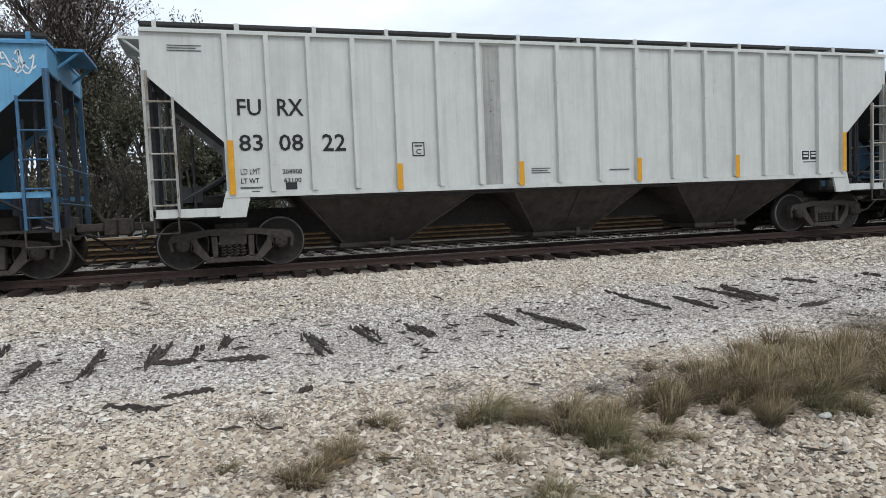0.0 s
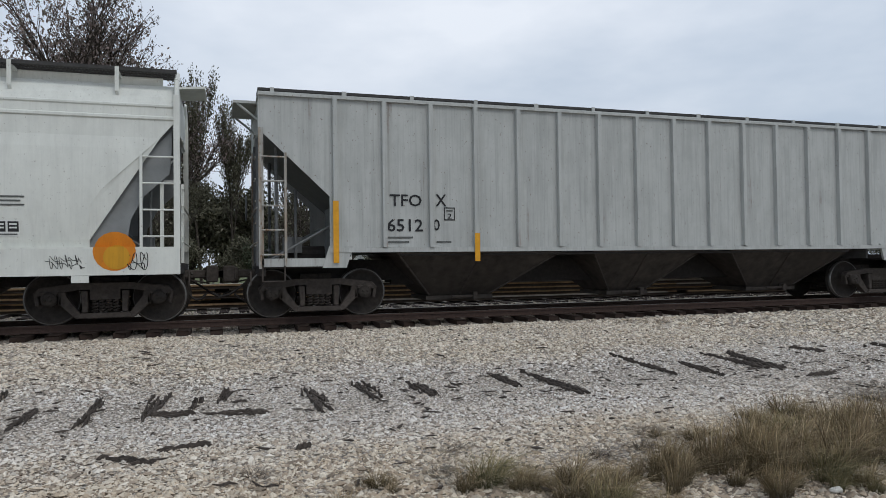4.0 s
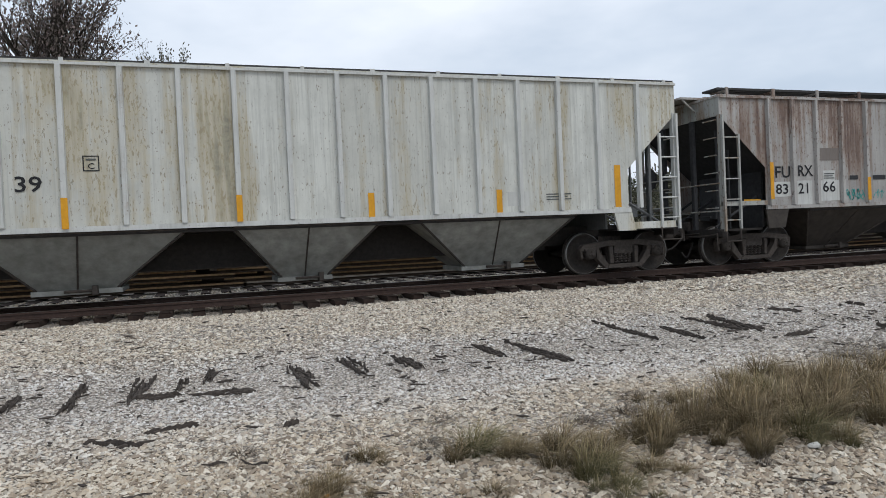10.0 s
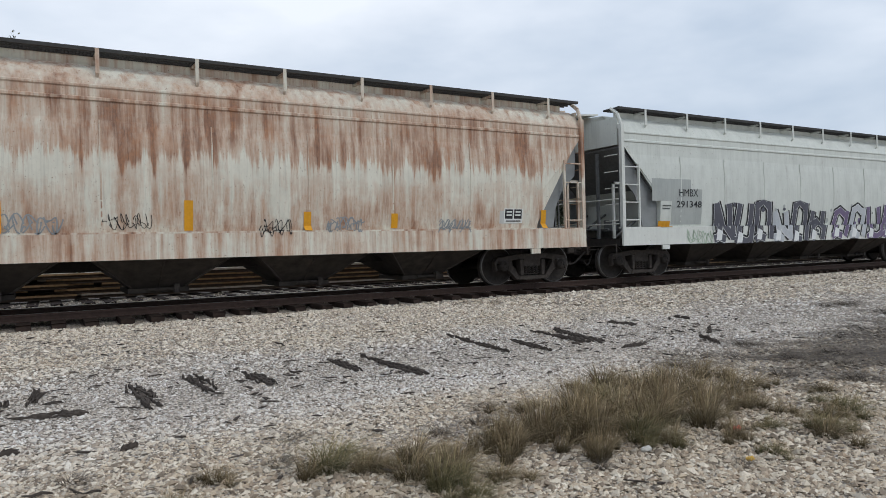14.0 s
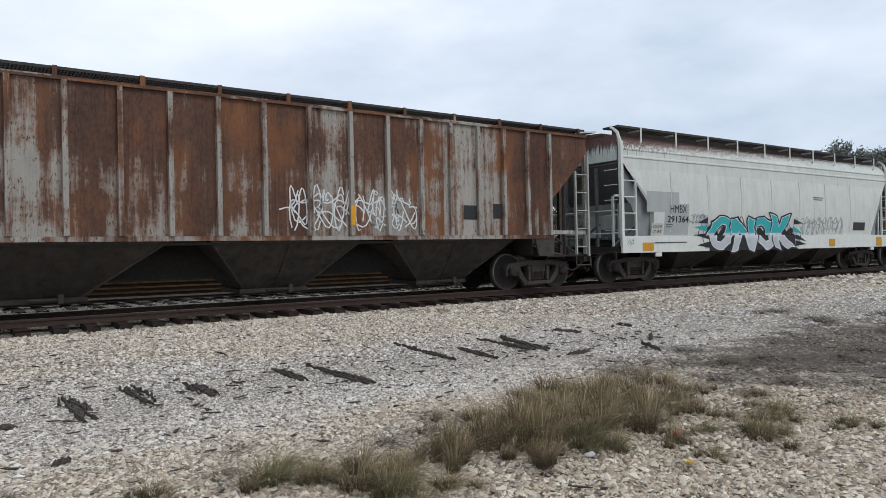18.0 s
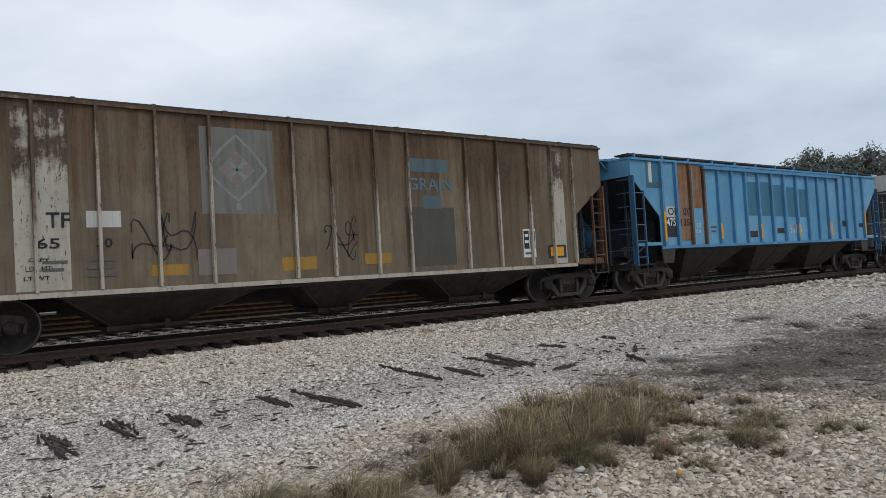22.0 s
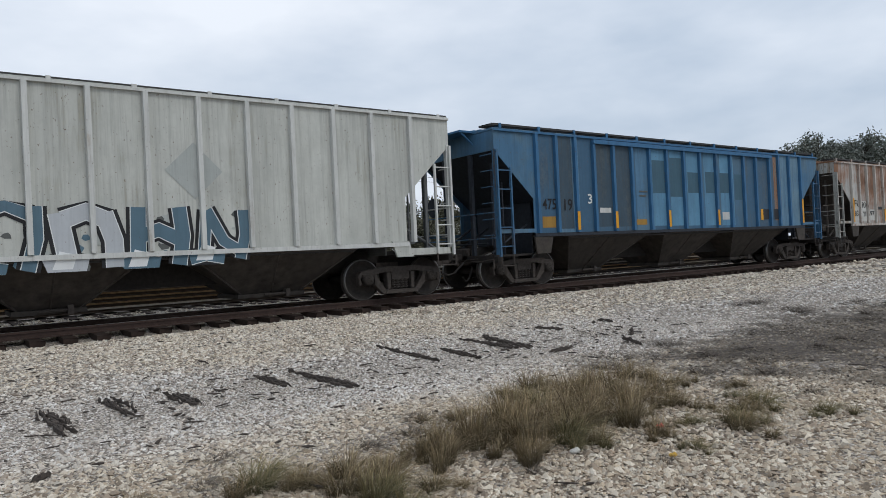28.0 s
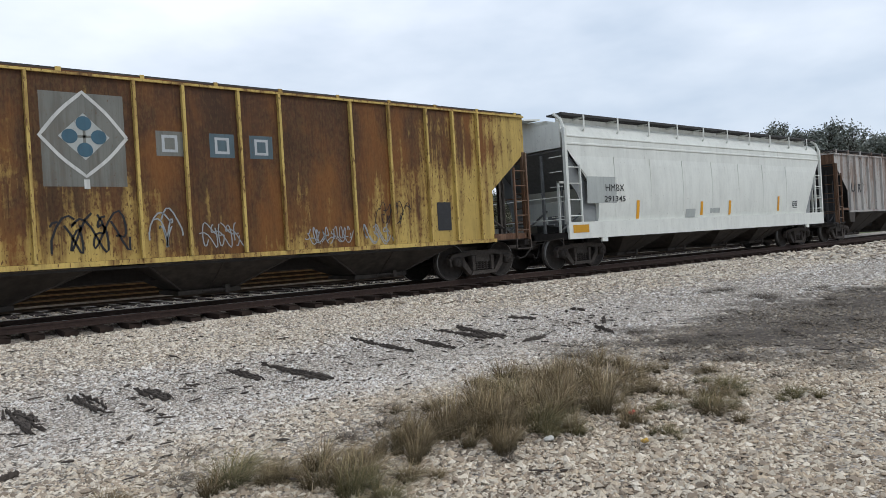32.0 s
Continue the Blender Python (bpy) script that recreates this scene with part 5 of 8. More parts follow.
def sprayed(car, text, x0, x1, z0, z1, fill, upper=None, split=1.335, lean=0.12, fat=0.055, rim=0.055, light=0.016, back=None, shade=(0.0, 0.0), overlap=1.10, wild=1.0, over=0.0028):
    """A sprayed piece of fat letters: dark rim, thin light edge, filling in one or two colours."""
    rnd = random.Random(int(x0 * 100 + z1 * 10))
    n = len(text)
    w, h = (x1 - x0) / n, z1 - z0
    if back:
        pts = [(x0 - 0.08, z0)] + [(x0 - 0.08 + (x1 - x0 + 0.16) * k / 24, z0 + h * rnd.uniform(0.45, 0.8)) for k in range(25)] + [(x1 + 0.08, z0)]
        bm = bmesh.new()
        bm.faces.new([bm.verts.new((x, 0, z)) for x, z in pts])
        cut_levels(bm)
        part("graffiti", onto(car, bm, 0.0085), back, car, "dark sprayed ground")["kind"] = "stuff"
    for k, ch in enumerate(text):
        cx = x0 + w * (k + 0.5)
        top = z1 - h * (rnd.uniform(0.0, 0.12) + (0.16 if ch.islower() else 0))
        bot = z0 + h * rnd.uniform(0.0, 0.04)
        tilt, pinch = rnd.uniform(-0.10, 0.12), rnd.uniform(-0.12, 0.12)
        base = text_mesh(ch, 1.0, fat, lean)
        xs, zs = [v.co.x for v in base.vertices], [v.co.z for v in base.vertices]
        a, b = (max(xs) + min(xs)) / 2, min(zs)
        sx, sz = overlap * w / (max(xs) - min(xs)), (top - bot) / (max(zs) - min(zs))
        layers = [(fat + rim, M_BLACK, 0.010, None), (fat + light, P_WHITEFILL, 0.0108, None), (fat, fill, 0.0116, None)]
        if shade != (0.0, 0.0):
            layers.insert(0, (fat + rim, M_BLACK, 0.0095, "shade"))
        if upper:
            layers.append((fat, upper, 0.0122, "upper"))
        for f, m, off, how in layers:
            bm = bmesh.new()
            bm.from_mesh(text_mesh(ch, 1.0, f, lean))
            bmesh.ops.subdivide_edges(bm, edges=[e for e in bm.edges if e.calc_length() > 0.22], cuts=3)
            for v in bm.verts:
                u, q = (v.co.x - a) * sx, (v.co.z - b) * sz
                t = q / (top - bot) - 0.5
                u += wild * w * 0.10 * math.sin(7 * t + 2.1 * k)
                q += wild * h * 0.07 * math.sin(6.0 * u / w + 1.7 * k)
                v.co = (cx + u * (1 + pinch * t) + tilt * q + (shade[0] if how == "shade" else 0), 0, bot + q + (shade[1] if how == "shade" else 0))
            if how == "upper":
                bmesh.ops.bisect_plane(bm, geom=bm.verts[:] + bm.edges[:] + bm.faces[:], plane_co=(0, 0, split), plane_no=(0, 0.0, 1), clear_inner=True)
            if SKIN[car] != "flat":
                cut_levels(bm)
            part("graffiti", onto(car, bm, off + over * (k % 2)), m, car, "sprayed letter")["kind"] = "stuff"


def lettered_piece(car, n, x0, x1, z0, z1, mat):
    """A dense sprayed piece that cannot be read: fat interlocked strokes, dark outline, pale feet."""
    rnd = random.Random(int(x0 * 100 + z1 * 10))
    w, h = (x1 - x0) / n, z1 - z0
    flat = SKIN[car] == "flat"
    # a cloud of sprayed fog behind the strokes
    fog = []
    for k in range(int(9 * (x1 - x0))):
        fx, fz, r = rnd.uniform(x0 - 0.15, x1 + 0.15), z0 + h * rnd.betavariate(1.6, 2.4), rnd.uniform(0.04, 0.16)
        fog.append([(fx + r * math.cos(a) * rnd.uniform(0.6, 1.1), fz + 0.8 * r * math.sin(a) * rnd.uniform(0.6, 1.1)) for a in (0.2, 1.2, 2.3, 3.4, 4.4, 5.5)])
    for k, poly in enumerate(fog):
        bm = bmesh.new()
        bm.faces.new([bm.verts.new((x, 0, min(max(z, z0 - 0.02), z1))) for x, z in poly])
        if not flat:
            cut_levels(bm)
        part("graffiti", onto(car, bm, 0.0060 + 0.0003 * (k % 7)), (mat, P_GREYPATCH, P_BLOTCH, P_GREYPATCH)[rnd.randrange(4)], car, "sprayed blot")["kind"] = "stuff"
    for k in range(n):
        cx = x0 + w * (k + 0.5)
        low, top = z0 + h * rnd.uniform(0.0, 0.08), z0 + h * rnd.uniform(0.70, 0.98)
        mid = (low + top) / 2
        a, b, lean = cx - 0.30 * w, cx + 0.30 * w, rnd.uniform(-0.08, 0.14) * w
        legs = [[(a - lean, low), (a, mid), (a + lean, top)], [(b - lean, low), (b + 0.06 * w, mid), (b + lean, top)]]
        legs.append(rnd.choice(([(a, top - 0.1 * h), (cx, top + 0.02 * h), (b, top - 0.12 * h)], [(a, mid), (cx, mid + 0.10 * h), (b, mid - 0.05 * h)], [(a + lean, top), (cx, mid - 0.1 * h), (b, low + 0.1 * h)], [(a, low + 0.06 * h), (cx, low), (b, low + 0.1 * h)])))
        if rnd.random() < 0.6:
            legs.append([(a - 0.25 * w, low + rnd.uniform(-0.02, 0.1) * h), (a, low + 0.08 * h), (cx, low + 0.02 * h)])
        fat = rnd.uniform(0.17, 0.24) * min(w, h)
        for grow, m, off in ((0.15, M_BLACK, 0.0090), (0.03, P_WHITEFILL, 0.0104), (0.0, rnd.choice((mat, mat, P_INK, P_PALESPRAY)), 0.0116)):
            for q, leg in enumerate(legs):
                bm = bmesh.new()
                seen = {}
                for poly in ribbon(leg, fat + grow):
                    vs = []
                    for p in poly:
                        if p not in seen:
                            seen[p] = bm.verts.new((p[0], 0, min(max(p[1], z0 - 0.02), z1)))
                        vs.append(seen[p])
                    bm.faces.new(vs)
                if not flat:
                    cut_levels(bm)
                part("graffiti", onto(car, bm, off + 0.0003 * q + 0.0011 * (k % 2)), m, car, "sprayed stroke")["kind"] = "stuff"
        # white feet
        bm = bmesh.new()
        bm.faces.new([bm.verts.new((x, 0, z)) for x, z in ((a - 0.16 * w, low), (a + 0.1 * w, low), (a + 0.16 * w, low + 0.2 * h), (a - 0.06 * w, low + 0.26 * h))])
        if not flat:
            cut_levels(bm)
        part("graffiti", onto(car, bm, 0.0142), P_WHITEFILL, car, "sprayed foot")["kind"] = "stuff"


c = CARS[1][0]
word(c, "FU", 1.52, 1.93, 2.71, 3.00)
word(c, "RX", 2.21, 2.67, 2.71, 3.01)
word(c, "83", 1.52, 1.93, 2.09, 2.38)
word(c, "08", 2.21, 2.64, 2.08, 2.38)
word(c, "22", 2.98, 3.41, 2.07, 2.38)
word(c, "LD LMT", 1.52, 1.86, 1.68, 1.78)
word(c, "204900", 2.24, 2.59, 1.67, 1.76)
word(c, "LT WT", 1.52, 1.83, 1.52, 1.61)
word(c, "63100", 2.26, 2.57, 1.52, 1.60)
small_print(c, 2, 1.50, 1.89, 1.33, 1.48)
patch(c, 2.29, 2.49, 1.39, 1.52, P_BOARD)
strip(c, 1.27, 1.38, 1.33, 2.27)
strip(c, 4.31, 4.43, 1.32, 1.81)
strip(c, 6.84, 6.96, 1.33, 1.80)
strip(c, 9.59, 9.72, 1.34, 1.82)
strip(c, 12.16, 12.29, 1.35, 1.84)
strip(c, 15.20, 15.36, 1.41, 2.32)
boxed_sign(c, "C", 4.68, 4.92, 1.95, 2.21)
data_board(c, 14.02, 14.50, 1.61, 1.93)
small_print(c, 3, 7.15, 7.57, 1.55, 1.68)
small_print(c, 1, 8.94, 9.42, 1.56, 1.63)
small_print(c, 3, 0.43, 0.98, 3.79, 3.92)
patch(c, 6.17, 6.53, 1.33, 4.08, P_STAIN)
c = CARS[0][0]
scrawl(c, 15.89, 16.38, 3.36, 3.78, P_SCRAWLW)
c = CARS[2][0]
strip(c, 1.36, 1.52, 1.36, 2.38)
strip(c, 2.77, 2.92, 1.42, 2.00)
word(c, "OE", 1.62, 2.11, 2.43, 2.64)
word(c, "47", 1.67, 2.04, 2.02, 2.33)
word(c, "51", 2.29, 2.61, 2.03, 2.34)
scrawl(c, 1.54, 2.73, 1.42, 2.03, P_SCRAWLB)
patch(c, 3.76, 4.37, 2.17, 2.83, P_PALE)
scrawl(c, 6.13, 7.04, 1.56, 2.05, P_SCRAWLW)
patch(c, 7.10, 7.70, 1.66, 1.84, P_WHITE)
scrawl(c, 5.36, 5.95, 1.53, 1.73, P_SCRAWLK)
patch(c, 6.11, 6.98, 2.36, 3.31, P_TEAL)
patch(c, 6.05, 6.90, 2.31, 3.33, P_TEAL)
patch(c, 6.95, 7.82, 2.20, 3.31, P_TEAL)
patch(c, 7.87, 8.76, 2.21, 3.29, P_TEAL)
patch(c, 8.81, 9.63, 2.24, 3.28, P_TEAL)
patch(c, 9.72, 10.60, 2.26, 3.28, P_TEAL)
patch(c, 10.67, 11.36, 2.28, 3.20, P_TEAL)
patch(c, 9.83, 10.34, 1.55, 1.93, P_TEAL)
strip(c, 7.73, 7.85, 1.39, 1.88)
strip(c, 10.48, 10.63, 1.42, 1.89)
strip(c, 12.91, 13.06, 1.42, 1.92)
strip(c, 15.15, 15.30, 1.42, 2.37)
data_board(c, 12.32, 12.77, 1.58, 1.92)
patch(c, 13.19, 13.56, 1.64, 1.95, P_BOARD)
scrawl(c, 7.93, 9.32, 1.43, 1.77, P_SCRAWLK)
scrawl(c, 9.76, 10.35, 1.42, 1.69, P_SCRAWLK)
scrawl(c, 13.95, 14.99, 1.75, 2.01, P_SCRAWLB)
c = CARS[3][0]
patch(c, 1.42, 2.44, 2.06, 2.64, P_GREYPATCH)
patch(c, 1.97, 2.98, 1.83, 2.38, P_WHITEPATCH)
word(c, "HMBX", 2.03, 2.88, 2.10, 2.32)
word(c, "291314", 1.97, 2.95, 1.81, 1.99)
small_print(c, 2, 1.54, 1.95, 1.58, 1.76)
disc(c, 4.10, 1.71, 0.55, P_ORANGE)
disc(c, 3.18, 1.24, 0.56, P_ORANGE)
disc(c, 5.92, 1.78, 0.50, P_ORANGE)
disc(c, 7.14, 1.53, 0.53, P_ORANGE)
disc(c, 7.92, 1.48, 0.49, P_ORANGE)
disc(c, 9.31, 1.66, 0.47, P_ORANGE)
disc(c, 10.61, 1.73, 0.44, P_ORANGE)
disc(c, 11.45, 1.72, 0.45, P_ORANGE)
disc(c, 12.86, 1.28, 0.54, P_ORANGE)
disc(c, 1.42, 1.21, 0.39, P_ORANGE)
patch(c, 2.74, 4.20, 0.82, 1.18, P_SILLYELLOW)
patch(c, 12.51, 13.42, 0.86, 1.22, P_SILLYELLOW)
sprayed(c, "HERE2OWN", 3.68, 12.66, 0.84, 2.15, P_LIGHTGREY, upper=P_GREYFILL, back=P_MAROON, fat=0.05, rim=0.045, overlap=1.10, lean=0.0, wild=0.55)
data_board(c, 13.64, 14.02, 1.51, 1.77)
small_print(c, 3, 13.73, 14.09, 1.99, 2.19)
scrawl(c, 14.39, 14.99, 0.96, 1.21, P_SCRAWLK)
scrawl(c, 15.54, 15.98, 0.90, 1.26, P_SCRAWLK)
disc(c, 15.42, 1.26, 0.33, P_ORANGE)
c = CARS[4][0]
word(c, "TFO", 2.40, 3.03, 2.08, 2.31)
word(c, "X", 3.31, 3.53, 2.09, 2.32)
word(c, "6512", 2.35, 3.05, 1.60, 1.84)
word(c, "0", 3.26, 3.39, 1.62, 1.84)
strip(c, 1.37, 1.47, 0.99, 2.16)
strip(c, 4.11, 4.22, 0.96, 1.57)
boxed_sign(c, "2", 3.48, 3.70, 1.82, 2.07)
small_print(c, 2, 2.34, 2.85, 1.36, 1.53)
small_print(c, 1, 3.32, 3.62, 1.36, 1.44)
data_board(c, 1.42, 1.67, 1.08, 1.26)
c = CARS[5][0]
patch(c, 1.95, 2.86, 2.49, 2.75, P_GREYPATCH)
patch(c, 1.92, 3.10, 2.06, 2.33, P_GREYPATCH)
word(c, "MULX", 2.01, 2.81, 2.51, 2.73)
word(c, "200505", 1.99, 3.06, 2.10, 2.29)
word(c, "LD LMT", 1.91, 2.25, 1.66, 1.73)
word(c, "223100", 2.38, 2.72, 1.65, 1.72)
word(c, "LT WT", 1.91, 2.25, 1.51, 1.58)
word(c, "62900", 2.38, 2.70, 1.51, 1.57)
strip(c, 1.04, 1.16, 1.48, 2.41)
strip(c, 3.81, 3.95, 1.51, 1.96)
strip(c, 6.47, 6.62, 1.52, 1.96)
strip(c, 11.93, 12.09, 1.52, 1.97)
strip(c, 14.75, 14.89, 1.63, 2.42)
boxed_sign(c, "C", 3.85, 4.09, 2.30, 2.55)
scrawl(c, 3.93, 5.38, 1.26, 2.36, P_SCRAWLW)
sprayed(c, "SEMEN", 7.26, 10.64, 1.23, 2.29, P_WHITEFILL, shade=(-0.09, 0.07), fat=0.04, rim=0.045, light=0.0, overlap=0.93, lean=0.0, wild=0.25, over=0.0)
disc(c, 6.90, 1.33, 0.16, P_WHITEFILL)
small_print(c, 2, 5.95, 6.43, 1.59, 1.72)
small_print(c, 2, 12.89, 13.69, 1.70, 1.90)
patch(c, 1.28, 1.51, 1.49, 1.62, P_WHITEPATCH)
c = CARS[6][0]
patch(c, 1.53, 2.03, 1.96, 2.32, P_WHITE)
patch(c, 1.53, 2.03, 1.47, 1.95, P_BOARD)
patch(c, 2.21, 2.71, 1.64, 2.33, P_WHITE)
word(c, "OE", 1.62, 1.99, 2.05, 2.26)
word(c, "QX", 2.29, 2.69, 2.06, 2.27)
word(c, "475", 1.53, 2.03, 1.66, 1.93, M_WHITE)
word(c, "129", 2.25, 2.70, 1.66, 1.94)
word(c, "13", 3.02, 3.46, 2.06, 2.29, M_WHITE)
word(c, "LD LMT", 3.09, 3.32, 1.68, 1.77, M_WHITE)
word(c, "LT WT", 3.09, 3.32, 1.52, 1.61, M_WHITE)
strip(c, 1.34, 1.48, 1.36, 2.32)
strip(c, 4.36, 4.50, 1.36, 1.85)
strip(c, 6.88, 7.02, 1.36, 1.87)
strip(c, 9.56, 9.72, 1.37, 1.89)
strip(c, 12.05, 12.20, 1.39, 1.92)
strip(c, 15.07, 15.21, 1.44, 2.36)
patch(c, 6.14, 6.89, 2.41, 3.35, P_TEALG)
patch(c, 6.97, 7.83, 2.41, 3.29, P_TEALG)
patch(c, 7.86, 8.67, 2.47, 3.27, P_TEALG)
patch(c, 8.77, 9.59, 2.44, 3.15, P_TEALG)
patch(c, 9.65, 10.49, 2.41, 3.07, P_TEALG)
patch(c, 10.58, 11.28, 2.29, 3.05, P_TEALG)
patch(c, 3.66, 4.41, 1.55, 2.37, P_TEALG)
ring(c, 10.10, 1.68, 0.30, P_REDRING)
ring(c, 10.87, 1.72, 0.28, P_REDRING)
patch(c, 12.33, 12.70, 1.54, 1.94, P_BOARD)
patch(c, 13.17, 13.57, 1.54, 1.95, P_BOARD)
scrawl(c, 5.35, 5.96, 1.45, 1.78, P_SCRAWLK)
small_print(c, 3, 3.90, 4.17, 1.55, 1.81)
patch(c, 14.54, 14.94, 1.55, 1.71, P_SILLYELLOW)
patch(c, 6.25, 6.66, 1.44, 1.56, P_BOARD)
patch(c, 7.96, 8.51, 1.45, 1.56, P_SILLYELLOW)
c = CARS[7][0]
word(c, "PL", 1.66, 2.07, 1.97, 2.16)
word(c, "CX", 2.32, 2.75, 1.97, 2.17)
word(c, "21", 1.62, 1.93, 1.56, 1.76)
word(c, "57", 2.31, 2.74, 1.56, 1.75)
word(c, "7", 3.03, 3.23, 1.58, 1.75)
strip(c, 1.41, 1.57, 1.36, 2.38)
strip(c, 5.24, 5.38, 1.38, 1.84)
strip(c, 7.83, 7.99, 1.37, 1.83)
strip(c, 10.62, 10.76, 1.36, 1.99)
strip(c, 13.08, 13.20, 1.35, 1.94)
patch(c, 3.76, 4.38, 1.39, 1.93, P_WHITE)
patch(c, 4.57, 5.18, 1.39, 1.93, P_WHITE)
word(c, "LD LMT", 3.86, 4.29, 1.72, 1.82)
word(c, "LT WT", 3.85, 4.26, 1.55, 1.64)
small_print(c, 2, 4.66, 5.08, 1.52, 1.83)
data_board(c, 13.27, 13.75, 1.45, 1.94)
patch(c, 12.37, 12.99, 1.47, 1.98, P_WHITE)
scrawl(c, 12.44, 12.92, 1.54, 1.91, P_SCRAWLK)
strip(c, 15.22, 15.37, 1.39, 2.31)
c = CARS[8][0]
word(c, "FU", 1.68, 2.08, 2.58, 2.88)
word(c, "RX", 2.55, 2.95, 2.59, 2.88)
word(c, "83", 1.63, 1.99, 1.99, 2.25)
word(c, "03", 2.52, 2.88, 1.99, 2.26)
word(c, "39", 3.42, 3.81, 1.99, 2.25)
strip(c, 1.18, 1.37, 1.31, 2.29)
strip(c, 3.96, 4.13, 1.37, 1.88)
strip(c, 6.72, 6.85, 1.40, 1.87)
boxed_sign(c, "C", 4.42, 4.67, 2.32, 2.58)
small_print(c, 3, 1.73, 2.05, 1.43, 1.72)
small_print(c, 2, 2.43, 2.84, 1.54, 1.73)
strip(c, 6.55, 6.67, 1.37, 1.85)
strip(c, 9.21, 9.33, 1.37, 1.86)
strip(c, 11.84, 11.96, 1.36, 1.87)
strip(c, 14.58, 14.75, 1.28, 2.34)
patch(c, 12.08, 12.56, 1.53, 1.82, P_WHITE)
small_print(c, 3, 12.95, 13.53, 1.62, 1.78)
c = CARS[9][0]
patch(c, 1.47, 2.00, 1.56, 1.91, P_WHITE)
patch(c, 2.15, 2.66, 1.36, 1.93, P_WHITE)
patch(c, 2.87, 3.52, 1.43, 1.93, P_WHITE)
word(c, "FU", 1.55, 2.00, 2.00, 2.27)
word(c, "RX", 2.24, 2.69, 2.03, 2.29)
word(c, "83", 1.55, 1.92, 1.62, 1.86)
word(c, "21", 2.23, 2.53, 1.62, 1.87)
word(c, "66", 2.99, 3.39, 1.64, 1.90)
patch(c, 3.02, 3.39, 1.91, 2.16, P_WHITE)
small_print(c, 3, 3.04, 3.36, 1.95, 2.11)
patch(c, 2.90, 3.53, 2.40, 2.70, P_TAUPE)
strip(c, 1.26, 1.42, 1.51, 2.36)
patch(c, 0.61, 1.09, 1.39, 1.52, P_SILLYELLOW)
strip(c, 4.33, 4.48, 1.42, 1.98)
strip(c, 6.87, 7.01, 1.39, 1.97)
strip(c, 9.59, 9.75, 1.42, 2.00)
strip(c, 12.12, 12.28, 1.44, 2.02)
strip(c, 15.18, 15.35, 1.40, 2.37)
patch(c, 3.86, 4.13, 1.93, 2.03, P_BOARD)
patch(c, 4.62, 5.05, 1.92, 2.03, P_BOARD)
scrawl(c, 3.71, 4.33, 1.41, 1.72, P_SCRAWLT)
scrawl(c, 4.64, 5.02, 1.45, 1.71, P_SCRAWLT)
patch(c, 9.04, 9.49, 1.51, 1.79, P_BOARD)
patch(c, 13.07, 13.60, 1.56, 1.92, P_BOARD)
scrawl(c, 13.94, 14.43, 2.09, 2.63, P_SCRAWLW)
c = CARS[10][0]
word(c, "OE", 1.85, 2.17, 2.15, 2.35)
word(c, "OX", 2.45, 2.87, 2.16, 2.37)
word(c, "475", 1.91, 2.27, 1.90, 2.12)
word(c, "1", 2.45, 2.57, 1.90, 2.13)
word(c, "27", 3.20, 3.53, 1.93, 2.12)
word(c, "13", 3.21, 3.71, 2.14, 2.35)
patch(c, 1.75, 2.26, 1.51, 1.75, P_SILLYELLOW)
patch(c, 2.57, 2.90, 1.42, 1.59, P_BOARD)
patch(c, 3.98, 4.59, 1.47, 2.40, P_SKYP)
patch(c, 6.30, 7.14, 2.47, 3.36, P_SLATE)
patch(c, 7.28, 8.04, 2.45, 3.14, P_SLATE)
patch(c, 8.19, 8.92, 2.33, 3.22, P_SLATE)
patch(c, 9.13, 9.84, 2.21, 3.22, P_SLATE)
patch(c, 10.01, 10.77, 2.16, 3.22, P_SLATE)
patch(c, 10.95, 11.56, 2.31, 3.12, P_SLATE)
scrawl(c, 9.11, 10.72, 1.52, 2.22, P_SCRAWLW)
patch(c, 6.42, 6.95, 1.50, 1.65, P_SILLYELLOW)
patch(c, 3.95, 4.47, 1.53, 1.65, P_SILLYELLOW)
patch(c, 7.33, 7.92, 1.66, 1.92, P_BOARD)
patch(c, 12.59, 13.10, 1.51, 1.96, P_BOARD)
patch(c, 13.30, 14.03, 1.45, 3.86, P_NAVY)
patch(c, 14.09, 14.76, 1.48, 3.92, P_NAVY)
patch(c, 14.80, 15.50, 1.44, 3.89, P_NAVY)
patch(c, 15.55, 16.51, 2.98, 3.90, P_NAVY)
patch(c, 14.84, 15.32, 1.67, 1.91, P_SILLYELLOW)
c = CARS[11][0]
patch(c, 1.52, 2.76, 2.01, 2.72, P_GREYPATCH)
patch(c, 2.15, 3.31, 1.63, 2.31, P_GREYPATCH)
word(c, "HMBX", 2.31, 3.13, 1.97, 2.17)
word(c, "291330", 2.18, 3.23, 1.64, 1.87)
strip(c, 1.44, 1.66, 1.30, 1.81)
strip(c, 4.26, 4.39, 1.33, 1.84)
strip(c, 7.07, 7.29, 1.35, 1.88)
strip(c, 9.24, 9.48, 1.33, 1.69)
strip(c, 11.12, 11.34, 1.36, 1.66)
scrawl(c, 3.9, 5.3, 1.30, 1.66, P_SCRAWLGY)
scrawl(c, 5.8, 6.6, 1.36, 1.66, P_SCRAWLK)
scrawl(c, 8.4, 9.1, 1.20, 1.56, P_SCRAWLK)
scrawl(c, 9.7, 10.6, 1.28, 1.60, P_SCRAWLGY)
scrawl(c, 12.2, 13.2, 1.25, 1.55, P_SCRAWLGY)
scrawl(c, 2.12, 2.80, 0.82, 1.14, P_SCRAWLK)
patch(c, 2.82, 3.20, 0.98, 1.21, P_BOARD)
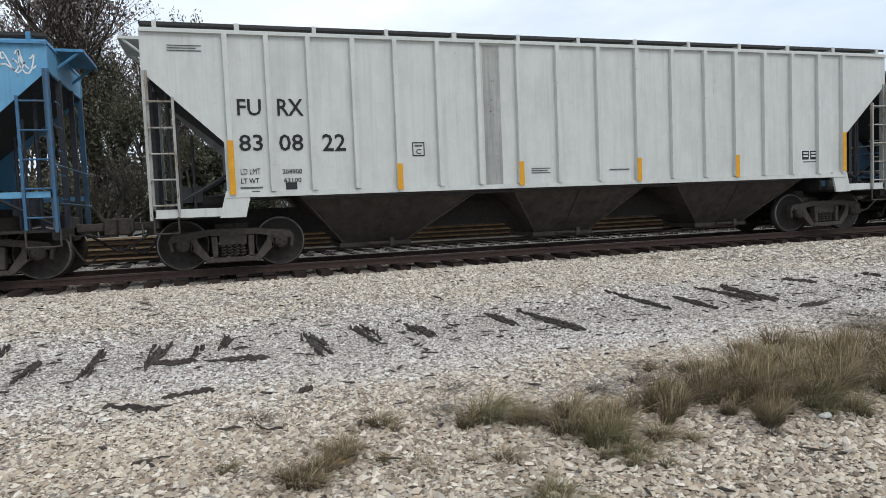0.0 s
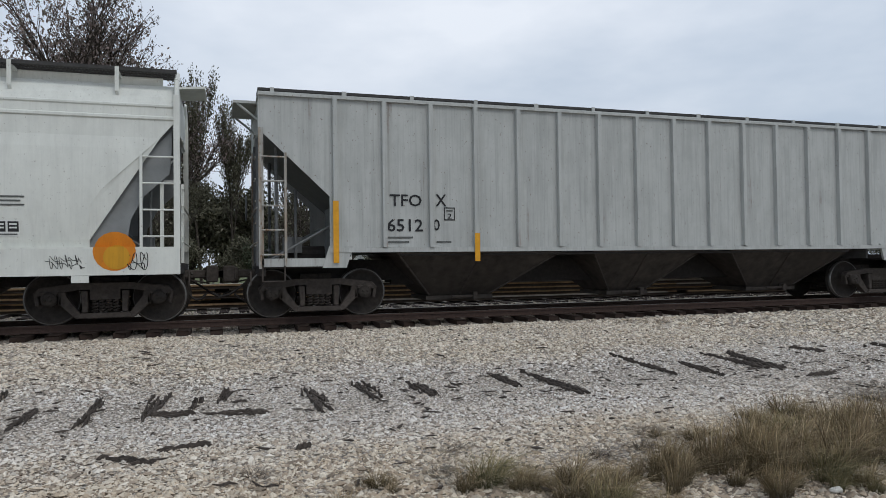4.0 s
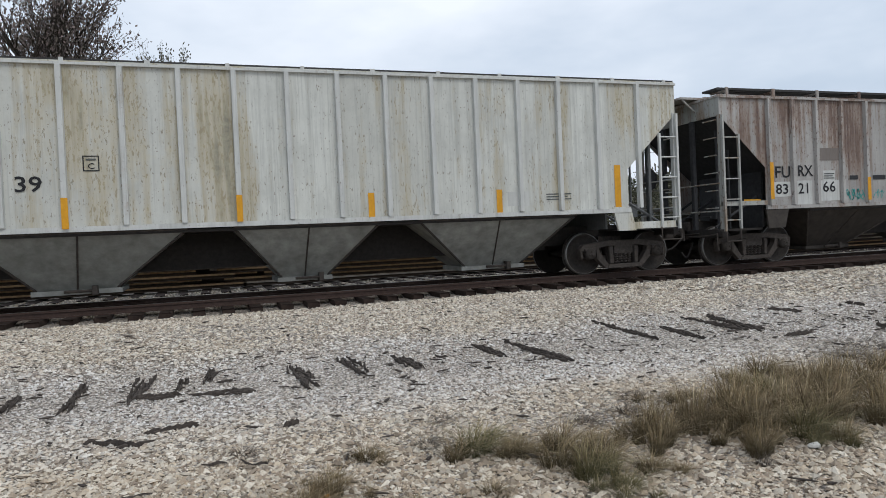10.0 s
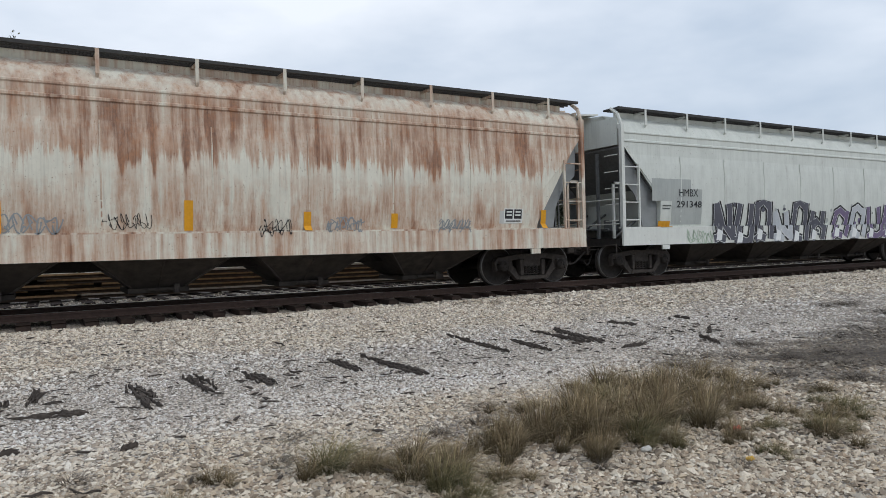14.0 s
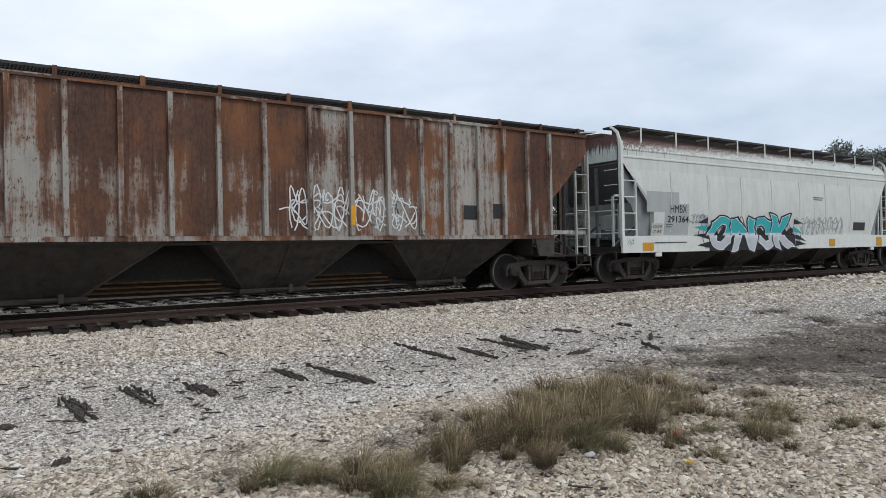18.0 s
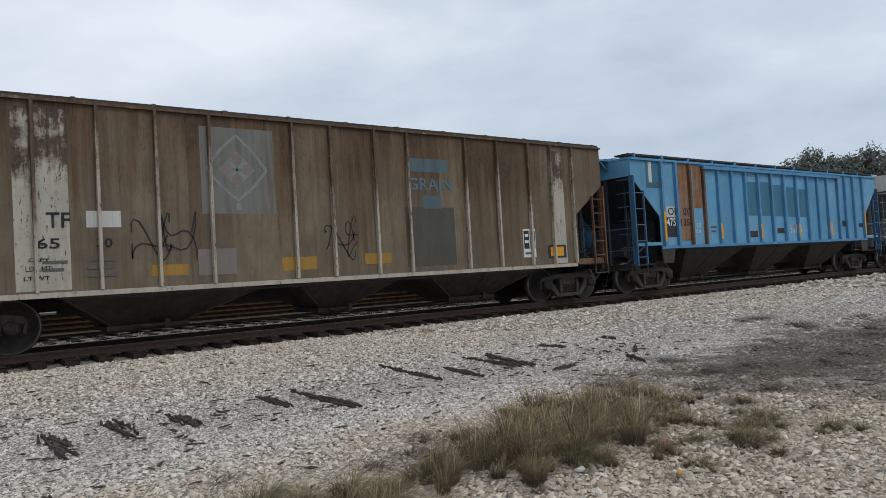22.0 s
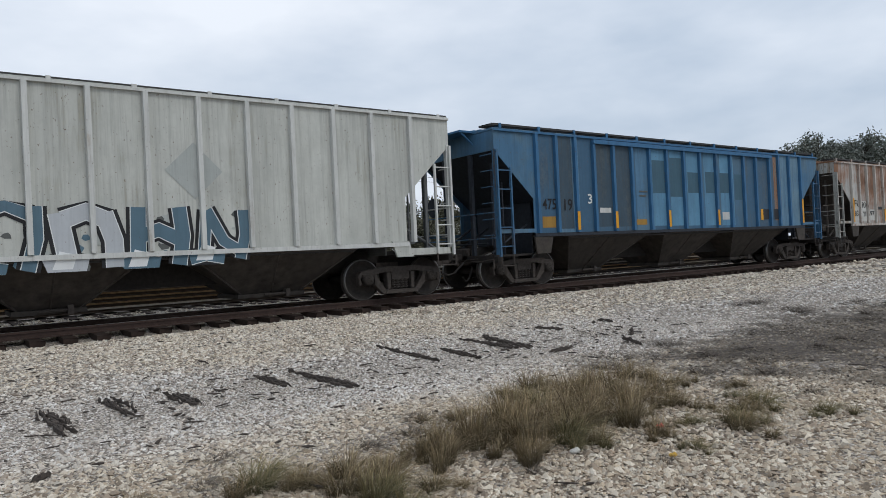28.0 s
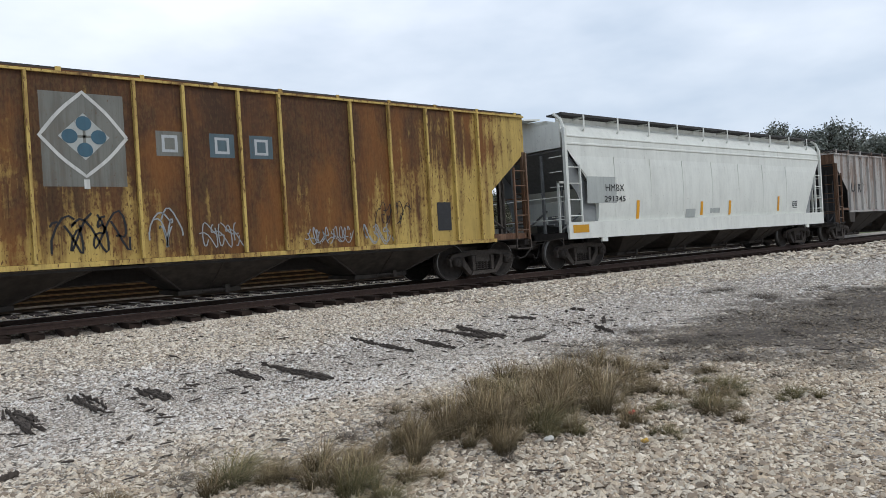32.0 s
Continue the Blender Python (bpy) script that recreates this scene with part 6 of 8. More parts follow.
data_board(c, 14.00, 14.52, 1.45, 1.78)
patch(c, 13.88, 14.37, 1.44, 1.73, P_WHITE)
strip(c, 15.01, 15.25, 1.33, 1.75)
c = CARS[12][0]
patch(c, 1.08, 2.58, 2.01, 2.60, P_GREYPATCH)
patch(c, 1.83, 3.03, 1.39, 2.34, P_GREYPATCH)
word(c, "HMBX", 2.11, 2.86, 2.14, 2.34)
word(c, "291348", 2.01, 3.01, 1.84, 2.02)
small_print(c, 2, 1.47, 1.80, 1.77, 1.93)
patch(c, 1.34, 1.79, 1.32, 1.48, P_SILLYELLOW)
lettered_piece(c, 6, 3.50, 8.90, 0.85, 2.10, P_DEEPGREY)
lettered_piece(c, 6, 9.24, 15.35, 0.88, 2.08, P_VIOLETFILL)
scrawl(c, 2.22, 3.57, 0.84, 1.26, P_SCRAWLG)
c = CARS[13][0]
patch(c, 1.42, 1.95, 1.42, 2.53, P_TAN)
patch(c, 2.08, 2.59, 1.42, 2.54, P_TAN)
patch(c, 2.82, 3.42, 1.46, 2.56, P_TAN)
patch(c, 3.65, 4.26, 1.44, 2.60, P_TAN)
word(c, "FU", 2.97, 3.24, 2.17, 2.38)
word(c, "RX", 3.76, 4.10, 2.16, 2.37)
word(c, "828", 2.86, 3.32, 1.78, 2.00)
word(c, "464", 3.63, 4.13, 1.82, 2.05)
strip(c, 4.26, 4.40, 1.41, 1.89)
strip(c, 6.80, 6.93, 1.41, 1.91)
strip(c, 9.57, 9.72, 1.40, 1.89)
strip(c, 12.06, 12.23, 1.40, 1.91)
strip(c, 15.09, 15.30, 1.44, 2.32)
word(c, "LD LMT", 4.57, 4.91, 1.77, 1.86)
word(c, "207400", 5.37, 5.71, 1.79, 1.87)
word(c, "LT WT", 4.57, 4.91, 1.63, 1.70)
word(c, "60600", 5.36, 5.71, 1.65, 1.72)
patch(c, 12.32, 12.69, 1.64, 1.97, P_BOARD)
patch(c, 13.11, 13.48, 1.63, 1.97, P_BOARD)
scrawl(c, 2.82, 3.31, 1.43, 1.67, P_SCRAWLP)
c = CARS[14][0]
word(c, "TF", 1.57, 2.06, 2.08, 2.29)
word(c, "OX", 2.30, 2.75, 2.10, 2.31)
word(c, "00", 1.59, 1.99, 1.68, 1.84)
word(c, "6", 2.33, 2.45, 1.69, 1.85)
scrawl(c, 7.98, 11.30, 1.44, 2.40, P_SCRAWLWB)
scrawl(c, 8.05, 9.70, 1.50, 2.42, P_SCRAWLWB)
scrawl(c, 9.60, 11.40, 1.46, 2.36, P_SCRAWLWB)
patch(c, 3.06, 3.42, 1.53, 1.88, P_BOARD)
patch(c, 12.52, 12.96, 1.73, 2.06, P_BOARD)
patch(c, 13.39, 13.83, 1.76, 2.11, P_BOARD)
strip(c, 9.68, 9.83, 1.58, 1.99)
c = CARS[15][0]
patch(c, 1.09, 2.57, 2.02, 2.61, P_GREYPATCH)
patch(c, 1.89, 3.04, 1.35, 2.27, P_GREYPATCH)
word(c, "HMBX", 2.15, 2.92, 2.01, 2.23)
word(c, "291364", 2.02, 3.02, 1.72, 1.92)
patch(c, 1.33, 1.84, 1.34, 1.70, P_WHITEPATCH)
word(c, "LD LMT", 1.40, 1.80, 1.56, 1.64)
word(c, "LT WT", 1.39, 1.78, 1.41, 1.49)
small_print(c, 2, 1.96, 2.27, 1.56, 1.69)
small_print(c, 1, 1.35, 2.84, 1.09, 1.18)
patch(c, 0.84, 1.31, 0.91, 1.14, P_SILLYELLOW)
scrawl(c, 0.20, 0.50, 1.04, 1.25, P_SCRAWLK)
lettered_halo(c, 3.55, 9.35, 0.84, 1.98)
sprayed(c, "ONOK", 4.05, 8.90, 0.86, 1.98, P_PALESPRAY, upper=P_TEALFILL, split=1.42, back=M_BLACK, fat=0.05, overlap=1.06, lean=0.0, wild=0.8)
scrawl(c, 9.21, 12.76, 1.31, 2.01, P_SCRAWLGY)
scrawl(c, 3.05, 4.04, 1.63, 1.98, P_SCRAWLGY)
patch(c, 13.36, 14.32, 1.51, 1.82, P_BOARD)
patch(c, 11.36, 11.80, 0.92, 1.19, P_SILLYELLOW)
patch(c, 15.13, 15.60, 0.90, 1.24, P_SILLYELLOW)
small_print(c, 2, 10.33, 11.05, 2.57, 2.72)
c = CARS[16][0]
patch(c, 1.50, 2.07, 2.11, 2.68, P_GREYPATCH)
patch(c, 2.13, 3.21, 1.77, 2.42, P_WHITEPATCH)
word(c, "HMBX", 2.20, 2.98, 2.16, 2.39)
word(c, "291302", 2.12, 3.12, 1.83, 2.02)
strip(c, 1.42, 1.64, 1.35, 1.94)
small_print(c, 2, 1.66, 2.08, 1.65, 1.84)
patch(c, 3.61, 4.25, 1.00, 1.29, P_WHITE)
patch(c, 3.67, 4.19, 1.05, 1.24, P_SILLYELLOW)
patch(c, 5.58, 6.27, 0.99, 1.29, P_WHITE)
patch(c, 5.64, 6.21, 1.04, 1.24, P_SILLYELLOW)
patch(c, 8.04, 8.84, 0.98, 1.30, P_WHITE)
patch(c, 8.10, 8.78, 1.03, 1.25, P_SILLYELLOW)
patch(c, 9.93, 10.67, 0.99, 1.31, P_WHITE)
patch(c, 9.99, 10.61, 1.04, 1.26, P_SILLYELLOW)
patch(c, 12.07, 12.87, 0.99, 1.32, P_WHITE)
patch(c, 12.13, 12.81, 1.04, 1.27, P_SILLYELLOW)
small_print(c, 1, 3.22, 4.04, 0.98, 1.07)
data_board(c, 13.97, 14.52, 1.52, 1.82)
c = CARS[17][0]
word(c, "TF", 2.36, 2.71, 2.05, 2.30)
word(c, "65", 2.21, 2.55, 1.71, 1.88)
word(c, "30", 3.09, 3.34, 1.71, 1.87)
patch(c, 2.95, 3.49, 2.05, 2.33, P_WHITEPATCH)
patch(c, 1.10, 1.68, 1.23, 1.56, P_BOARD)
patch(c, 1.15, 1.63, 1.28, 1.51, P_YEL)
patch(c, 6.39, 7.14, 1.17, 1.43, P_OCHRE)
patch(c, 8.26, 8.93, 1.22, 1.45, P_OCHRE)
patch(c, 3.95, 4.59, 1.18, 1.38, P_OCHRE)
patch(c, 13.73, 14.40, 1.16, 1.50, P_BOARD)
patch(c, 13.82, 14.31, 1.21, 1.45, P_YEL)
patch(c, 4.88, 6.31, 2.29, 3.92, P_LOGOGREY)
small_print(c, 2, 2.29, 2.65, 1.30, 1.55)
patch(c, -0.16, 0.87, 3.52, 3.92, P_PEEL)
patch(c, 0.27, 0.89, 2.73, 3.48, P_PEEL)
patch(c, 9.35, 10.72, 1.12, 2.45, P_TAUPEDARK)
patch(c, 9.50, 10.60, 3.26, 3.56, P_TEALBAR)
word(c, "GRAIN", 9.45, 10.70, 2.84, 3.12, P_FADEBLUE)
patch(c, 9.85, 10.35, 2.42, 2.72, P_TEALBAR)
scrawl(c, 3.65, 4.75, 1.35, 2.35, P_SCRAWLDK)
scrawl(c, 7.35, 8.25, 1.30, 2.30, P_SCRAWLDK)
patch(c, 1.91, 2.70, 1.03, 4.01, P_CREAM)
emblem(c, 5.57, 3.13, 0.63, P_LOGOPALE, P_TAUPE, P_LOGOGREY)
word(c, "CAPY", 2.09, 2.39, 1.50, 1.56)
word(c, "LD LMT", 2.05, 2.42, 1.35, 1.43)
word(c, "LT WT", 2.02, 2.39, 1.20, 1.27)
small_print(c, 3, 2.94, 3.41, 1.18, 1.57)
patch(c, 4.77, 5.48, 1.16, 1.64, P_TAUPE)
data_board(c, 12.87, 13.30, 1.21, 1.93)
c = CARS[18][0]
patch(c, 0.71, 1.50, 3.11, 3.98, P_TEALG)
patch(c, 0.85, 1.00, 3.28, 3.89, P_WHITE)
small_print(c, 3, 0.82, 1.35, 3.11, 3.28)
patch(c, 2.09, 2.95, 1.50, 3.99, P_RUSTP)
patch(c, 3.06, 3.60, 2.52, 3.89, P_RUSTP)
patch(c, 1.60, 2.17, 2.24, 2.56, P_WHITE)
patch(c, 2.25, 2.80, 1.93, 2.58, P_WHITE)
patch(c, 1.56, 2.13, 1.62, 2.22, P_BOARD)
word(c, "OE", 1.67, 2.18, 2.29, 2.53)
word(c, "OX", 2.46, 2.76, 2.28, 2.53)
word(c, "475", 1.58, 2.04, 1.96, 2.20, M_WHITE)
word(c, "135", 2.31, 2.76, 1.96, 2.18)
word(c, "LD LMT", 3.12, 3.38, 1.93, 2.03, M_WHITE)
word(c, "LT WT", 3.10, 3.36, 1.72, 1.82, M_WHITE)
strip(c, 1.41, 1.58, 1.49, 2.39)
strip(c, 4.43, 4.57, 1.52, 2.02)
strip(c, 6.96, 7.13, 1.52, 1.99)
strip(c, 9.67, 9.84, 1.51, 1.99)
strip(c, 12.20, 12.39, 1.51, 2.05)
strip(c, 15.23, 15.46, 1.52, 2.47)
patch(c, 6.20, 7.02, 2.29, 3.46, P_TEALG)
patch(c, 7.09, 7.82, 2.28, 3.48, P_TEALG)
patch(c, 7.95, 8.76, 2.27, 3.40, P_TEALG)
patch(c, 8.91, 9.71, 2.25, 3.35, P_TEALG)
patch(c, 9.82, 10.64, 2.24, 3.29, P_TEALG)
scrawl(c, 8.93, 9.84, 1.62, 2.00, P_SCRAWLW)
small_print(c, 2, 3.92, 4.25, 1.70, 1.99)
patch(c, 6.23, 6.74, 1.54, 1.76, P_BOARD)
patch(c, 8.09, 8.57, 1.66, 1.84, P_BOARD)
patch(c, 13.21, 13.70, 1.86, 2.10, P_BOARD)
patch(c, 14.72, 15.13, 1.82, 1.99, P_BOARD)
c = CARS[19][0]
word(c, "FU", 1.57, 1.99, 2.77, 3.08)
word(c, "RX", 2.53, 2.94, 2.78, 3.06)
word(c, "830", 1.44, 2.05, 2.17, 2.46)
word(c, "155", 2.47, 2.96, 2.16, 2.45)
strip(c, 1.21, 1.35, 1.45, 2.38)
strip(c, 4.05, 4.19, 1.43, 1.94)
strip(c, 6.70, 6.84, 1.43, 1.94)
strip(c, 9.27, 9.42, 1.44, 1.95)
strip(c, 11.86, 12.07, 1.49, 1.97)
strip(c, 14.79, 14.96, 1.44, 2.41)
boxed_sign(c, "C", 5.32, 5.57, 2.05, 2.30)
scrawl(c, 1.44, 2.13, 1.49, 2.05, P_SCRAWLR)
scrawl(c, 2.37, 3.04, 1.57, 1.95, P_SCRAWLR)
scrawl(c, 3.31, 3.92, 1.51, 1.97, P_SCRAWLR)
scrawl(c, 4.17, 5.10, 1.53, 2.02, P_SCRAWLR)
scrawl(c, 4.25, 5.01, 1.60, 1.96, P_SCRAWLT)
scrawl(c, 2.26, 3.80, 0.95, 1.35, P_SCRAWLR, low=True)
scrawl(c, 3.80, 4.86, 0.94, 1.35, P_SCRAWLR, low=True)
small_print(c, 2, 0.44, 0.98, 3.91, 3.99)
patch(c, 13.18, 13.74, 1.57, 1.96, P_WHITEPATCH)
small_print(c, 3, 13.95, 14.62, 1.72, 1.94)
small_print(c, 1, 0.51, 0.91, 0.97, 1.07)
c = CARS[20][0]
block(c, 3.69, 4.15, 3.17, 3.77)
block(c, 4.49, 5.03, 3.26, 3.75)
block(c, 5.36, 5.78, 3.27, 3.76)
block(c, 6.31, 6.54, 3.20, 3.76)
block(c, 4.64, 4.85, 2.57, 3.11)
block(c, 5.34, 5.81, 2.54, 3.06)
block(c, 6.14, 6.62, 2.50, 3.04)
block(c, 7.05, 7.59, 2.52, 3.06)
block(c, 7.95, 8.42, 2.45, 3.13)
block(c, 8.92, 9.35, 2.46, 3.12)
block(c, 9.75, 10.24, 2.41, 3.15)
block(c, 10.76, 11.03, 2.50, 3.14)
block(c, 11.37, 11.99, 2.47, 3.18)
block(c, 12.13, 12.68, 2.49, 3.18)
patch(c, 1.31, 1.87, 1.52, 2.39, P_WHITEPATCH)
patch(c, 2.04, 2.55, 1.42, 2.44, P_WHITEPATCH)
word(c, "PL", 1.41, 1.75, 2.05, 2.28)
word(c, "CX", 2.14, 2.52, 2.05, 2.29)
word(c, "24", 1.41, 1.72, 1.62, 1.84)
word(c, "11", 2.16, 2.40, 1.64, 1.83)
patch(c, 3.60, 4.03, 1.44, 2.08, P_WHITEPATCH)
patch(c, 4.42, 4.89, 1.44, 2.08, P_WHITEPATCH)
small_print(c, 2, 3.65, 3.97, 1.57, 1.89)
small_print(c, 2, 4.48, 4.87, 1.57, 1.88)
strip(c, 1.16, 1.28, 1.41, 2.36)
strip(c, 4.21, 4.35, 1.43, 1.98)
strip(c, 6.75, 6.90, 1.41, 1.97)
strip(c, 9.48, 9.64, 1.43, 1.97)
strip(c, 11.97, 12.16, 1.45, 2.07)
strip(c, 15.00, 15.18, 1.54, 2.33)
data_board(c, 13.05, 13.51, 1.80, 2.08)
c = CARS[21][0]
patch(c, 3.22, 4.13, 2.36, 4.10, P_TAN)
patch(c, 4.28, 5.14, 2.21, 4.09, P_OCHRE)
patch(c, 5.28, 5.86, 2.31, 4.06, P_TAN)
lettered_piece(c, 5, 1.56, 6.58, 0.99, 2.25, P_BLUEFILL)
lettered_piece(c, 4, 6.89, 11.49, 0.98, 2.13, P_BLUEFILL)
diamond(c, 10.43, 2.69, 0.52, P_GREYPATCH)
scrawl(c, 0.24, 1.31, 2.60, 3.43, P_SCRAWLK)
strip(c, 1.30, 1.50, 1.29, 2.21)
patch(c, 4.24, 4.92, 0.94, 1.14, P_SILLYELLOW)
c = CARS[22][0]
word(c, "3", 3.32, 3.50, 2.13, 2.40, M_WHITE)
patch(c, 3.81, 4.28, 1.88, 2.02, P_WHITE)
strip(c, 2.74, 2.87, 1.42, 1.92)
strip(c, 4.35, 4.46, 1.44, 1.91)
strip(c, 6.92, 7.08, 1.44, 1.94)
strip(c, 9.61, 9.79, 1.46, 1.95)
strip(c, 12.29, 12.45, 1.59, 1.98)
strip(c, 15.12, 15.33, 1.46, 2.35)
patch(c, 6.23, 6.90, 2.46, 3.45, P_SLATE)
patch(c, 7.10, 7.82, 2.36, 3.56, P_SLATE)
patch(c, 8.02, 8.77, 2.49, 3.14, P_SLATE)
patch(c, 8.99, 9.66, 2.50, 3.18, P_SLATE)
patch(c, 9.81, 10.53, 2.51, 3.17, P_SLATE)
patch(c, 10.69, 11.38, 2.29, 3.15, P_SLATE)
patch(c, 5.40, 5.88, 1.52, 1.68, P_OCHRE)
patch(c, 9.89, 10.30, 1.63, 1.88, P_WHITE)
small_print(c, 2, 5.57, 5.95, 2.31, 2.56)
patch(c, 12.43, 12.83, 1.61, 1.97, P_BOARD)
patch(c, 13.20, 13.63, 1.60, 1.98, P_BOARD)
patch(c, 13.27, 13.77, 1.57, 3.85, P_RUSTP)
word(c, "475", 1.58, 2.08, 1.97, 2.26)
word(c, "19", 2.39, 2.70, 1.94, 2.26)
patch(c, 1.56, 2.05, 1.50, 1.79, P_OCHRE)
c = CARS[23][0]
patch(c, 1.60, 2.14, 1.51, 2.34, P_WHITEPATCH)
patch(c, 2.31, 2.82, 1.45, 2.30, P_WHITEPATCH)
patch(c, 2.95, 3.61, 1.48, 1.95, P_WHITEPATCH)
word(c, "FU", 1.62, 2.15, 2.07, 2.34)
word(c, "RX", 2.34, 2.87, 2.03, 2.26)
word(c, "83", 1.62, 1.95, 1.67, 1.91)
word(c, "21", 2.42, 2.66, 1.66, 1.87)
word(c, "97", 3.09, 3.50, 1.68, 1.89)
strip(c, 1.43, 1.58, 1.44, 2.42)
strip(c, 4.48, 4.62, 1.46, 1.96)
strip(c, 6.99, 7.14, 1.54, 1.97)
strip(c, 9.72, 9.87, 1.46, 2.12)
strip(c, 14.52, 14.74, 1.47, 2.16)
patch(c, 3.93, 4.32, 1.95, 2.07, P_BOARD)
patch(c, 4.74, 5.17, 1.95, 2.06, P_BOARD)
patch(c, 9.08, 9.45, 1.50, 1.75, P_BOARD)
patch(c, 12.42, 12.88, 1.66, 2.02, P_BOARD)
patch(c, 13.20, 13.74, 1.69, 2.04, P_BOARD)
c = CARS[24][0]
word(c, "TF", 2.68, 3.07, 2.14, 2.43)
word(c, "OX", 3.42, 3.91, 2.14, 2.43)
patch(c, 2.53, 3.15, 1.16, 1.78, P_GREYPATCH)
patch(c, 3.27, 4.14, 1.17, 1.81, P_GREYPATCH)
word(c, "302", 2.58, 3.14, 1.79, 1.97)
word(c, "55", 3.43, 3.89, 1.78, 1.96)
scrawl(c, 1.57, 2.07, 1.80, 2.49, P_SCRAWLK)
patch(c, 1.65, 2.07, 1.45, 1.66, P_OCHRE)
patch(c, 0.12, 1.01, 3.73, 4.05, P_WHITEPATCH)
small_print(c, 2, 2.61, 3.05, 1.35, 1.63)
small_print(c, 2, 3.35, 3.92, 1.32, 1.62)
patch(c, 5.23, 6.52, 2.26, 3.83, P_LOGOGREY)
emblem(c, 5.88, 3.10, 0.72, P_WHITE, P_SLATE, P_LOGOGREY)
for _x, _m in ((7.04, P_LOGOGREY), (8.01, P_TEALBAR), (8.80, P_TEALBAR)):
    patch(c, _x, _x + 0.48, 2.82, 3.27, _m)
    frame_lines(c, _x + 0.10, _x + 0.38, 2.89, 3.20, 0.05, P_PALE, 0.0075)
scrawl(c, 5.29, 6.50, 1.12, 1.88, P_SCRAWLKB)
scrawl(c, 6.83, 7.42, 1.16, 1.91, P_SCRAWLGY)
scrawl(c, 7.72, 8.60, 1.10, 1.64, P_SCRAWLGY)
scrawl(c, 11.61, 12.61, 1.41, 1.98, P_SCRAWLK)
scrawl(c, 9.86, 11.07, 1.08, 1.46, P_SCRAWLGY)
scrawl(c, 11.21, 12.11, 0.99, 1.49, P_SCRAWLGY)
patch(c, 13.37, 13.79, 1.26, 1.93, P_BOARD)
patch(c, 13.45, 13.73, 1.64, 1.85, P_GREYPATCH)
c = CARS[25][0]
patch(c, 0.88, 2.24, 1.85, 2.62, P_GREYPATCH)
word(c, "HMBX", 1.71, 2.60, 2.20, 2.40)
word(c, "291345", 1.65, 2.65, 1.89, 2.06)
strip(c, 3.16, 3.42, 1.36, 1.92)
strip(c, 6.81, 6.99, 1.40, 1.86)
strip(c, 8.67, 8.82, 1.38, 1.88)
strip(c, 12.28, 12.51, 1.46, 2.01)
data_board(c, 13.56, 14.01, 1.51, 1.85)
patch(c, 0.16, 0.84, 1.03, 1.25, P_SILLYELLOW)
patch(c, 5.94, 6.52, 1.33, 1.62, P_GREYPATCH)
patch(c, 7.45, 8.08, 1.46, 1.63, P_GREYPATCH)
c = CARS[26][0]
word(c, "FU", 1.34, 2.04, 2.19, 2.58)
word(c, "RX", 2.42, 3.15, 2.17, 2.56)
c = CARS[22][0]
patch(c, 2.19, 2.75, 1.46, 3.92, P_DULLBAY)
patch(c, 3.73, 4.40, 1.49, 3.96, P_DULLBAY)
patch(c, 4.56, 5.24, 1.48, 3.93, P_DULLBAY)
patch(c, 6.20, 6.90, 1.48, 3.83, P_SKYBAY)
patch(c, 7.10, 7.83, 1.47, 3.85, P_SKYBAY)
patch(c, 7.98, 8.77, 1.46, 3.85, P_SKYBAY)
patch(c, 8.92, 9.72, 1.45, 3.86, P_SKYBAY)
patch(c, 9.84, 10.64, 1.44, 3.87, P_SKYBAY)
c = CARS[17][0]
patch(c, 13.98, 14.44, 1.02, 3.97, P_CREAM)
c = CARS[2][0]
patch(c, 2.97, 3.67, 1.45, 3.95, P_DULLBAY)
c = CARS[10][0]
patch(c, 3.21, 3.84, 1.44, 3.78, P_DULLBAY)
patch(c, 13.49, 14.21, 1.54, 3.77, P_DULLBAY)
patch(c, 4.72, 5.39, 1.48, 3.75, P_SKYBAY)
patch(c, 6.39, 7.09, 1.47, 3.76, P_SKYBAY)
patch(c, 7.29, 8.03, 1.47, 3.76, P_SKYBAY)
patch(c, 8.20, 8.95, 1.47, 3.76, P_SKYBAY)
patch(c, 9.13, 9.87, 1.46, 3.77, P_SKYBAY)
patch(c, 10.06, 10.81, 1.46, 3.77, P_SKYBAY)
patch(c, 11.01, 11.62, 1.45, 3.77, P_SKYBAY)
patch(c, 11.83, 12.38, 1.45, 3.77, P_SKYBAY)
patch(c, 12.60, 13.13, 1.45, 3.78, P_SKYBAY)


# ---- track ----
def track():
    for y, nm in ((TRACK_Y - 0.7525, "rail"), (TRACK_Y + 0.7525, "rail")):
        ob = tagged(new(nm), "rusty steel rail spiked to wooden ties", "rail", "main track rails", "structure")
        z = RAIL_Z
        part("rail_web", boxes((-90, 130, y - 0.034, y + 0.034, z - 0.040, z - 0.004), (-90, 130, y - 0.010, y + 0.010, z - 0.115, z - 0.040), (-90, 130, y - 0.065, y + 0.065, z - 0.133, z - 0.115)), M_RAIL, ob)
        part("rail_head", boxes((-90, 130, y - 0.033, y + 0.033, z - 0.0038, z)), M_RAILTOP, ob, "bright worn running surface")


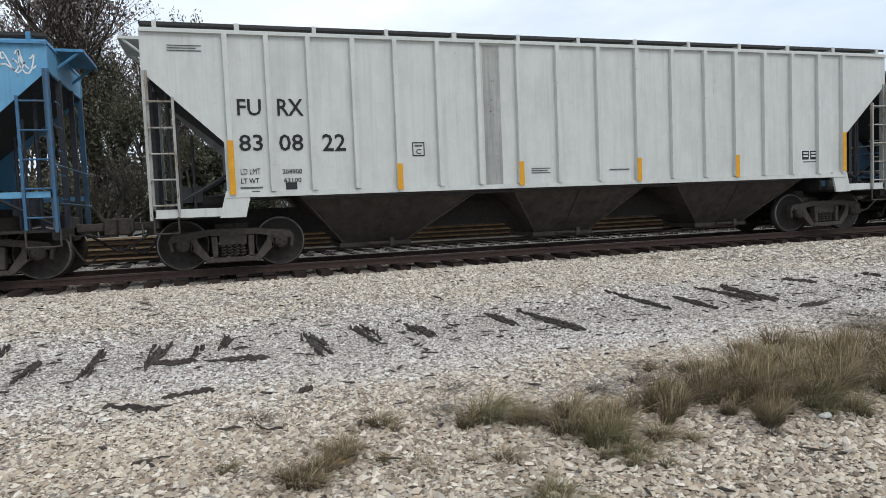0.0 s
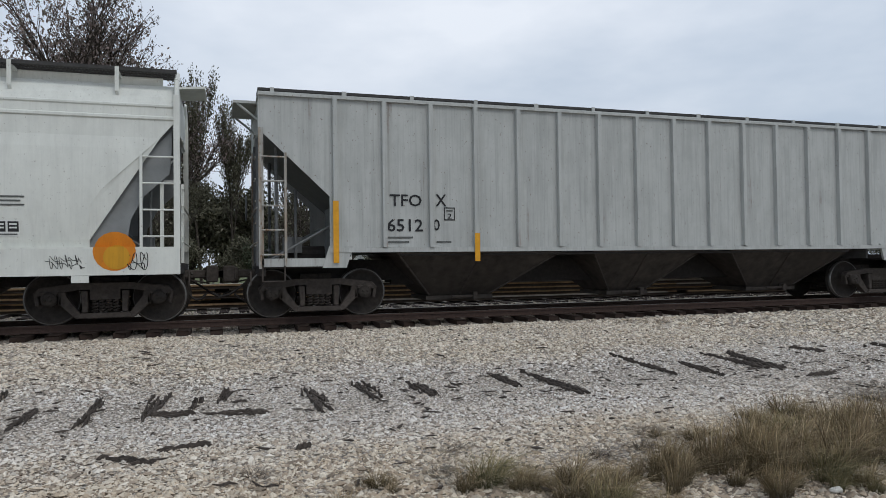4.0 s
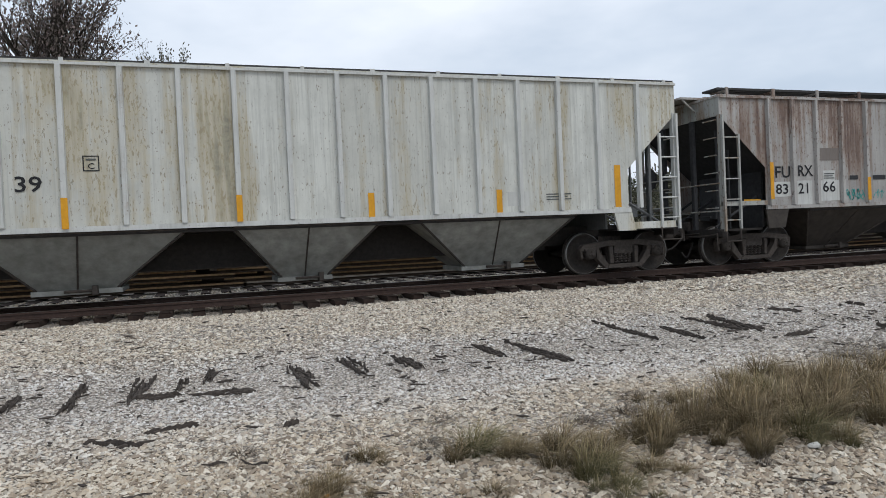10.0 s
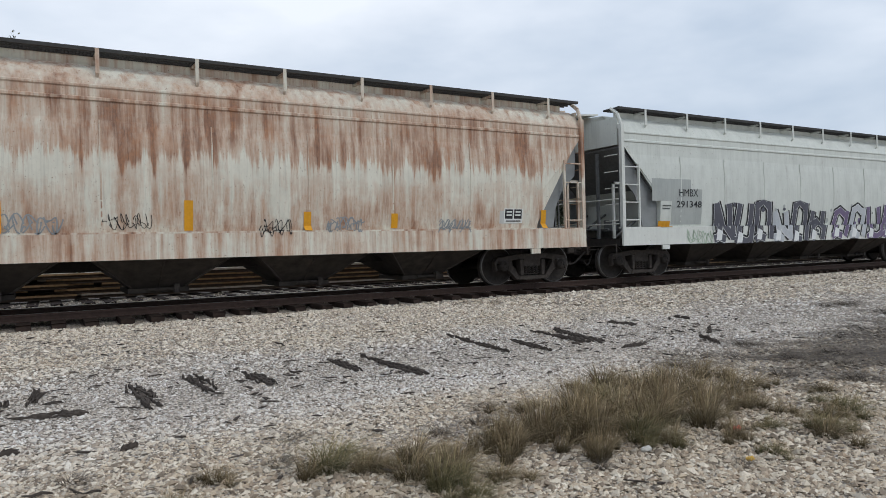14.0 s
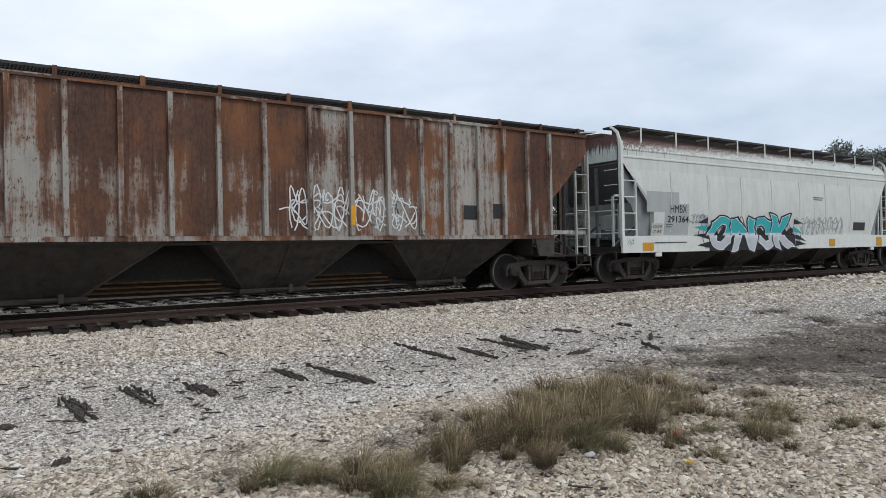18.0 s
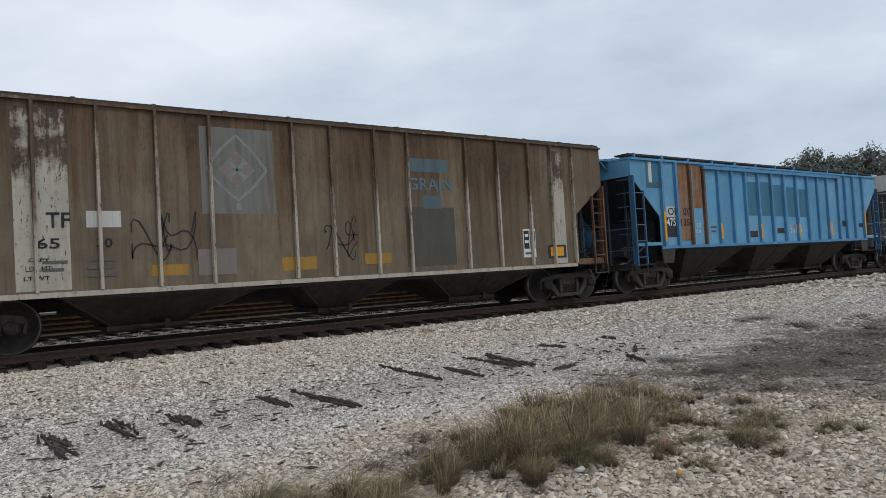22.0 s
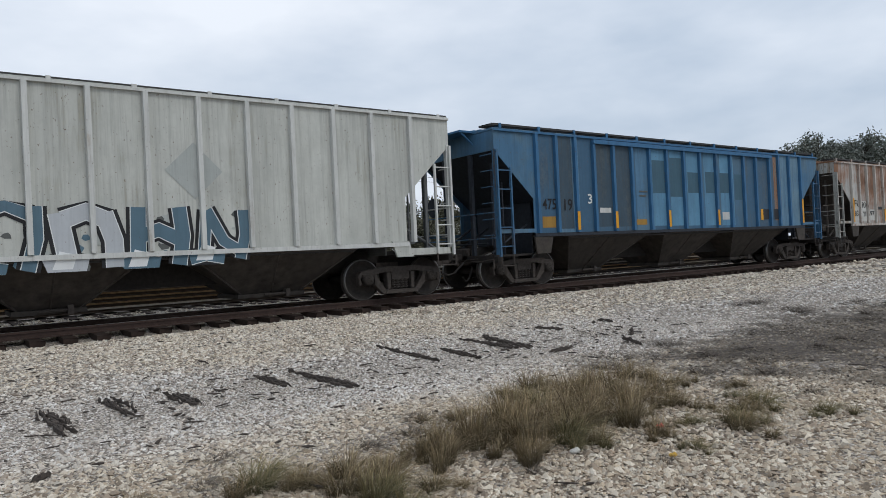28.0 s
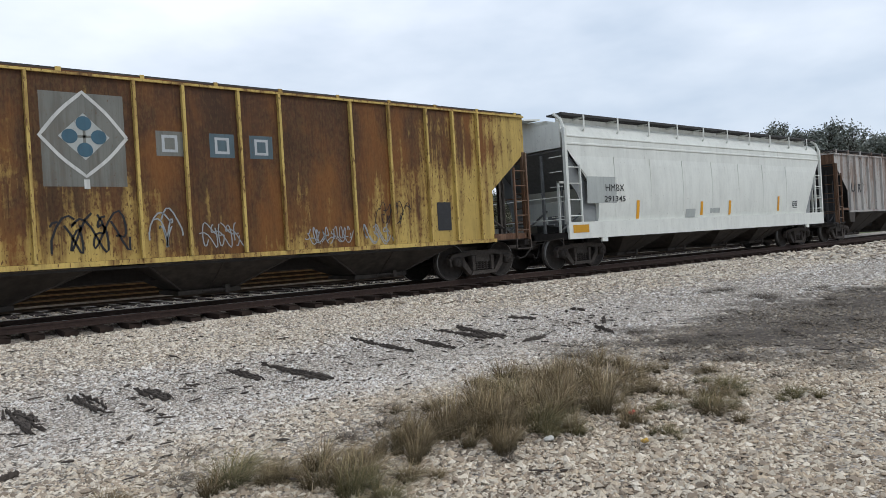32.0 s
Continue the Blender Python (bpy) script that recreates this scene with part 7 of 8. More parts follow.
def ties():
    rnd = random.Random(4)
    meshes = []
    for k in range(4):
        bm = boxes((-0.115, 0.115, -1.30, 1.30, -0.18, 0.0))
        bmesh.ops.bevel(bm, geom=bm.edges[:], offset=0.015, segments=1, affect="EDGES")
        for v in bm.verts:
            v.co += Vector((rnd.uniform(-0.015, 0.015), rnd.uniform(-0.06, 0.06), rnd.uniform(-0.008, 0.004)))
        meshes.append(mesh_of("tie", bm))
    ob = tagged(new("track_ties"), "dark creosoted wooden ties under the rails", "railway ties", "", "structure")
    for k in range(120):
        part("tie", meshes[rnd.randrange(4)], M_TIE, ob, m=Matrix.Translation((-18 + 0.515 * k + rnd.uniform(-0.04, 0.04), 18.0 + rnd.uniform(-0.08, 0.08), 0.475)) @ Matrix.Rotation(rnd.uniform(-0.03, 0.03), 4, "Z"))
    for k in range(190):
        part("tie", meshes[rnd.randrange(4)], M_TIE, ob, m=Matrix.Translation((-30 + 0.515 * k + rnd.uniform(-0.03, 0.03), TRACK_Y + rnd.uniform(-0.08, 0.08), RAIL_Z - 0.135)) @ Matrix.Rotation(rnd.uniform(-0.02, 0.02), 4, "Z"))


# ---- ground ----
def height(x, y):
    """The ground's height: level near the viewer, rising to the ballast under the track."""
    t = max(0.0, min(1.0, (y - 6.0) / 6.3))
    h = 0.30 * t * t * (3 - 2 * t)
    if 13.9 < y < 14.95:
        h += 0.085
    if y > 15.6:
        h += 0.145 * min(1.0, (y - 15.6) / 0.8) - 0.395 * max(0.0, min(1.0, (y - 19.6) / 1.6))
    return h + 0.015 * noise.noise((x * 0.5, y * 0.5, 0))


def ground_mat():
    m, n, l, b = mat_base("pale_gravel", 0.95)
    c = n.new("ShaderNodeTexCoord")
    v = n.new("ShaderNodeTexVoronoi")
    v.inputs["Scale"].default_value = 34.0
    l.new(c.outputs["Object"], v.inputs["Vector"])
    v2 = n.new("ShaderNodeTexVoronoi")
    v2.inputs["Scale"].default_value = 55.0
    l.new(c.outputs["Object"], v2.inputs["Vector"])
    stone = ramp(n, l, v.outputs["Color"], [(0.1, (0.17, 0.14, 0.115)), (0.5, (0.41, 0.36, 0.305)), (0.9, (0.65, 0.59, 0.52))])
    gap = ramp(n, l, v.outputs["Distance"], [(0.35, 1.0), (0.8, 0.32)])
    col = mix(n, l, 1.0, stone, gap, "MULTIPLY")
    big = tex_noise(n, l, 0.55, 5, 0.6)
    mid = tex_noise(n, l, 3.0, 5, 0.7)
    col = mix(n, l, maths(n, l, "MULTIPLY", ramp(n, l, mid, [(0.5, 0.0), (0.75, 1.0)]), 0.45), col, (0.13, 0.11, 0.09))
    far = n.new("ShaderNodeSeparateXYZ")
    l.new(c.outputs["Object"], far.inputs[0])
    turf = ramp(n, l, maths(n, l, "ADD", maths(n, l, "MULTIPLY", maths(n, l, "SUBTRACT", far.outputs["Y"], 20.2), 0.5), maths(n, l, "SUBTRACT", big, 0.5)), [(0.0, 0.0), (0.3, 1.0)])
    blades = mix(n, l, ramp(n, l, tex_noise(n, l, 9.0, 5, 0.7), [(0.35, 0.0), (0.65, 1.0)]), (0.045, 0.062, 0.022), (0.13, 0.14, 0.06))
    col = mix(n, l, turf, col, blades)
    soil = dark_soil(n, l)
    col = mix(n, l, soil, col, mix(n, l, ramp(n, l, tex_noise(n, l, 14.0, 5, 0.75), [(0.38, 0.0), (0.66, 1.0)]), (0.035, 0.028, 0.023), (0.17, 0.14, 0.115)))
    l.new(col, b.inputs["Base Color"])
    bumped(n, l, b, v.outputs["Distance"], 0.6, -0.03)
    return m


SOIL = (12.8, 4.5, 6.6, 2.3)


def dark_soil(n, l):
    """Where dark earth and dead weeds cover the gravel: a patch on the open ground along the old siding."""
    c = n.new("ShaderNodeTexCoord")
    s = n.new("ShaderNodeSeparateXYZ")
    l.new(c.outputs["Object"], s.inputs[0])
    w = tex_noise(n, l, 1.1, 5, 0.65)
    dx = maths(n, l, "DIVIDE", maths(n, l, "SUBTRACT", s.outputs["X"], SOIL[0]), SOIL[2])
    dy = maths(n, l, "DIVIDE", maths(n, l, "SUBTRACT", s.outputs["Y"], SOIL[1]), SOIL[3])
    r = maths(n, l, "SQRT", maths(n, l, "ADD", maths(n, l, "MULTIPLY", dx, dx), maths(n, l, "MULTIPLY", dy, dy)), 0)
    v = maths(n, l, "ADD", maths(n, l, "SUBTRACT", 1.0, r), maths(n, l, "MULTIPLY", maths(n, l, "SUBTRACT", w, 0.5), 2.2))
    return ramp(n, l, v, [(0.0, 0.0), (0.3, 0.95)])


M_GRAVEL = ground_mat()


def ground():
    bm = bmesh.new()
    xs = [-3000, -600, -150, -60] + [-40 + 0.8 * k for k in range(138)] + [90, 200, 700, 3000]
    ys = [-3000, -500, -100, -30, -8] + [-2 + 0.4 * k for k in range(64)] + [26, 32, 45, 80, 160, 500, 3000]
    grid = [[bm.verts.new((x, y, height(x, y) if -40 < x < 75 and -2 < y < 30 else (0.05 if y > 20 else 0.0))) for x in xs] for y in ys]
    for a, b in zip(grid, grid[1:]):
        for k in range(len(xs) - 1):
            bm.faces.new((a[k], a[k + 1], b[k + 1], b[k]))
    me = mesh_of("ground", bm, True)
    ob = tagged(new("ground", me), "pale crushed limestone ballast and gravel ground", "ground", "", "structure")
    ob.material_slots[0].link = "OBJECT"
    ob.material_slots[0].material = M_GRAVEL


track()
ties()
ground()


# ---- gravel, old ties and grass ----
def stone_mat():
    m, n, l, b = mat_base("limestone_pieces", 0.92)
    g = n.new("ShaderNodeNewGeometry")
    low = ramp(n, l, g.outputs["Random Per Island"], [(0.0, (0.14, 0.112, 0.088)), (0.14, (0.29, 0.235, 0.185)), (0.30, (0.42, 0.335, 0.255)), (0.46, (0.44, 0.405, 0.355)), (0.60, (0.58, 0.475, 0.36)), (0.76, (0.60, 0.545, 0.465)), (0.90, (0.74, 0.665, 0.56)), (1.0, (0.84, 0.785, 0.70))])
    pale = ramp(n, l, g.outputs["Random Per Island"], [(0.0, (0.20, 0.165, 0.135)), (0.12, (0.38, 0.32, 0.265)), (0.28, (0.55, 0.47, 0.385)), (0.44, (0.56, 0.53, 0.485)), (0.60, (0.70, 0.605, 0.49)), (0.78, (0.74, 0.685, 0.61)), (1.0, (0.90, 0.85, 0.775))])
    # the crushed stone of the old siding is paler than the dusty yard
    c = n.new("ShaderNodeTexCoord")
    q = n.new("ShaderNodeSeparateXYZ")
    l.new(c.outputs["Object"], q.inputs[0])
    sw = maths(n, l, "ADD", q.outputs["Y"], maths(n, l, "MULTIPLY", tex_noise(n, l, 0.7, 3, 0.6), 2.0))
    mr = n.new("ShaderNodeMapRange")
    mr.inputs["From Min"].default_value, mr.inputs["From Max"].default_value = 5.4, 7.6
    l.new(sw, mr.inputs["Value"])
    col = mix(n, l, mr.outputs[0], low, pale)
    f = tex_noise(n, l, 60.0, 4, 0.7)
    col = mix(n, l, maths(n, l, "MULTIPLY", ramp(n, l, f, [(0.35, 0.0), (0.75, 1.0)]), 0.35), col, (0.28, 0.25, 0.21))
    w = tex_noise(n, l, 0.8, 4, 0.6)
    col = mix(n, l, maths(n, l, "MULTIPLY", ramp(n, l, w, [(0.45, 0.0), (0.7, 1.0)]), 0.30), col, (0.50, 0.42, 0.32))
    # blue-grey fresh stone along the old siding, yellow dust on either side of it
    band = ramp(n, l, maths(n, l, "DIVIDE", sw, 14.0), [(0.46, 0.0), (0.54, 1.0), (0.68, 1.0), (0.76, 0.0)])
    col = mix(n, l, 1.0, col, mix(n, l, band, (1.0, 0.97, 0.92), (0.985, 1.0, 1.045)), "MULTIPLY")
    col = mix(n, l, maths(n, l, "MULTIPLY", dark_soil(n, l), 0.72), col, (0.10, 0.085, 0.07))
    l.new(col, b.inputs["Base Color"])
    bumped(n, l, b, f, 0.4, 0.006)
    return m


ICO_T = (1 + 5 ** 0.5) / 2
ICO_V = np.array([(-1, ICO_T, 0), (1, ICO_T, 0), (-1, -ICO_T, 0), (1, -ICO_T, 0), (0, -1, ICO_T), (0, 1, ICO_T), (0, -1, -ICO_T), (0, 1, -ICO_T), (ICO_T, 0, -1), (ICO_T, 0, 1), (-ICO_T, 0, -1), (-ICO_T, 0, 1)]) / (1 + ICO_T ** 2) ** 0.5
ICO_F = np.array([(0, 11, 5), (0, 5, 1), (0, 1, 7), (0, 7, 10), (0, 10, 11), (1, 5, 9), (5, 11, 4), (11, 10, 2), (10, 7, 6), (7, 1, 8), (3, 9, 4), (3, 4, 2), (3, 2, 6), (3, 6, 8), (3, 8, 9), (4, 9, 5), (2, 4, 11), (6, 2, 10), (8, 6, 7), (9, 8, 1)])


def soft_height(x, y):
    t = np.clip((y - 6.0) / 6.3, 0, 1)
    return 0.30 * t * t * (3 - 2 * t)


def bulk_mesh(name, verts, faces, mat):
    """A joined mesh of triangles from arrays."""
    me = bpy.data.meshes.new(name)
    me.vertices.add(len(verts))
    me.vertices.foreach_set("co", verts.astype(np.float32).ravel())
    me.loops.add(faces.size)
    me.loops.foreach_set("vertex_index", faces.astype(np.int32).ravel())
    me.polygons.add(len(faces))
    me.polygons.foreach_set("loop_start", np.arange(0, faces.size, 3, dtype=np.int32))
    me.update(calc_edges=True)
    me.materials.append(mat)
    return me


OCT_V = np.array([(1, 0, 0), (-1, 0, 0), (0, 1, 0), (0, -1, 0), (0, 0, 1), (0, 0, -1)], float)
OCT_F = np.array([(0, 2, 4), (2, 1, 4), (1, 3, 4), (3, 0, 4), (2, 0, 5), (1, 2, 5), (3, 1, 5), (0, 3, 5)])


def gravel():
    rng = np.random.default_rng(5)
    M_STONE = stone_mat()
    pos, size, fine = [], [], []
    # rings round the standing place: inner radius, outer radius, pieces a square metre, sizes
    for r0, r1, dens, s0, s1 in ((2.6, 5.4, 2700, 0.0085, 0.022), (5.4, 8.5, 1850, 0.009, 0.0215), (8.5, 14.0, 880, 0.012, 0.025), (14.0, 26.0, 190, 0.020, 0.038), (26.0, 46.0, 22, 0.045, 0.085)):
        n = int(dens * math.pi * (r1 * r1 - r0 * r0) * 0.28)
        r = np.sqrt(rng.uniform(r0 * r0, r1 * r1, n))
        a = rng.uniform(radians(-22), radians(77), n)
        x, y = r * np.sin(a), r * np.cos(a)
        k = (y < 12.88) & (y > 0.7)
        e = 1 - np.hypot((x - SOIL[0]) / SOIL[2], (y - SOIL[1]) / SOIL[3]) + 0.35 * np.sin(x * 2.3 + y) * np.sin(y * 3.1)
        k &= rng.uniform(0, 1, n) > np.clip(e * 2.2, 0, 0.70)
        # finer crushed stone where the old siding lay, coarser by the viewer's side
        siding = np.exp(-((y - 7.6) / 0.9) ** 2)
        coarse = np.clip((x - 1.5) / 3, 0, 1) * np.clip((4.6 - y) / 1.2, 0, 1)
        pos.append(np.c_[x, y][k])
        size.append((rng.uniform(s0, s1, n) * rng.choice([0.6, 0.75, 0.9, 1.25], n) * (1 - 0.35 * siding + 0.05 * coarse))[k])
    # thinner cover all round the standing place
    n = 80000
    r, a = np.sqrt(rng.uniform(0.2, 64, n)), rng.uniform(0, 2 * math.pi, n)
    x, y = r * np.sin(a), r * np.cos(a)
    k = ~((r > 2.6) & (a < radians(77)) | (r > 2.6) & (a > radians(338)))
    pos.append(np.c_[x, y][k])
    size.append(rng.uniform(0.014, 0.03, n)[k])
    # ballast between and beside the rails
    n = 6500
    x, y = rng.uniform(-8, 45, n), rng.uniform(13.8, 14.98, n)
    pos.append(np.c_[x, y])
    size.append(rng.uniform(0.025, 0.045, n))
    n = 7000
    x, y = rng.uniform(-12, 40, n), rng.uniform(16.2, 17.7, n)
    pos.append(np.c_[x, y])
    size.append(rng.uniform(0.02, 0.034, n))
    pos, size = np.concatenate(pos), np.concatenate(size)
    n = len(pos)
    v = OCT_V[None] * (1 + rng.uniform(-0.25, 0.45, (n, 6, 1))) + rng.uniform(-0.3, 0.3, (n, 6, 3))
    v = v * (size[:, None, None] * np.stack([rng.uniform(0.9, 1.6, n), rng.uniform(0.7, 1.2, n), rng.uniform(0.50, 0.85, n)], 1)[:, None, :])
    a = rng.uniform(0, 2 * math.pi, n)
    c, s = np.cos(a)[:, None], np.sin(a)[:, None]
    tilt = rng.uniform(-0.35, 0.35, n)[:, None]
    z = v[:, :, 2] + tilt * v[:, :, 0]
    z0 = soft_height(pos[:, 0], pos[:, 1]) + np.where(pos[:, 1] > 16, 0.14, np.where(pos[:, 1] > 13.6, 0.085, 0)) + rng.uniform(-0.25, 0.55, n) * size
    verts = np.stack([v[:, :, 0] * c - v[:, :, 1] * s + pos[:, 0, None], v[:, :, 0] * s + v[:, :, 1] * c + pos[:, 1, None], z + z0[:, None]], 2).reshape(-1, 3)
    faces = (OCT_F[None] + 6 * np.arange(n)[:, None, None]).reshape(-1, 3)
    stones = bulk_mesh("gravel", verts, faces, M_STONE)
    stones.shade_flat()
    tagged(new("gravel", stones), "loose pale crushed limestone lying on the ground", "gravel", "", "stuff")


def splinters(rnd, length, width, high, strands=0):
    """Ragged, rotten strips of wood along x, each a mesh."""
    meshes = []
    for k in range(strands or rnd.randint(7, 10)):
        bm = bmesh.new()
        y = rnd.uniform(-width / 2, width / 2)
        a = rnd.uniform(0, length * 0.75)
        b = min(length, a + rnd.uniform(0.15, 0.6) * length)
        if k < 1:
            y, a, b = rnd.uniform(-0.25, 0.25) * width, rnd.uniform(0, 0.12) * length, length * rnd.uniform(0.8, 1.0)
        n = max(3, int((b - a) / 0.05))
        w = width * rnd.uniform(0.07, 0.22) * (3.2 if strands else 1)
        bend = rnd.uniform(-0.2, 0.2) * width
        rings = []
        for i in range(n + 1):
            t = i / n
            f = (0.3 if i in (0, n) else 1.0) * rnd.uniform(0.35, 1.3)
            yy, zz = y + bend * math.sin(3 * t + k) + rnd.uniform(-0.012, 0.012), rnd.uniform(-0.022, 0.004)
            rings.append([bm.verts.new((a + (b - a) * t, yy + p * w * f / 2, zz + q * high * f)) for p, q in ((-1, -0.5), (-0.8, 0.7), (0.1, 1.0), (0.8, 0.6), (1, -0.5))])
        for r, s in zip(rings, rings[1:]):
            for i in range(5):
                bm.faces.new((r[i], r[(i + 1) % 5], s[(i + 1) % 5], s[i]))
        bm.faces.new(rings[0])
        bm.faces.new(rings[-1][::-1])
        meshes.append(mesh_of("splinter", bm))
    return meshes


OLD_TIES = [
    (-1.89, 7.04, -1.78, 8.02, 0.16), (-1.29, 7.05, -1.22, 8.35, 0.15), (-0.72, 7.09, -0.62, 8.33, 0.24), (-0.29, 7.51, -0.25, 7.98, 0.14),
    (-0.05, 7.68, 0.10, 8.42, 0.16), (-0.76, 7.42, -0.2, 7.33, 0.15), (-0.2, 7.33, 0.44, 7.2, 0.2), (-0.96, 6.06, -0.5, 5.74, 0.07),
    (-0.53, 6.09, -0.1, 6.22, 0.07), (0.84, 8.1, 1.04, 7.03, 0.30), (1.51, 8.36, 1.63, 7.36, 0.22), (2.05, 8.23, 2.23, 7.33, 0.20),
    (3.22, 8.26, 3.36, 7.45, 0.18), (3.63, 8.4, 3.89, 6.95, 0.20), (5.4, 9.05, 5.46, 7.53, 0.16), (6.02, 8.3, 6.05, 7.21, 0.18),
    (6.74, 8.75, 6.89, 7.52, 0.22), (7.14, 8.75, 7.09, 7.39, 0.2), (6.94, 6.96, 7.63, 7.06, 0.12), (8.39, 8.73, 8.67, 8.31, 0.2),
    (0.55, 5.76, 0.7, 5.86, 0.05), (-2.24, 8.36, -2.34, 8.88, 0.16), (8.81, 7.21, 8.36, 6.41, 0.14), (10.0, 8.67, 9.98, 8.3, 0.14), (9.6, 7.6, 9.1, 7.2, 0.12)]
OLD_STICKS = [(0.17, 4.97, 0.38, 4.78, 0.04), (-0.08, 5.0, 0.12, 5.0, 0.05), (-0.72, 5.75, -0.38, 5.9, 0.05), (2.59, 7.94, 2.72, 7.75, 0.06), (-0.6, 4.55, -0.35, 4.6, 0.035), (9.8, 2.7, 9.3, 3.0, 0.07), (4.65, 7.3, 4.75, 7.15, 0.06), (5.0, 6.2, 5.2, 6.28, 0.05), (3.2, 6.3, 3.35, 6.2, 0.05)]


def old_ties():
    rnd = random.Random(11)
    for rows, name, lab, cat in ((OLD_TIES, "old_tie", "rotten blackened remains of a wooden tie in gravel", "rotten tie"), (OLD_STICKS, "stick", "dark weathered stick lying on pale gravel", "stick")):
        for x0, y0, x1, y1, w in rows:
            d = math.hypot(x1 - x0, y1 - y0)
            group = "remains of the old siding" if cat != "stick" else "sticks on the gravel"
            if cat == "stick":
                me = splinters(rnd, d, w * 0.72, 0.018, 1)[0]
                me.materials.clear()
                me.materials.append(M_ROT)
                ob = tagged(new(name, me), lab, cat, group)
            else:
                ob = tagged(new(name), lab, cat, group)
                for me in splinters(rnd, d, w * 0.72, 0.028):
                    part("splinter", me, M_ROT, ob)
            ob.matrix_basis = Matrix.Translation((x0, y0, height(x0, y0) + 0.028)) @ Matrix.Rotation(math.atan2(y1 - y0, x1 - x0), 4, "Z") @ Matrix.Rotation(-math.atan2(height(x1, y1) - height(x0, y0), d), 4, "Y")
    # crumbs and bark
    rng = np.random.default_rng(8)
    n = 520
    r = np.sqrt(rng.uniform(3.2 ** 2, 13.0 ** 2, n))
    a = rng.uniform(radians(-20), radians(74), n)
    near = rng.uniform(0, 1, n) < 0.45
    x = np.where(near, rng.uniform(-2.2, 11, n), r * np.sin(a))
    y = np.where(near, rng.normal(7.7, 0.55, n), r * np.cos(a))
    k = (y > 2.8) & (y < 12.7)
    x, y, n = x[k], y[k], int(k.sum())
    v = ICO_V[None] * (1 + rng.uniform(-0.3, 0.3, (n, 12, 1)))
    ln = rng.uniform(0.015, 0.07, n) * rng.choice([1, 1, 1.8], n)
    v = v * np.stack([ln, rng.uniform(0.006, 0.016, n), rng.uniform(0.006, 0.012, n)], 1)[:, None, :]
    a = rng.uniform(0, math.pi, n)
    c, s = np.cos(a)[:, None], np.sin(a)[:, None]
    z0 = soft_height(x, y) + 0.03
    verts = np.stack([v[:, :, 0] * c - v[:, :, 1] * s + x[:, None], v[:, :, 0] * s + v[:, :, 1] * c + y[:, None], v[:, :, 2] + z0[:, None]], 2).reshape(-1, 3)
    faces = (ICO_F[None] + 12 * np.arange(n)[:, None, None]).reshape(-1, 3)
    tagged(new("bark_crumbs", bulk_mesh("bark_crumbs", verts, faces, M_ROT)), "small dark crumbs of rotten wood on gravel", "wood crumbs", "", "stuff")


def leaf_mat(name, stops, rough=0.8, foot=None, tall=0.3):
    m, n, l, b = mat_base(name, rough)
    g = n.new("ShaderNodeNewGeometry")
    col = ramp(n, l, g.outputs["Random Per Island"], stops)
    f = tex_noise(n, l, 2.0, 3, 0.6)
    col = mix(n, l, maths(n, l, "MULTIPLY", ramp(n, l, f, [(0.4, 0.0), (0.7, 1.0)]), 0.35), col, tuple(0.55 * c for c in stops[0][1]))
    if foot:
        # olive-brown blade feet, darkened for shade inside the clump, straw towards the tip
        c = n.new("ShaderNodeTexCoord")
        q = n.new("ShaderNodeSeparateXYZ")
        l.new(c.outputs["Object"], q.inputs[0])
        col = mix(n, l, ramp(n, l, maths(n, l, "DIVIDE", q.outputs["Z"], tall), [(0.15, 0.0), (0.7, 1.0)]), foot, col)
    l.new(col, b.inputs["Base Color"])
    b.inputs["Subsurface Weight"].default_value = 0.0
    return m


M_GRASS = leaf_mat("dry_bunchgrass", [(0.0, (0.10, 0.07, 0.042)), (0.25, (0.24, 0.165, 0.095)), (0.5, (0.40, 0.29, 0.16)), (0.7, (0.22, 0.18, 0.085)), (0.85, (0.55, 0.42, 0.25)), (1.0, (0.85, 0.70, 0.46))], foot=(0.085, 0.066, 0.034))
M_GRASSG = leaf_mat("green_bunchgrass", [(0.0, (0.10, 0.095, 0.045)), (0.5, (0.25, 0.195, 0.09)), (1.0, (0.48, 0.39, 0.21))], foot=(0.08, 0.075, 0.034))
M_WEED = leaf_mat("dead_weed", [(0.0, (0.07, 0.055, 0.045)), (0.5, (0.13, 0.105, 0.085)), (1.0, (0.20, 0.17, 0.135))])


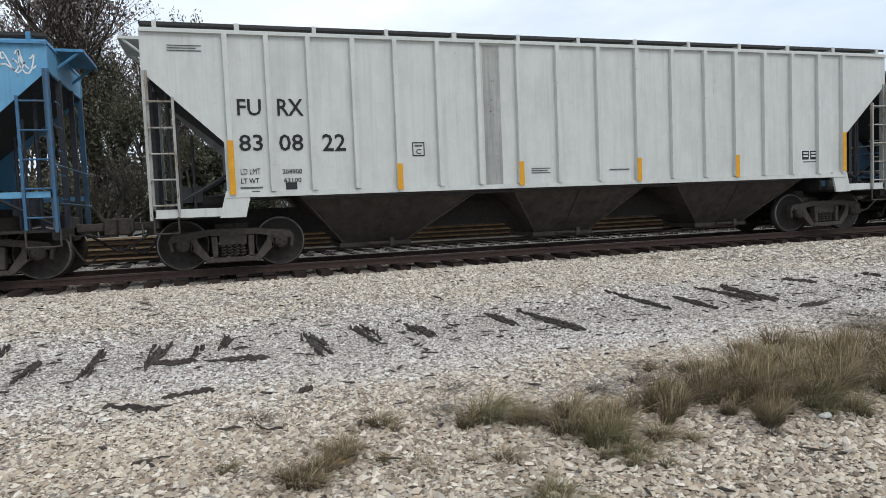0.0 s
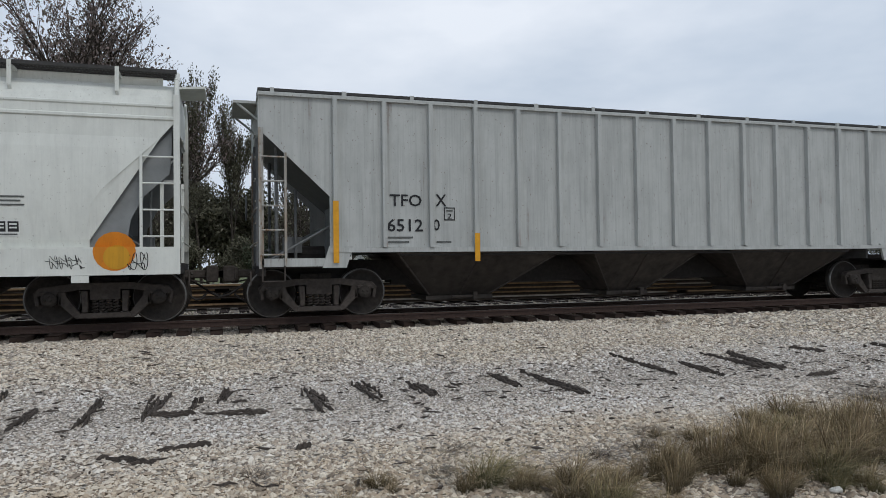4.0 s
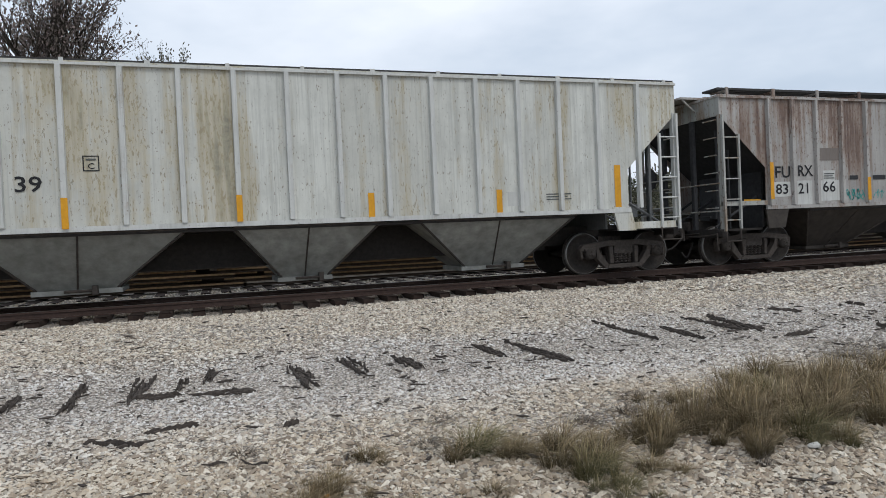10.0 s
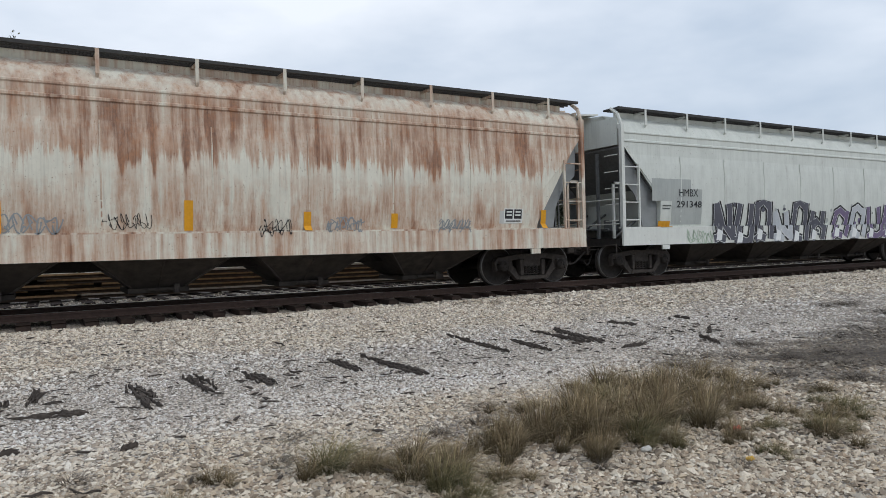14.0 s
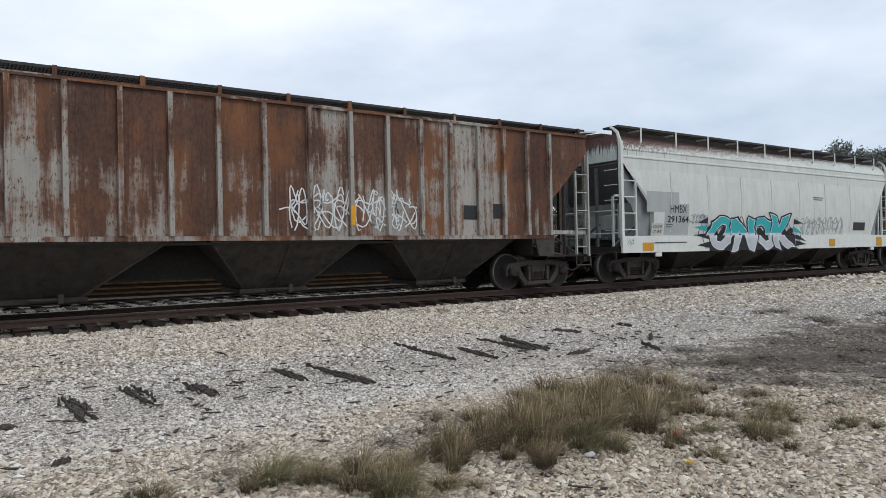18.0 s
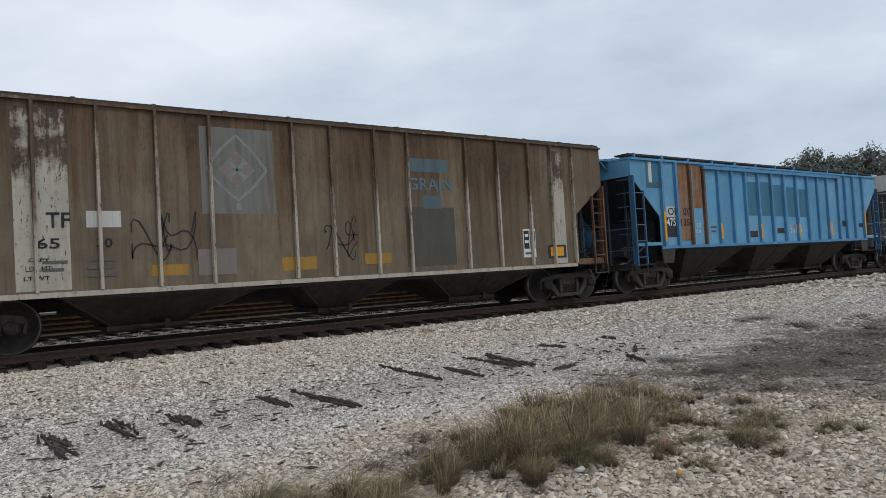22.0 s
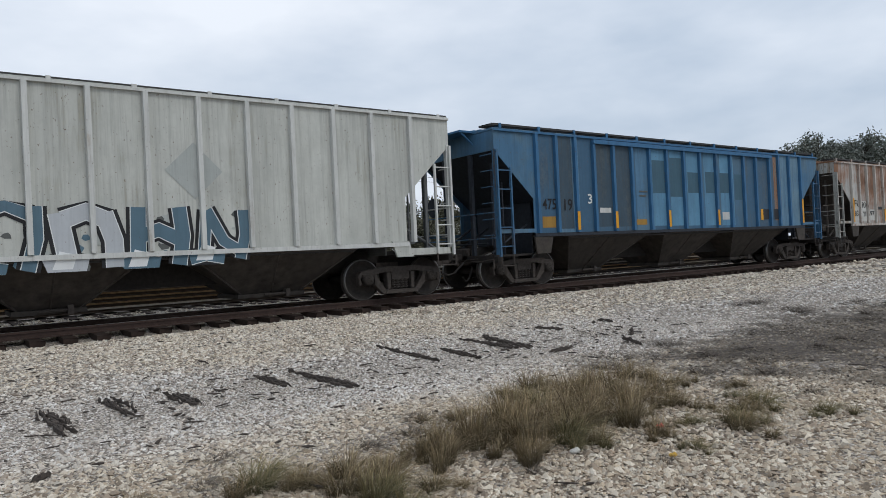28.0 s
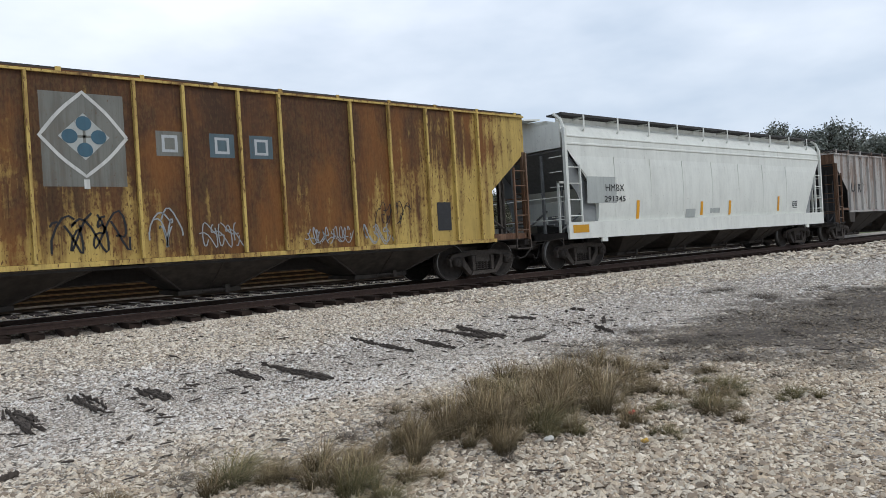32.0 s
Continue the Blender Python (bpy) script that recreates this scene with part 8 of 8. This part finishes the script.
def grass_mesh(seed, blades, radius, tall, lean=0.5, thin=0.0034):
    rng = np.random.default_rng(seed)
    n, seg = blades, 4
    a = rng.uniform(0, 2 * math.pi, n)
    r = radius * 0.27 * np.sqrt(rng.uniform(0, 1, n))
    h = tall * rng.uniform(0.22, 1.12, n)
    out = lean * h * (0.12 + 1.5 * rng.uniform(0, 1, n) ** 1.3)
    oa = a + rng.normal(0, 0.75, n)
    w = thin * rng.uniform(0.7, 1.5, n)
    vs = []
    for k in range(seg + 1):
        t = k / seg
        cx = r * np.cos(a) + out * t ** 1.8 * np.cos(oa)
        cy = r * np.sin(a) + out * t ** 1.8 * np.sin(oa)
        cz = h * (t - 0.27 * t * t * np.minimum(1.7, out / h * 1.5))
        ww = w * (1 - t) ** 0.6 + 0.0004
        vs.append(np.stack([cx - ww * np.sin(oa + 0.8), cy + ww * np.cos(oa + 0.8), cz], 1))
        vs.append(np.stack([cx + ww * np.sin(oa + 0.8), cy - ww * np.cos(oa + 0.8), cz], 1))
    v = np.stack(vs, 1).reshape(-1, 3)
    f = []
    for k in range(seg):
        i = 2 * k
        f += [(i, i + 1, i + 3), (i, i + 3, i + 2)]
    f = (np.array(f)[None] + 2 * (seg + 1) * np.arange(n)[:, None, None]).reshape(-1, 3)
    return v, f


# x, y, radius, height, kind (0 dry, 1 greener, 2 dead low weed)
CLUMPS = [
    (1.70, 4.45, 0.40, 0.26, 1), (1.95, 4.30, 0.30, 0.20, 0), (2.06, 3.96, 0.36, 0.33, 0), (2.14, 3.68, 0.26, 0.30, 1), (2.23, 3.43, 0.22, 0.20, 1), (2.55, 3.66, 0.22, 0.16, 0), (2.38, 3.90, 0.30, 0.28, 0), (2.49, 4.15, 0.25, 0.20, 0),
    (2.25, 4.25, 0.25, 0.26, 0), (1.52, 3.71, 0.16, 0.16, 0), (1.56, 3.12, 0.25, 0.12, 1), (0.35, 3.82, 0.30, 0.20, 0), (0.48, 3.92, 0.22, 0.20, 0), (0.66, 4.06, 0.20, 0.22, 0), (0.62, 4.22, 0.18, 0.14, 0), (-0.02, 4.21, 0.12, 0.11, 1),
    (1.04, 3.74, 0.12, 0.11, 0), (0.99, 4.66, 0.2, 0.15, 0), (0.20, 5.18, 0.24, 0.10, 2), (-0.6, 3.65, 0.2, 0.07, 2), (1.77, 5.37, 0.22, 0.09, 2), (1.45, 4.75, 0.2, 0.10, 2),
    (2.91, 4.01, 0.28, 0.38, 0), (2.98, 4.25, 0.28, 0.30, 0), (3.29, 4.13, 0.36, 0.42, 0), (3.47, 4.40, 0.40, 0.42, 0), (3.29, 3.52, 0.24, 0.34, 0), (3.20, 3.40, 0.14, 0.16, 2), (3.54, 4.08, 0.38, 0.44, 0), (3.62, 3.92, 0.34, 0.42, 0), (3.89, 3.75, 0.36, 0.36, 1),
    (3.75, 4.25, 0.40, 0.44, 0), (4.05, 4.05, 0.40, 0.46, 0), (4.20, 3.90, 0.36, 0.40, 0), (4.25, 4.35, 0.40, 0.46, 0), (4.51, 3.94, 0.36, 0.44, 0), (4.60, 3.72, 0.30, 0.34, 0), (4.53, 3.36, 0.20, 0.26, 0), (4.75, 4.25, 0.40, 0.44, 0), (4.49, 4.75, 0.40, 0.40, 1),
    (4.10, 4.70, 0.36, 0.34, 0), (4.95, 4.55, 0.40, 0.40, 0), (5.19, 4.93, 0.40, 0.38, 0), (5.16, 5.45, 0.36, 0.32, 0), (5.42, 4.51, 0.36, 0.36, 0), (5.10, 4.10, 0.32, 0.34, 0), (5.48, 3.95, 0.26, 0.26, 0), (4.65, 5.20, 0.34, 0.30, 0), (5.75, 5.10, 0.34, 0.30, 0),
    (6.22, 5.03, 0.30, 0.26, 0), (6.23, 4.43, 0.26, 0.24, 0), (5.75, 4.30, 0.26, 0.26, 0), (3.54, 5.30, 0.26, 0.12, 2), (3.2, 4.85, 0.26, 0.12, 2), (3.75, 4.95, 0.28, 0.18, 0), (2.75, 4.75, 0.25, 0.10, 2), (4.40, 2.97, 0.16, 0.14, 1), (4.00, 2.93, 0.14, 0.11, 2),
    (5.09, 3.01, 0.28, 0.26, 0), (5.25, 3.20, 0.24, 0.24, 1), (5.00, 3.40, 0.18, 0.16, 1), (5.99, 3.35, 0.34, 0.20, 1), (5.65, 3.35, 0.26, 0.22, 0), (5.48, 3.67, 0.18, 0.16, 0), (6.58, 3.89, 0.20, 0.16, 0), (6.08, 2.84, 0.24, 0.16, 1), (6.70, 3.22, 0.2, 0.12, 2),
    (14.47, 8.1, 0.6, 0.2, 2), (13.9, 8.2, 0.4, 0.14, 2), (7.0, 4.6, 0.4, 0.14, 2), (7.4, 4.0, 0.4, 0.14, 2), (6.6, 5.6, 0.5, 0.12, 2), (7.6, 5.6, 0.5, 0.10, 2), (8.6, 6.2, 0.5, 0.10, 2)]


def grasses():
    rnd = random.Random(21)
    kinds = {}
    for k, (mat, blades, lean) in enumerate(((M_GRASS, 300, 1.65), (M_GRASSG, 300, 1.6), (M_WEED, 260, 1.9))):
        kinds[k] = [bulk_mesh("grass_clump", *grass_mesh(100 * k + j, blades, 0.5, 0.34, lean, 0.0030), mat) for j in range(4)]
    labs = ("dry brown bunchgrass clump growing in gravel", "olive green bunchgrass clump growing in gravel", "low dead grey-brown weed on gravel")
    rows = list(CLUMPS)
    for k in range(34):
        a, r = rnd.uniform(0, 6.283), rnd.uniform(0, 1) ** 0.5
        rows.append((SOIL[0] + SOIL[2] * r * math.cos(a), SOIL[1] + 1.3 * SOIL[3] * r * math.sin(a), rnd.uniform(0.3, 0.7), rnd.uniform(0.06, 0.14), 2))
    tufts = []
    for x, y, r, h, k in rows:
        if k == 2:
            tufts.append((x, y, r, h, k))
            continue
        tufts.append((x, y, r * rnd.uniform(0.85, 1.15), h * rnd.uniform(0.85, 1.15), k))
        for _ in range(3):
            a, d = rnd.uniform(0, 6.283), rnd.uniform(0.35, 1.1) * r
            tufts.append((x + d * math.cos(a), y + d * math.sin(a), r * rnd.uniform(0.35, 0.65), h * rnd.uniform(0.4, 0.9), k if rnd.random() < 0.9 else 0))
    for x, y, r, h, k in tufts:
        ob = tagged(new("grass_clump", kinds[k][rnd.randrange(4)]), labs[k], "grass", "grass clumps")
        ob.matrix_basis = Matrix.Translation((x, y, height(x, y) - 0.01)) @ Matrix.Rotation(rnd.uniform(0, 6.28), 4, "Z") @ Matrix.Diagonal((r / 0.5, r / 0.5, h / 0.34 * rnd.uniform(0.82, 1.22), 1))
    for (x, y, z, s, col, lab) in ((0.60, 4.02, 0.04, 0.05, (0.55, 0.24, 0.03), "orange dry leaf beside a grass clump"), (4.72, 3.50, 0.05, 0.045, (0.75, 0.10, 0.08), "scrap of red plastic in dry grass"), (3.72, 3.50, 0.06, 0.05, (0.62, 0.60, 0.55), "pale scrap lying in dry grass"), (4.15, 2.98, 0.03, 0.04, (0.55, 0.33, 0.04), "yellow leaf on gravel")):
        bm = bmesh.new()
        bmesh.ops.create_icosphere(bm, subdivisions=2, radius=s)
        for v in bm.verts:
            v.co = Vector((v.co.x, v.co.y * 0.6, v.co.z * 0.45)) + Vector((0, 0, 0.25 * noise.noise(v.co * 40) * s))
        me = mesh_of("scrap", bm)
        ob = tagged(new("leaf" if "leaf" in lab else "scrap", me), lab, "litter")
        me.materials.clear()
        me.materials.append(plain("scrap_colour", col, 0.6, 0.25, 40))
        ob.location = (x, y, height(x, y) + z * 0.5)


# ---- beyond the track ----
def rail_stack():
    """Long used rails piled in layers on blocks beyond the track."""
    rnd = random.Random(3)
    ob = tagged(new("rail_stack"), "long stack of old brown rails on wooden ties", "rail stack")
    sec = [(-0.065, 0), (0.065, 0), (0.065, 0.02), (0.012, 0.035), (0.012, 0.115), (0.034, 0.12), (0.034, 0.15), (-0.034, 0.15), (-0.034, 0.12), (-0.012, 0.115), (-0.012, 0.035), (-0.065, 0.02)]
    bm = bmesh.new()
    a = [bm.verts.new((0, y, z)) for y, z in sec]
    b = [bm.verts.new((11.8, y, z)) for y, z in sec]
    bm.faces.new(a)
    bm.faces.new(b[::-1])
    for k in range(len(sec)):
        j = (k + 1) % len(sec)
        bm.faces.new((a[k], b[k], b[j], a[j]))
    me = mesh_of("old_rail", bm)
    # light on the heads is put into tan and pale colours, shade into dark bodies
    mats = [M_OLDRAIL, plain("old_rail_tan_lit", (0.55, 0.36, 0.20), 0.8, 0.3), plain("old_rail_shaded", (0.08, 0.057, 0.042), 0.8, 0.3), plain("old_rail_pale_lit", (0.56, 0.50, 0.42), 0.75, 0.25)]
    me.transform(Matrix.Diagonal((1, 0.9, 0.76, 1)))
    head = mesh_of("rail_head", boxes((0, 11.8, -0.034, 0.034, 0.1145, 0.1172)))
    # thin strip added along each head to carry its lit front edge
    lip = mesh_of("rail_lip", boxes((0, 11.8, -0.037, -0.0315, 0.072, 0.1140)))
    for layer in range(5):
        for row in range(5):
            for seg in range(6):
                m = Matrix.Translation((-22.9 + 12.05 * seg - 1.1 * (layer % 2) + rnd.uniform(-0.4, 0.4), 18.0 + 0.135 * row + 0.03 * (layer % 2) + rnd.uniform(-0.015, 0.015), 0.50 + 0.118 * layer))
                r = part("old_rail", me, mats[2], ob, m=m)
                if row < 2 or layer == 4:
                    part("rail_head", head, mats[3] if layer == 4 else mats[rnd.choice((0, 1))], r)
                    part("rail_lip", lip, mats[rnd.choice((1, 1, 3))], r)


M_BARK = plain("bark", (0.07, 0.058, 0.048), 0.95, 0.4, 14)
M_LEAFRED = leaf_mat("autumn_leaves", [(0.0, (0.135, 0.105, 0.098)), (0.4, (0.22, 0.168, 0.155)), (0.7, (0.19, 0.165, 0.135)), (1.0, (0.30, 0.23, 0.21))])
M_LEAFGRN = leaf_mat("dull_green_leaves", [(0.0, (0.05, 0.06, 0.038)), (0.5, (0.095, 0.11, 0.066)), (1.0, (0.15, 0.16, 0.105))])
# leaf green paled and greyed, so the haze of distance sits in the colour
M_LEAFHAZE = leaf_mat("far_hazy_green_leaves", [(0.0, (0.12, 0.135, 0.12)), (0.5, (0.19, 0.205, 0.175)), (1.0, (0.27, 0.285, 0.25))])
M_LEAFMIX = leaf_mat("brown_green_leaves", [(0.0, (0.06, 0.06, 0.04)), (0.5, (0.115, 0.112, 0.072)), (0.8, (0.15, 0.14, 0.095)), (1.0, (0.21, 0.195, 0.14))])


def tree_meshes(seed, tall, spread, leaves, leaf, trunk=0.16, low=0.2, levels=4, fill=1.0, up=0.75):
    """Limbs as one mesh, and a crown of single small leaves round the twigs."""
    rnd = random.Random(seed)
    bm = bmesh.new()
    tips = []

    def grow(p, d, length, r, level):
        n = 3
        q = p
        for k in range(n):
            d = (d + Vector((rnd.uniform(-0.16, 0.16), rnd.uniform(-0.16, 0.16), rnd.uniform(-0.04, 0.10)))).normalized()
            e = q + d * length / n
            r2 = r * (1 - 0.14)
            bar(bm, q, e, r, 5)
            q, r = e, r2
            if level >= 2:
                tips.append((q.copy(), length))
            if level < levels and k >= (0 if level else 1):
                for _ in range(2 if level < 2 else rnd.randint(1, 2)):
                    side = Vector((rnd.uniform(-1, 1), rnd.uniform(-1, 1), rnd.uniform(-0.1, 0.7))).normalized()
                    grow(q, (d * up + side * spread).normalized(), length * rnd.uniform(0.52, 0.74), r * 0.55, level + 1)
        if level < levels:
            grow(q, d, length * 0.6, r * 0.7, level + 1)

    grow(Vector((0, 0, -0.1)), Vector((0, 0, 1)), tall * low, trunk, 0)
    top = max(t.z for t, _ in tips)
    rng = np.random.default_rng(seed)
    pick = rng.integers(0, len(tips), leaves)
    c = np.array([tips[i][0] for i in pick]) + rng.normal(0, 0.16 * fill, (leaves, 3)) * np.array([tips[i][1] for i in pick])[:, None] * 1.6
    k = tall / top
    wood = mesh_of("trunk", bm)
    wood.transform(Matrix.Diagonal((k, k, k, 1)))
    c = c * k
    u = rng.normal(0, 1, (leaves, 3))
    u /= np.linalg.norm(u, axis=1)[:, None]
    w = np.cross(u, rng.normal(0, 1, (leaves, 3)))
    w /= np.linalg.norm(w, axis=1)[:, None]
    s = leaf * rng.uniform(0.6, 1.4, leaves)[:, None]
    v = np.stack([c - u * s, c + w * s * 0.5, c + u * s, c - w * s * 0.5], 1).reshape(-1, 3)
    f = (np.array([(0, 1, 2), (0, 2, 3)])[None] + 4 * np.arange(leaves)[:, None, None]).reshape(-1, 3)
    return wood, (v, f)


def tree(name, meshes, mat, m, label, group=""):
    wood, crown = meshes
    ob = tagged(new(name), label, "tree" if name == "tree" else "shrub", group)
    part("trunk", wood, M_BARK, ob)
    c = part("crown", crown, mat, ob)
    ob.matrix_basis = m
    return ob


def scaled(x, y, s, turn=0.0, z=0.05, sz=None):
    return Matrix.Translation((x, y, z)) @ Matrix.Rotation(turn, 4, "Z") @ Matrix.Diagonal((s, s, sz or s, 1))


def trees():
    rnd = random.Random(6)

    def kind(seed, tall, spread, leaves, leaf, mat, **k):
        wood, crown = tree_meshes(seed, tall, spread, leaves, leaf, **k)
        return wood, bulk_mesh("crown", *crown, mat)

    big = kind(31, 13.6, 0.72, 8600, 0.085, M_LEAFRED, fill=0.6, trunk=0.2, low=0.22)
    tall = kind(32, 13.0, 0.66, 7600, 0.085, M_LEAFRED, fill=0.6, trunk=0.17, low=0.24)
    mid = kind(33, 9.5, 0.5, 11000, 0.065, M_LEAFMIX, trunk=0.12, low=0.2)
    airy = kind(34, 10.5, 0.5, 6000, 0.075, M_LEAFMIX, trunk=0.10, low=0.22)
    oak = kind(35, 13.0, 0.95, 9000, 0.17, M_LEAFHAZE, trunk=0.25, low=0.16)
    bush = [kind(40 + k, 5.0, 0.95, 7500, 0.10, (M_LEAFMIX, M_LEAFGRN, M_LEAFMIX)[k], trunk=0.06, low=0.10, levels=3, fill=1.5) for k in range(3)]
    bare = kind(45, 4.6, 0.9, 900, 0.06, M_LEAFMIX, trunk=0.06, low=0.12)
    # the tall thinning trees behind the start of the train
    for x, y, s, a in ((-4.5, 34, 1.04, 0.3), (-7.6, 35, 0.95, 2.1), (-2.8, 35.5, 0.80, 4.0)):
        tree("tree", big if a in (0.3, 4.0) else tall, M_LEAFRED, scaled(x, y, s * 0.80, a, 0.05, s), "tall thin autumn tree with sparse russet leaves", "trees beyond the track")
    for x, y, s, a in ((-10.6, 33, 0.80, 0.5), (-13.2, 34, 0.86, 2.5)):
        tree("tree", mid, M_LEAFMIX, scaled(x, y, s * 0.7, a, 0.05, s), "thin autumn tree with brown-green leaves", "trees beyond the track")
    dense = kind(36, 9.5, 0.42, 9000, 0.085, M_LEAFMIX, trunk=0.12, low=0.3, fill=0.8)
    for x, y, s, a in ((-0.95, 37, 1.24, 1.5), (0.55, 38, 1.08, 3.0)):
        tree("tree", dense, M_LEAFMIX, scaled(x, y, s * 0.42, a, 0.05, s), "slender dark tree rising behind the train", "trees beyond the track")
    for x, y, s, a in ((6.9, 40, 0.96, 0.4), (8.3, 41, 0.86, 2.2), (4.8, 41, 0.95, 3.3), (10.8, 42, 0.72, 5.0)):
        tree("tree", airy, M_LEAFMIX, scaled(x, y, s, a), "young open tree with few pale leaves", "trees beyond the track")
    for x, y, s, a in ((2.6, 42, 0.62, 1.0), (9.0, 43, 0.66, 2.0), (13.0, 42, 0.60, 0.2), (15.6, 40, 0.68, 4.1), (18.2, 41, 0.76, 1.2), (20.4, 40, 0.70, 2.9), (23.4, 42, 0.66, 5.2), (27.0, 43, 0.62, 0.9), (31.0, 42, 0.6, 3.6)):
        tree("tree", mid, M_LEAFMIX, scaled(x, y, s * 0.95, a, 0.05, s), "rounded brown-green tree behind the yard", "trees beyond the track")
    for x, y, s, a in ((-12.4, 32.4, 0.80, 0.3), (-10.6, 31.8, 0.84, 1.9), (-9.0, 32.5, 0.92, 3.1), (-7.4, 31.9, 0.86, 4.4), (-6.0, 32.6, 0.95, 5.5), (-4.7, 31.8, 0.90, 0.9), (-3.5, 32.4, 0.82, 2.6), (-2.2, 32.9, 0.66, 3.7)):
        tree("tree", dense, M_LEAFMIX, scaled(x, y, s * 0.80, a, 0.05, s), "dark dense tree close behind the track", "trees beyond the track")
    # bank of shrubs along the far side
    x = -24.0
    while x < 58:
        k = rnd.randrange(3)
        tree("shrub", bush[k], (M_LEAFMIX, M_LEAFGRN, M_LEAFMIX)[k], scaled(x, rnd.uniform(40, 47), rnd.uniform(0.85, 1.2), rnd.uniform(0, 6)), "dense brown-green shrub at the edge of the yard", "shrubs beyond the track")
        x += rnd.uniform(1.7, 2.9)
    x = -16.0
    while x < 34:
        k = rnd.randrange(3)
        tree("shrub", bush[k], (M_LEAFMIX, M_LEAFGRN, M_LEAFMIX)[k], scaled(x, rnd.uniform(31, 33.2), rnd.uniform(0.55, 0.85) if x < 1.5 else rnd.uniform(0.42, 0.68), rnd.uniform(0, 6)), "dense dark shrub under the autumn trees", "shrubs beyond the track")
        x += rnd.uniform(1.2, 2.0) if x < 1.5 else rnd.uniform(1.8, 3.0)
    for x, y in ((2.6, 30), (5.2, 31), (9.5, 31), (-4, 30)):
        tree("shrub", bare, M_LEAFMIX, scaled(x, y, rnd.uniform(0.8, 1.0), x), "bare twiggy grey shrub", "shrubs beyond the track")
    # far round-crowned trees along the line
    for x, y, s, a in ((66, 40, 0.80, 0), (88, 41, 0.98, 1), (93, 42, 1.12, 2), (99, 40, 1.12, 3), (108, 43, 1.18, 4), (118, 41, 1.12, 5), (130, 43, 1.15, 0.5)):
        tree("tree", oak, M_LEAFHAZE, scaled(x, y, s, a), "broad dark green tree far along the line", "far trees")


def houses():
    M_WALL = plain("white_siding", (0.62, 0.63, 0.62), 0.7, 0.1, 3)
    M_ROOF = plain("grey_shingle", (0.18, 0.18, 0.18), 0.9, 0.25, 8)
    M_PANE = plain("window_dark", (0.03, 0.035, 0.04), 0.2, 0.1)
    for x, y, w, d, h in ((5.4, 37.5, 6.0, 4.0, 2.3), (-6.0, 38.5, 7.0, 4.0, 2.3), (13.5, 37.5, 5.0, 4.0, 2.2)):
        ob = tagged(new("house"), "small white single-storey house with grey roof", "house", "houses beyond the track")
        part("wall", boxes((x - w / 2, x + w / 2, y, y + d, 0, h)), M_WALL, ob)
        rf = bmesh.new()
        prism(rf, [(x - w / 2 - 0.25, h + 0.004), (x + w / 2 + 0.25, h + 0.004), (x + w / 2 - 0.1, h + 0.85), (x - w / 2 + 0.1, h + 0.85)], y - 0.3, y + d + 0.3)
        part("roof", rf, M_ROOF, ob)
        for k in range(3):
            wx = x - w / 3 + k * w / 3
            win = part("window", boxes((wx - 0.45, wx + 0.45, y - 0.03, y - 0.004, 0.95, 1.95)), M_WALL, ob)
            part("pane", boxes((wx - 0.38, wx - 0.02, y - 0.045, y - 0.032, 1.02, 1.88)), M_PANE, win)
            part("pane", boxes((wx + 0.02, wx + 0.38, y - 0.045, y - 0.032, 1.02, 1.88)), M_PANE, win)
    fence = tagged(new("fence"), "low grey wire fence on thin posts", "fence")
    for k in range(26):
        part("post", bar(bmesh.new(), (-22 + 2.4 * k, 33.5, 0), (-22 + 2.4 * k, 33.5, 1.25), 0.03), D_GREY, fence)
    for z in (0.65, 1.2):
        part("rail", bar(bmesh.new(), (-22, 33.5, z), (38, 33.5, z), 0.022), D_GREY, fence)
    line = tagged(new("power_line"), "thin overhead wires on wooden poles", "power line")
    for x in (-52.0, 34.0, 120.0):
        part("pole", bar(bmesh.new(), (x, 55, 0), (x, 55, 9.9 - 0.004 * x), 0.14, 10), M_BARK, line)
    for z in (8.0, 8.45, 8.9):
        part("wire", bar(bmesh.new(), (-52, 54.85, z + 1.0), (120, 54.85, z + 0.1), 0.014), M_BLACK, line)


gravel()
old_ties()
grasses()
rail_stack()
trees()
houses()


# ---- movement ----
def gone(t):
    """How far the train has rolled to the left after t seconds, in metres."""
    q = t / 32.0
    return 414.32 * q - 0.2825 * q * q + 0.5567 * q ** 3 - 3.0147 * q ** 4


def motions():
    for car, start in CARS:
        walk(car, [(t, pose(start - gone(t), TRACK_Y, RAIL_Z)) for t in range(0, 33, 2)])
    starts = {car: start for car, start in CARS}
    for w, car, x in WHEELS:
        home = starts[car] + x
        rows, turned, last = [], 0.0, 0.0
        for k in range(0, 32 * 22 + 1):
            t = k / 22.0
            at = home - gone(t)
            if -16.0 < at < 34.0 or k in (0, 32 * 22):
                if rows:
                    turned += min(gone(t) - last, 0.62) / WR
                last = gone(t)
                rows.append((t, Matrix.Translation((x, 0, WR)) @ Matrix.Rotation(-turned, 4, "Y")))
            else:
                last = gone(t)
        walk(w, rows)


motions()
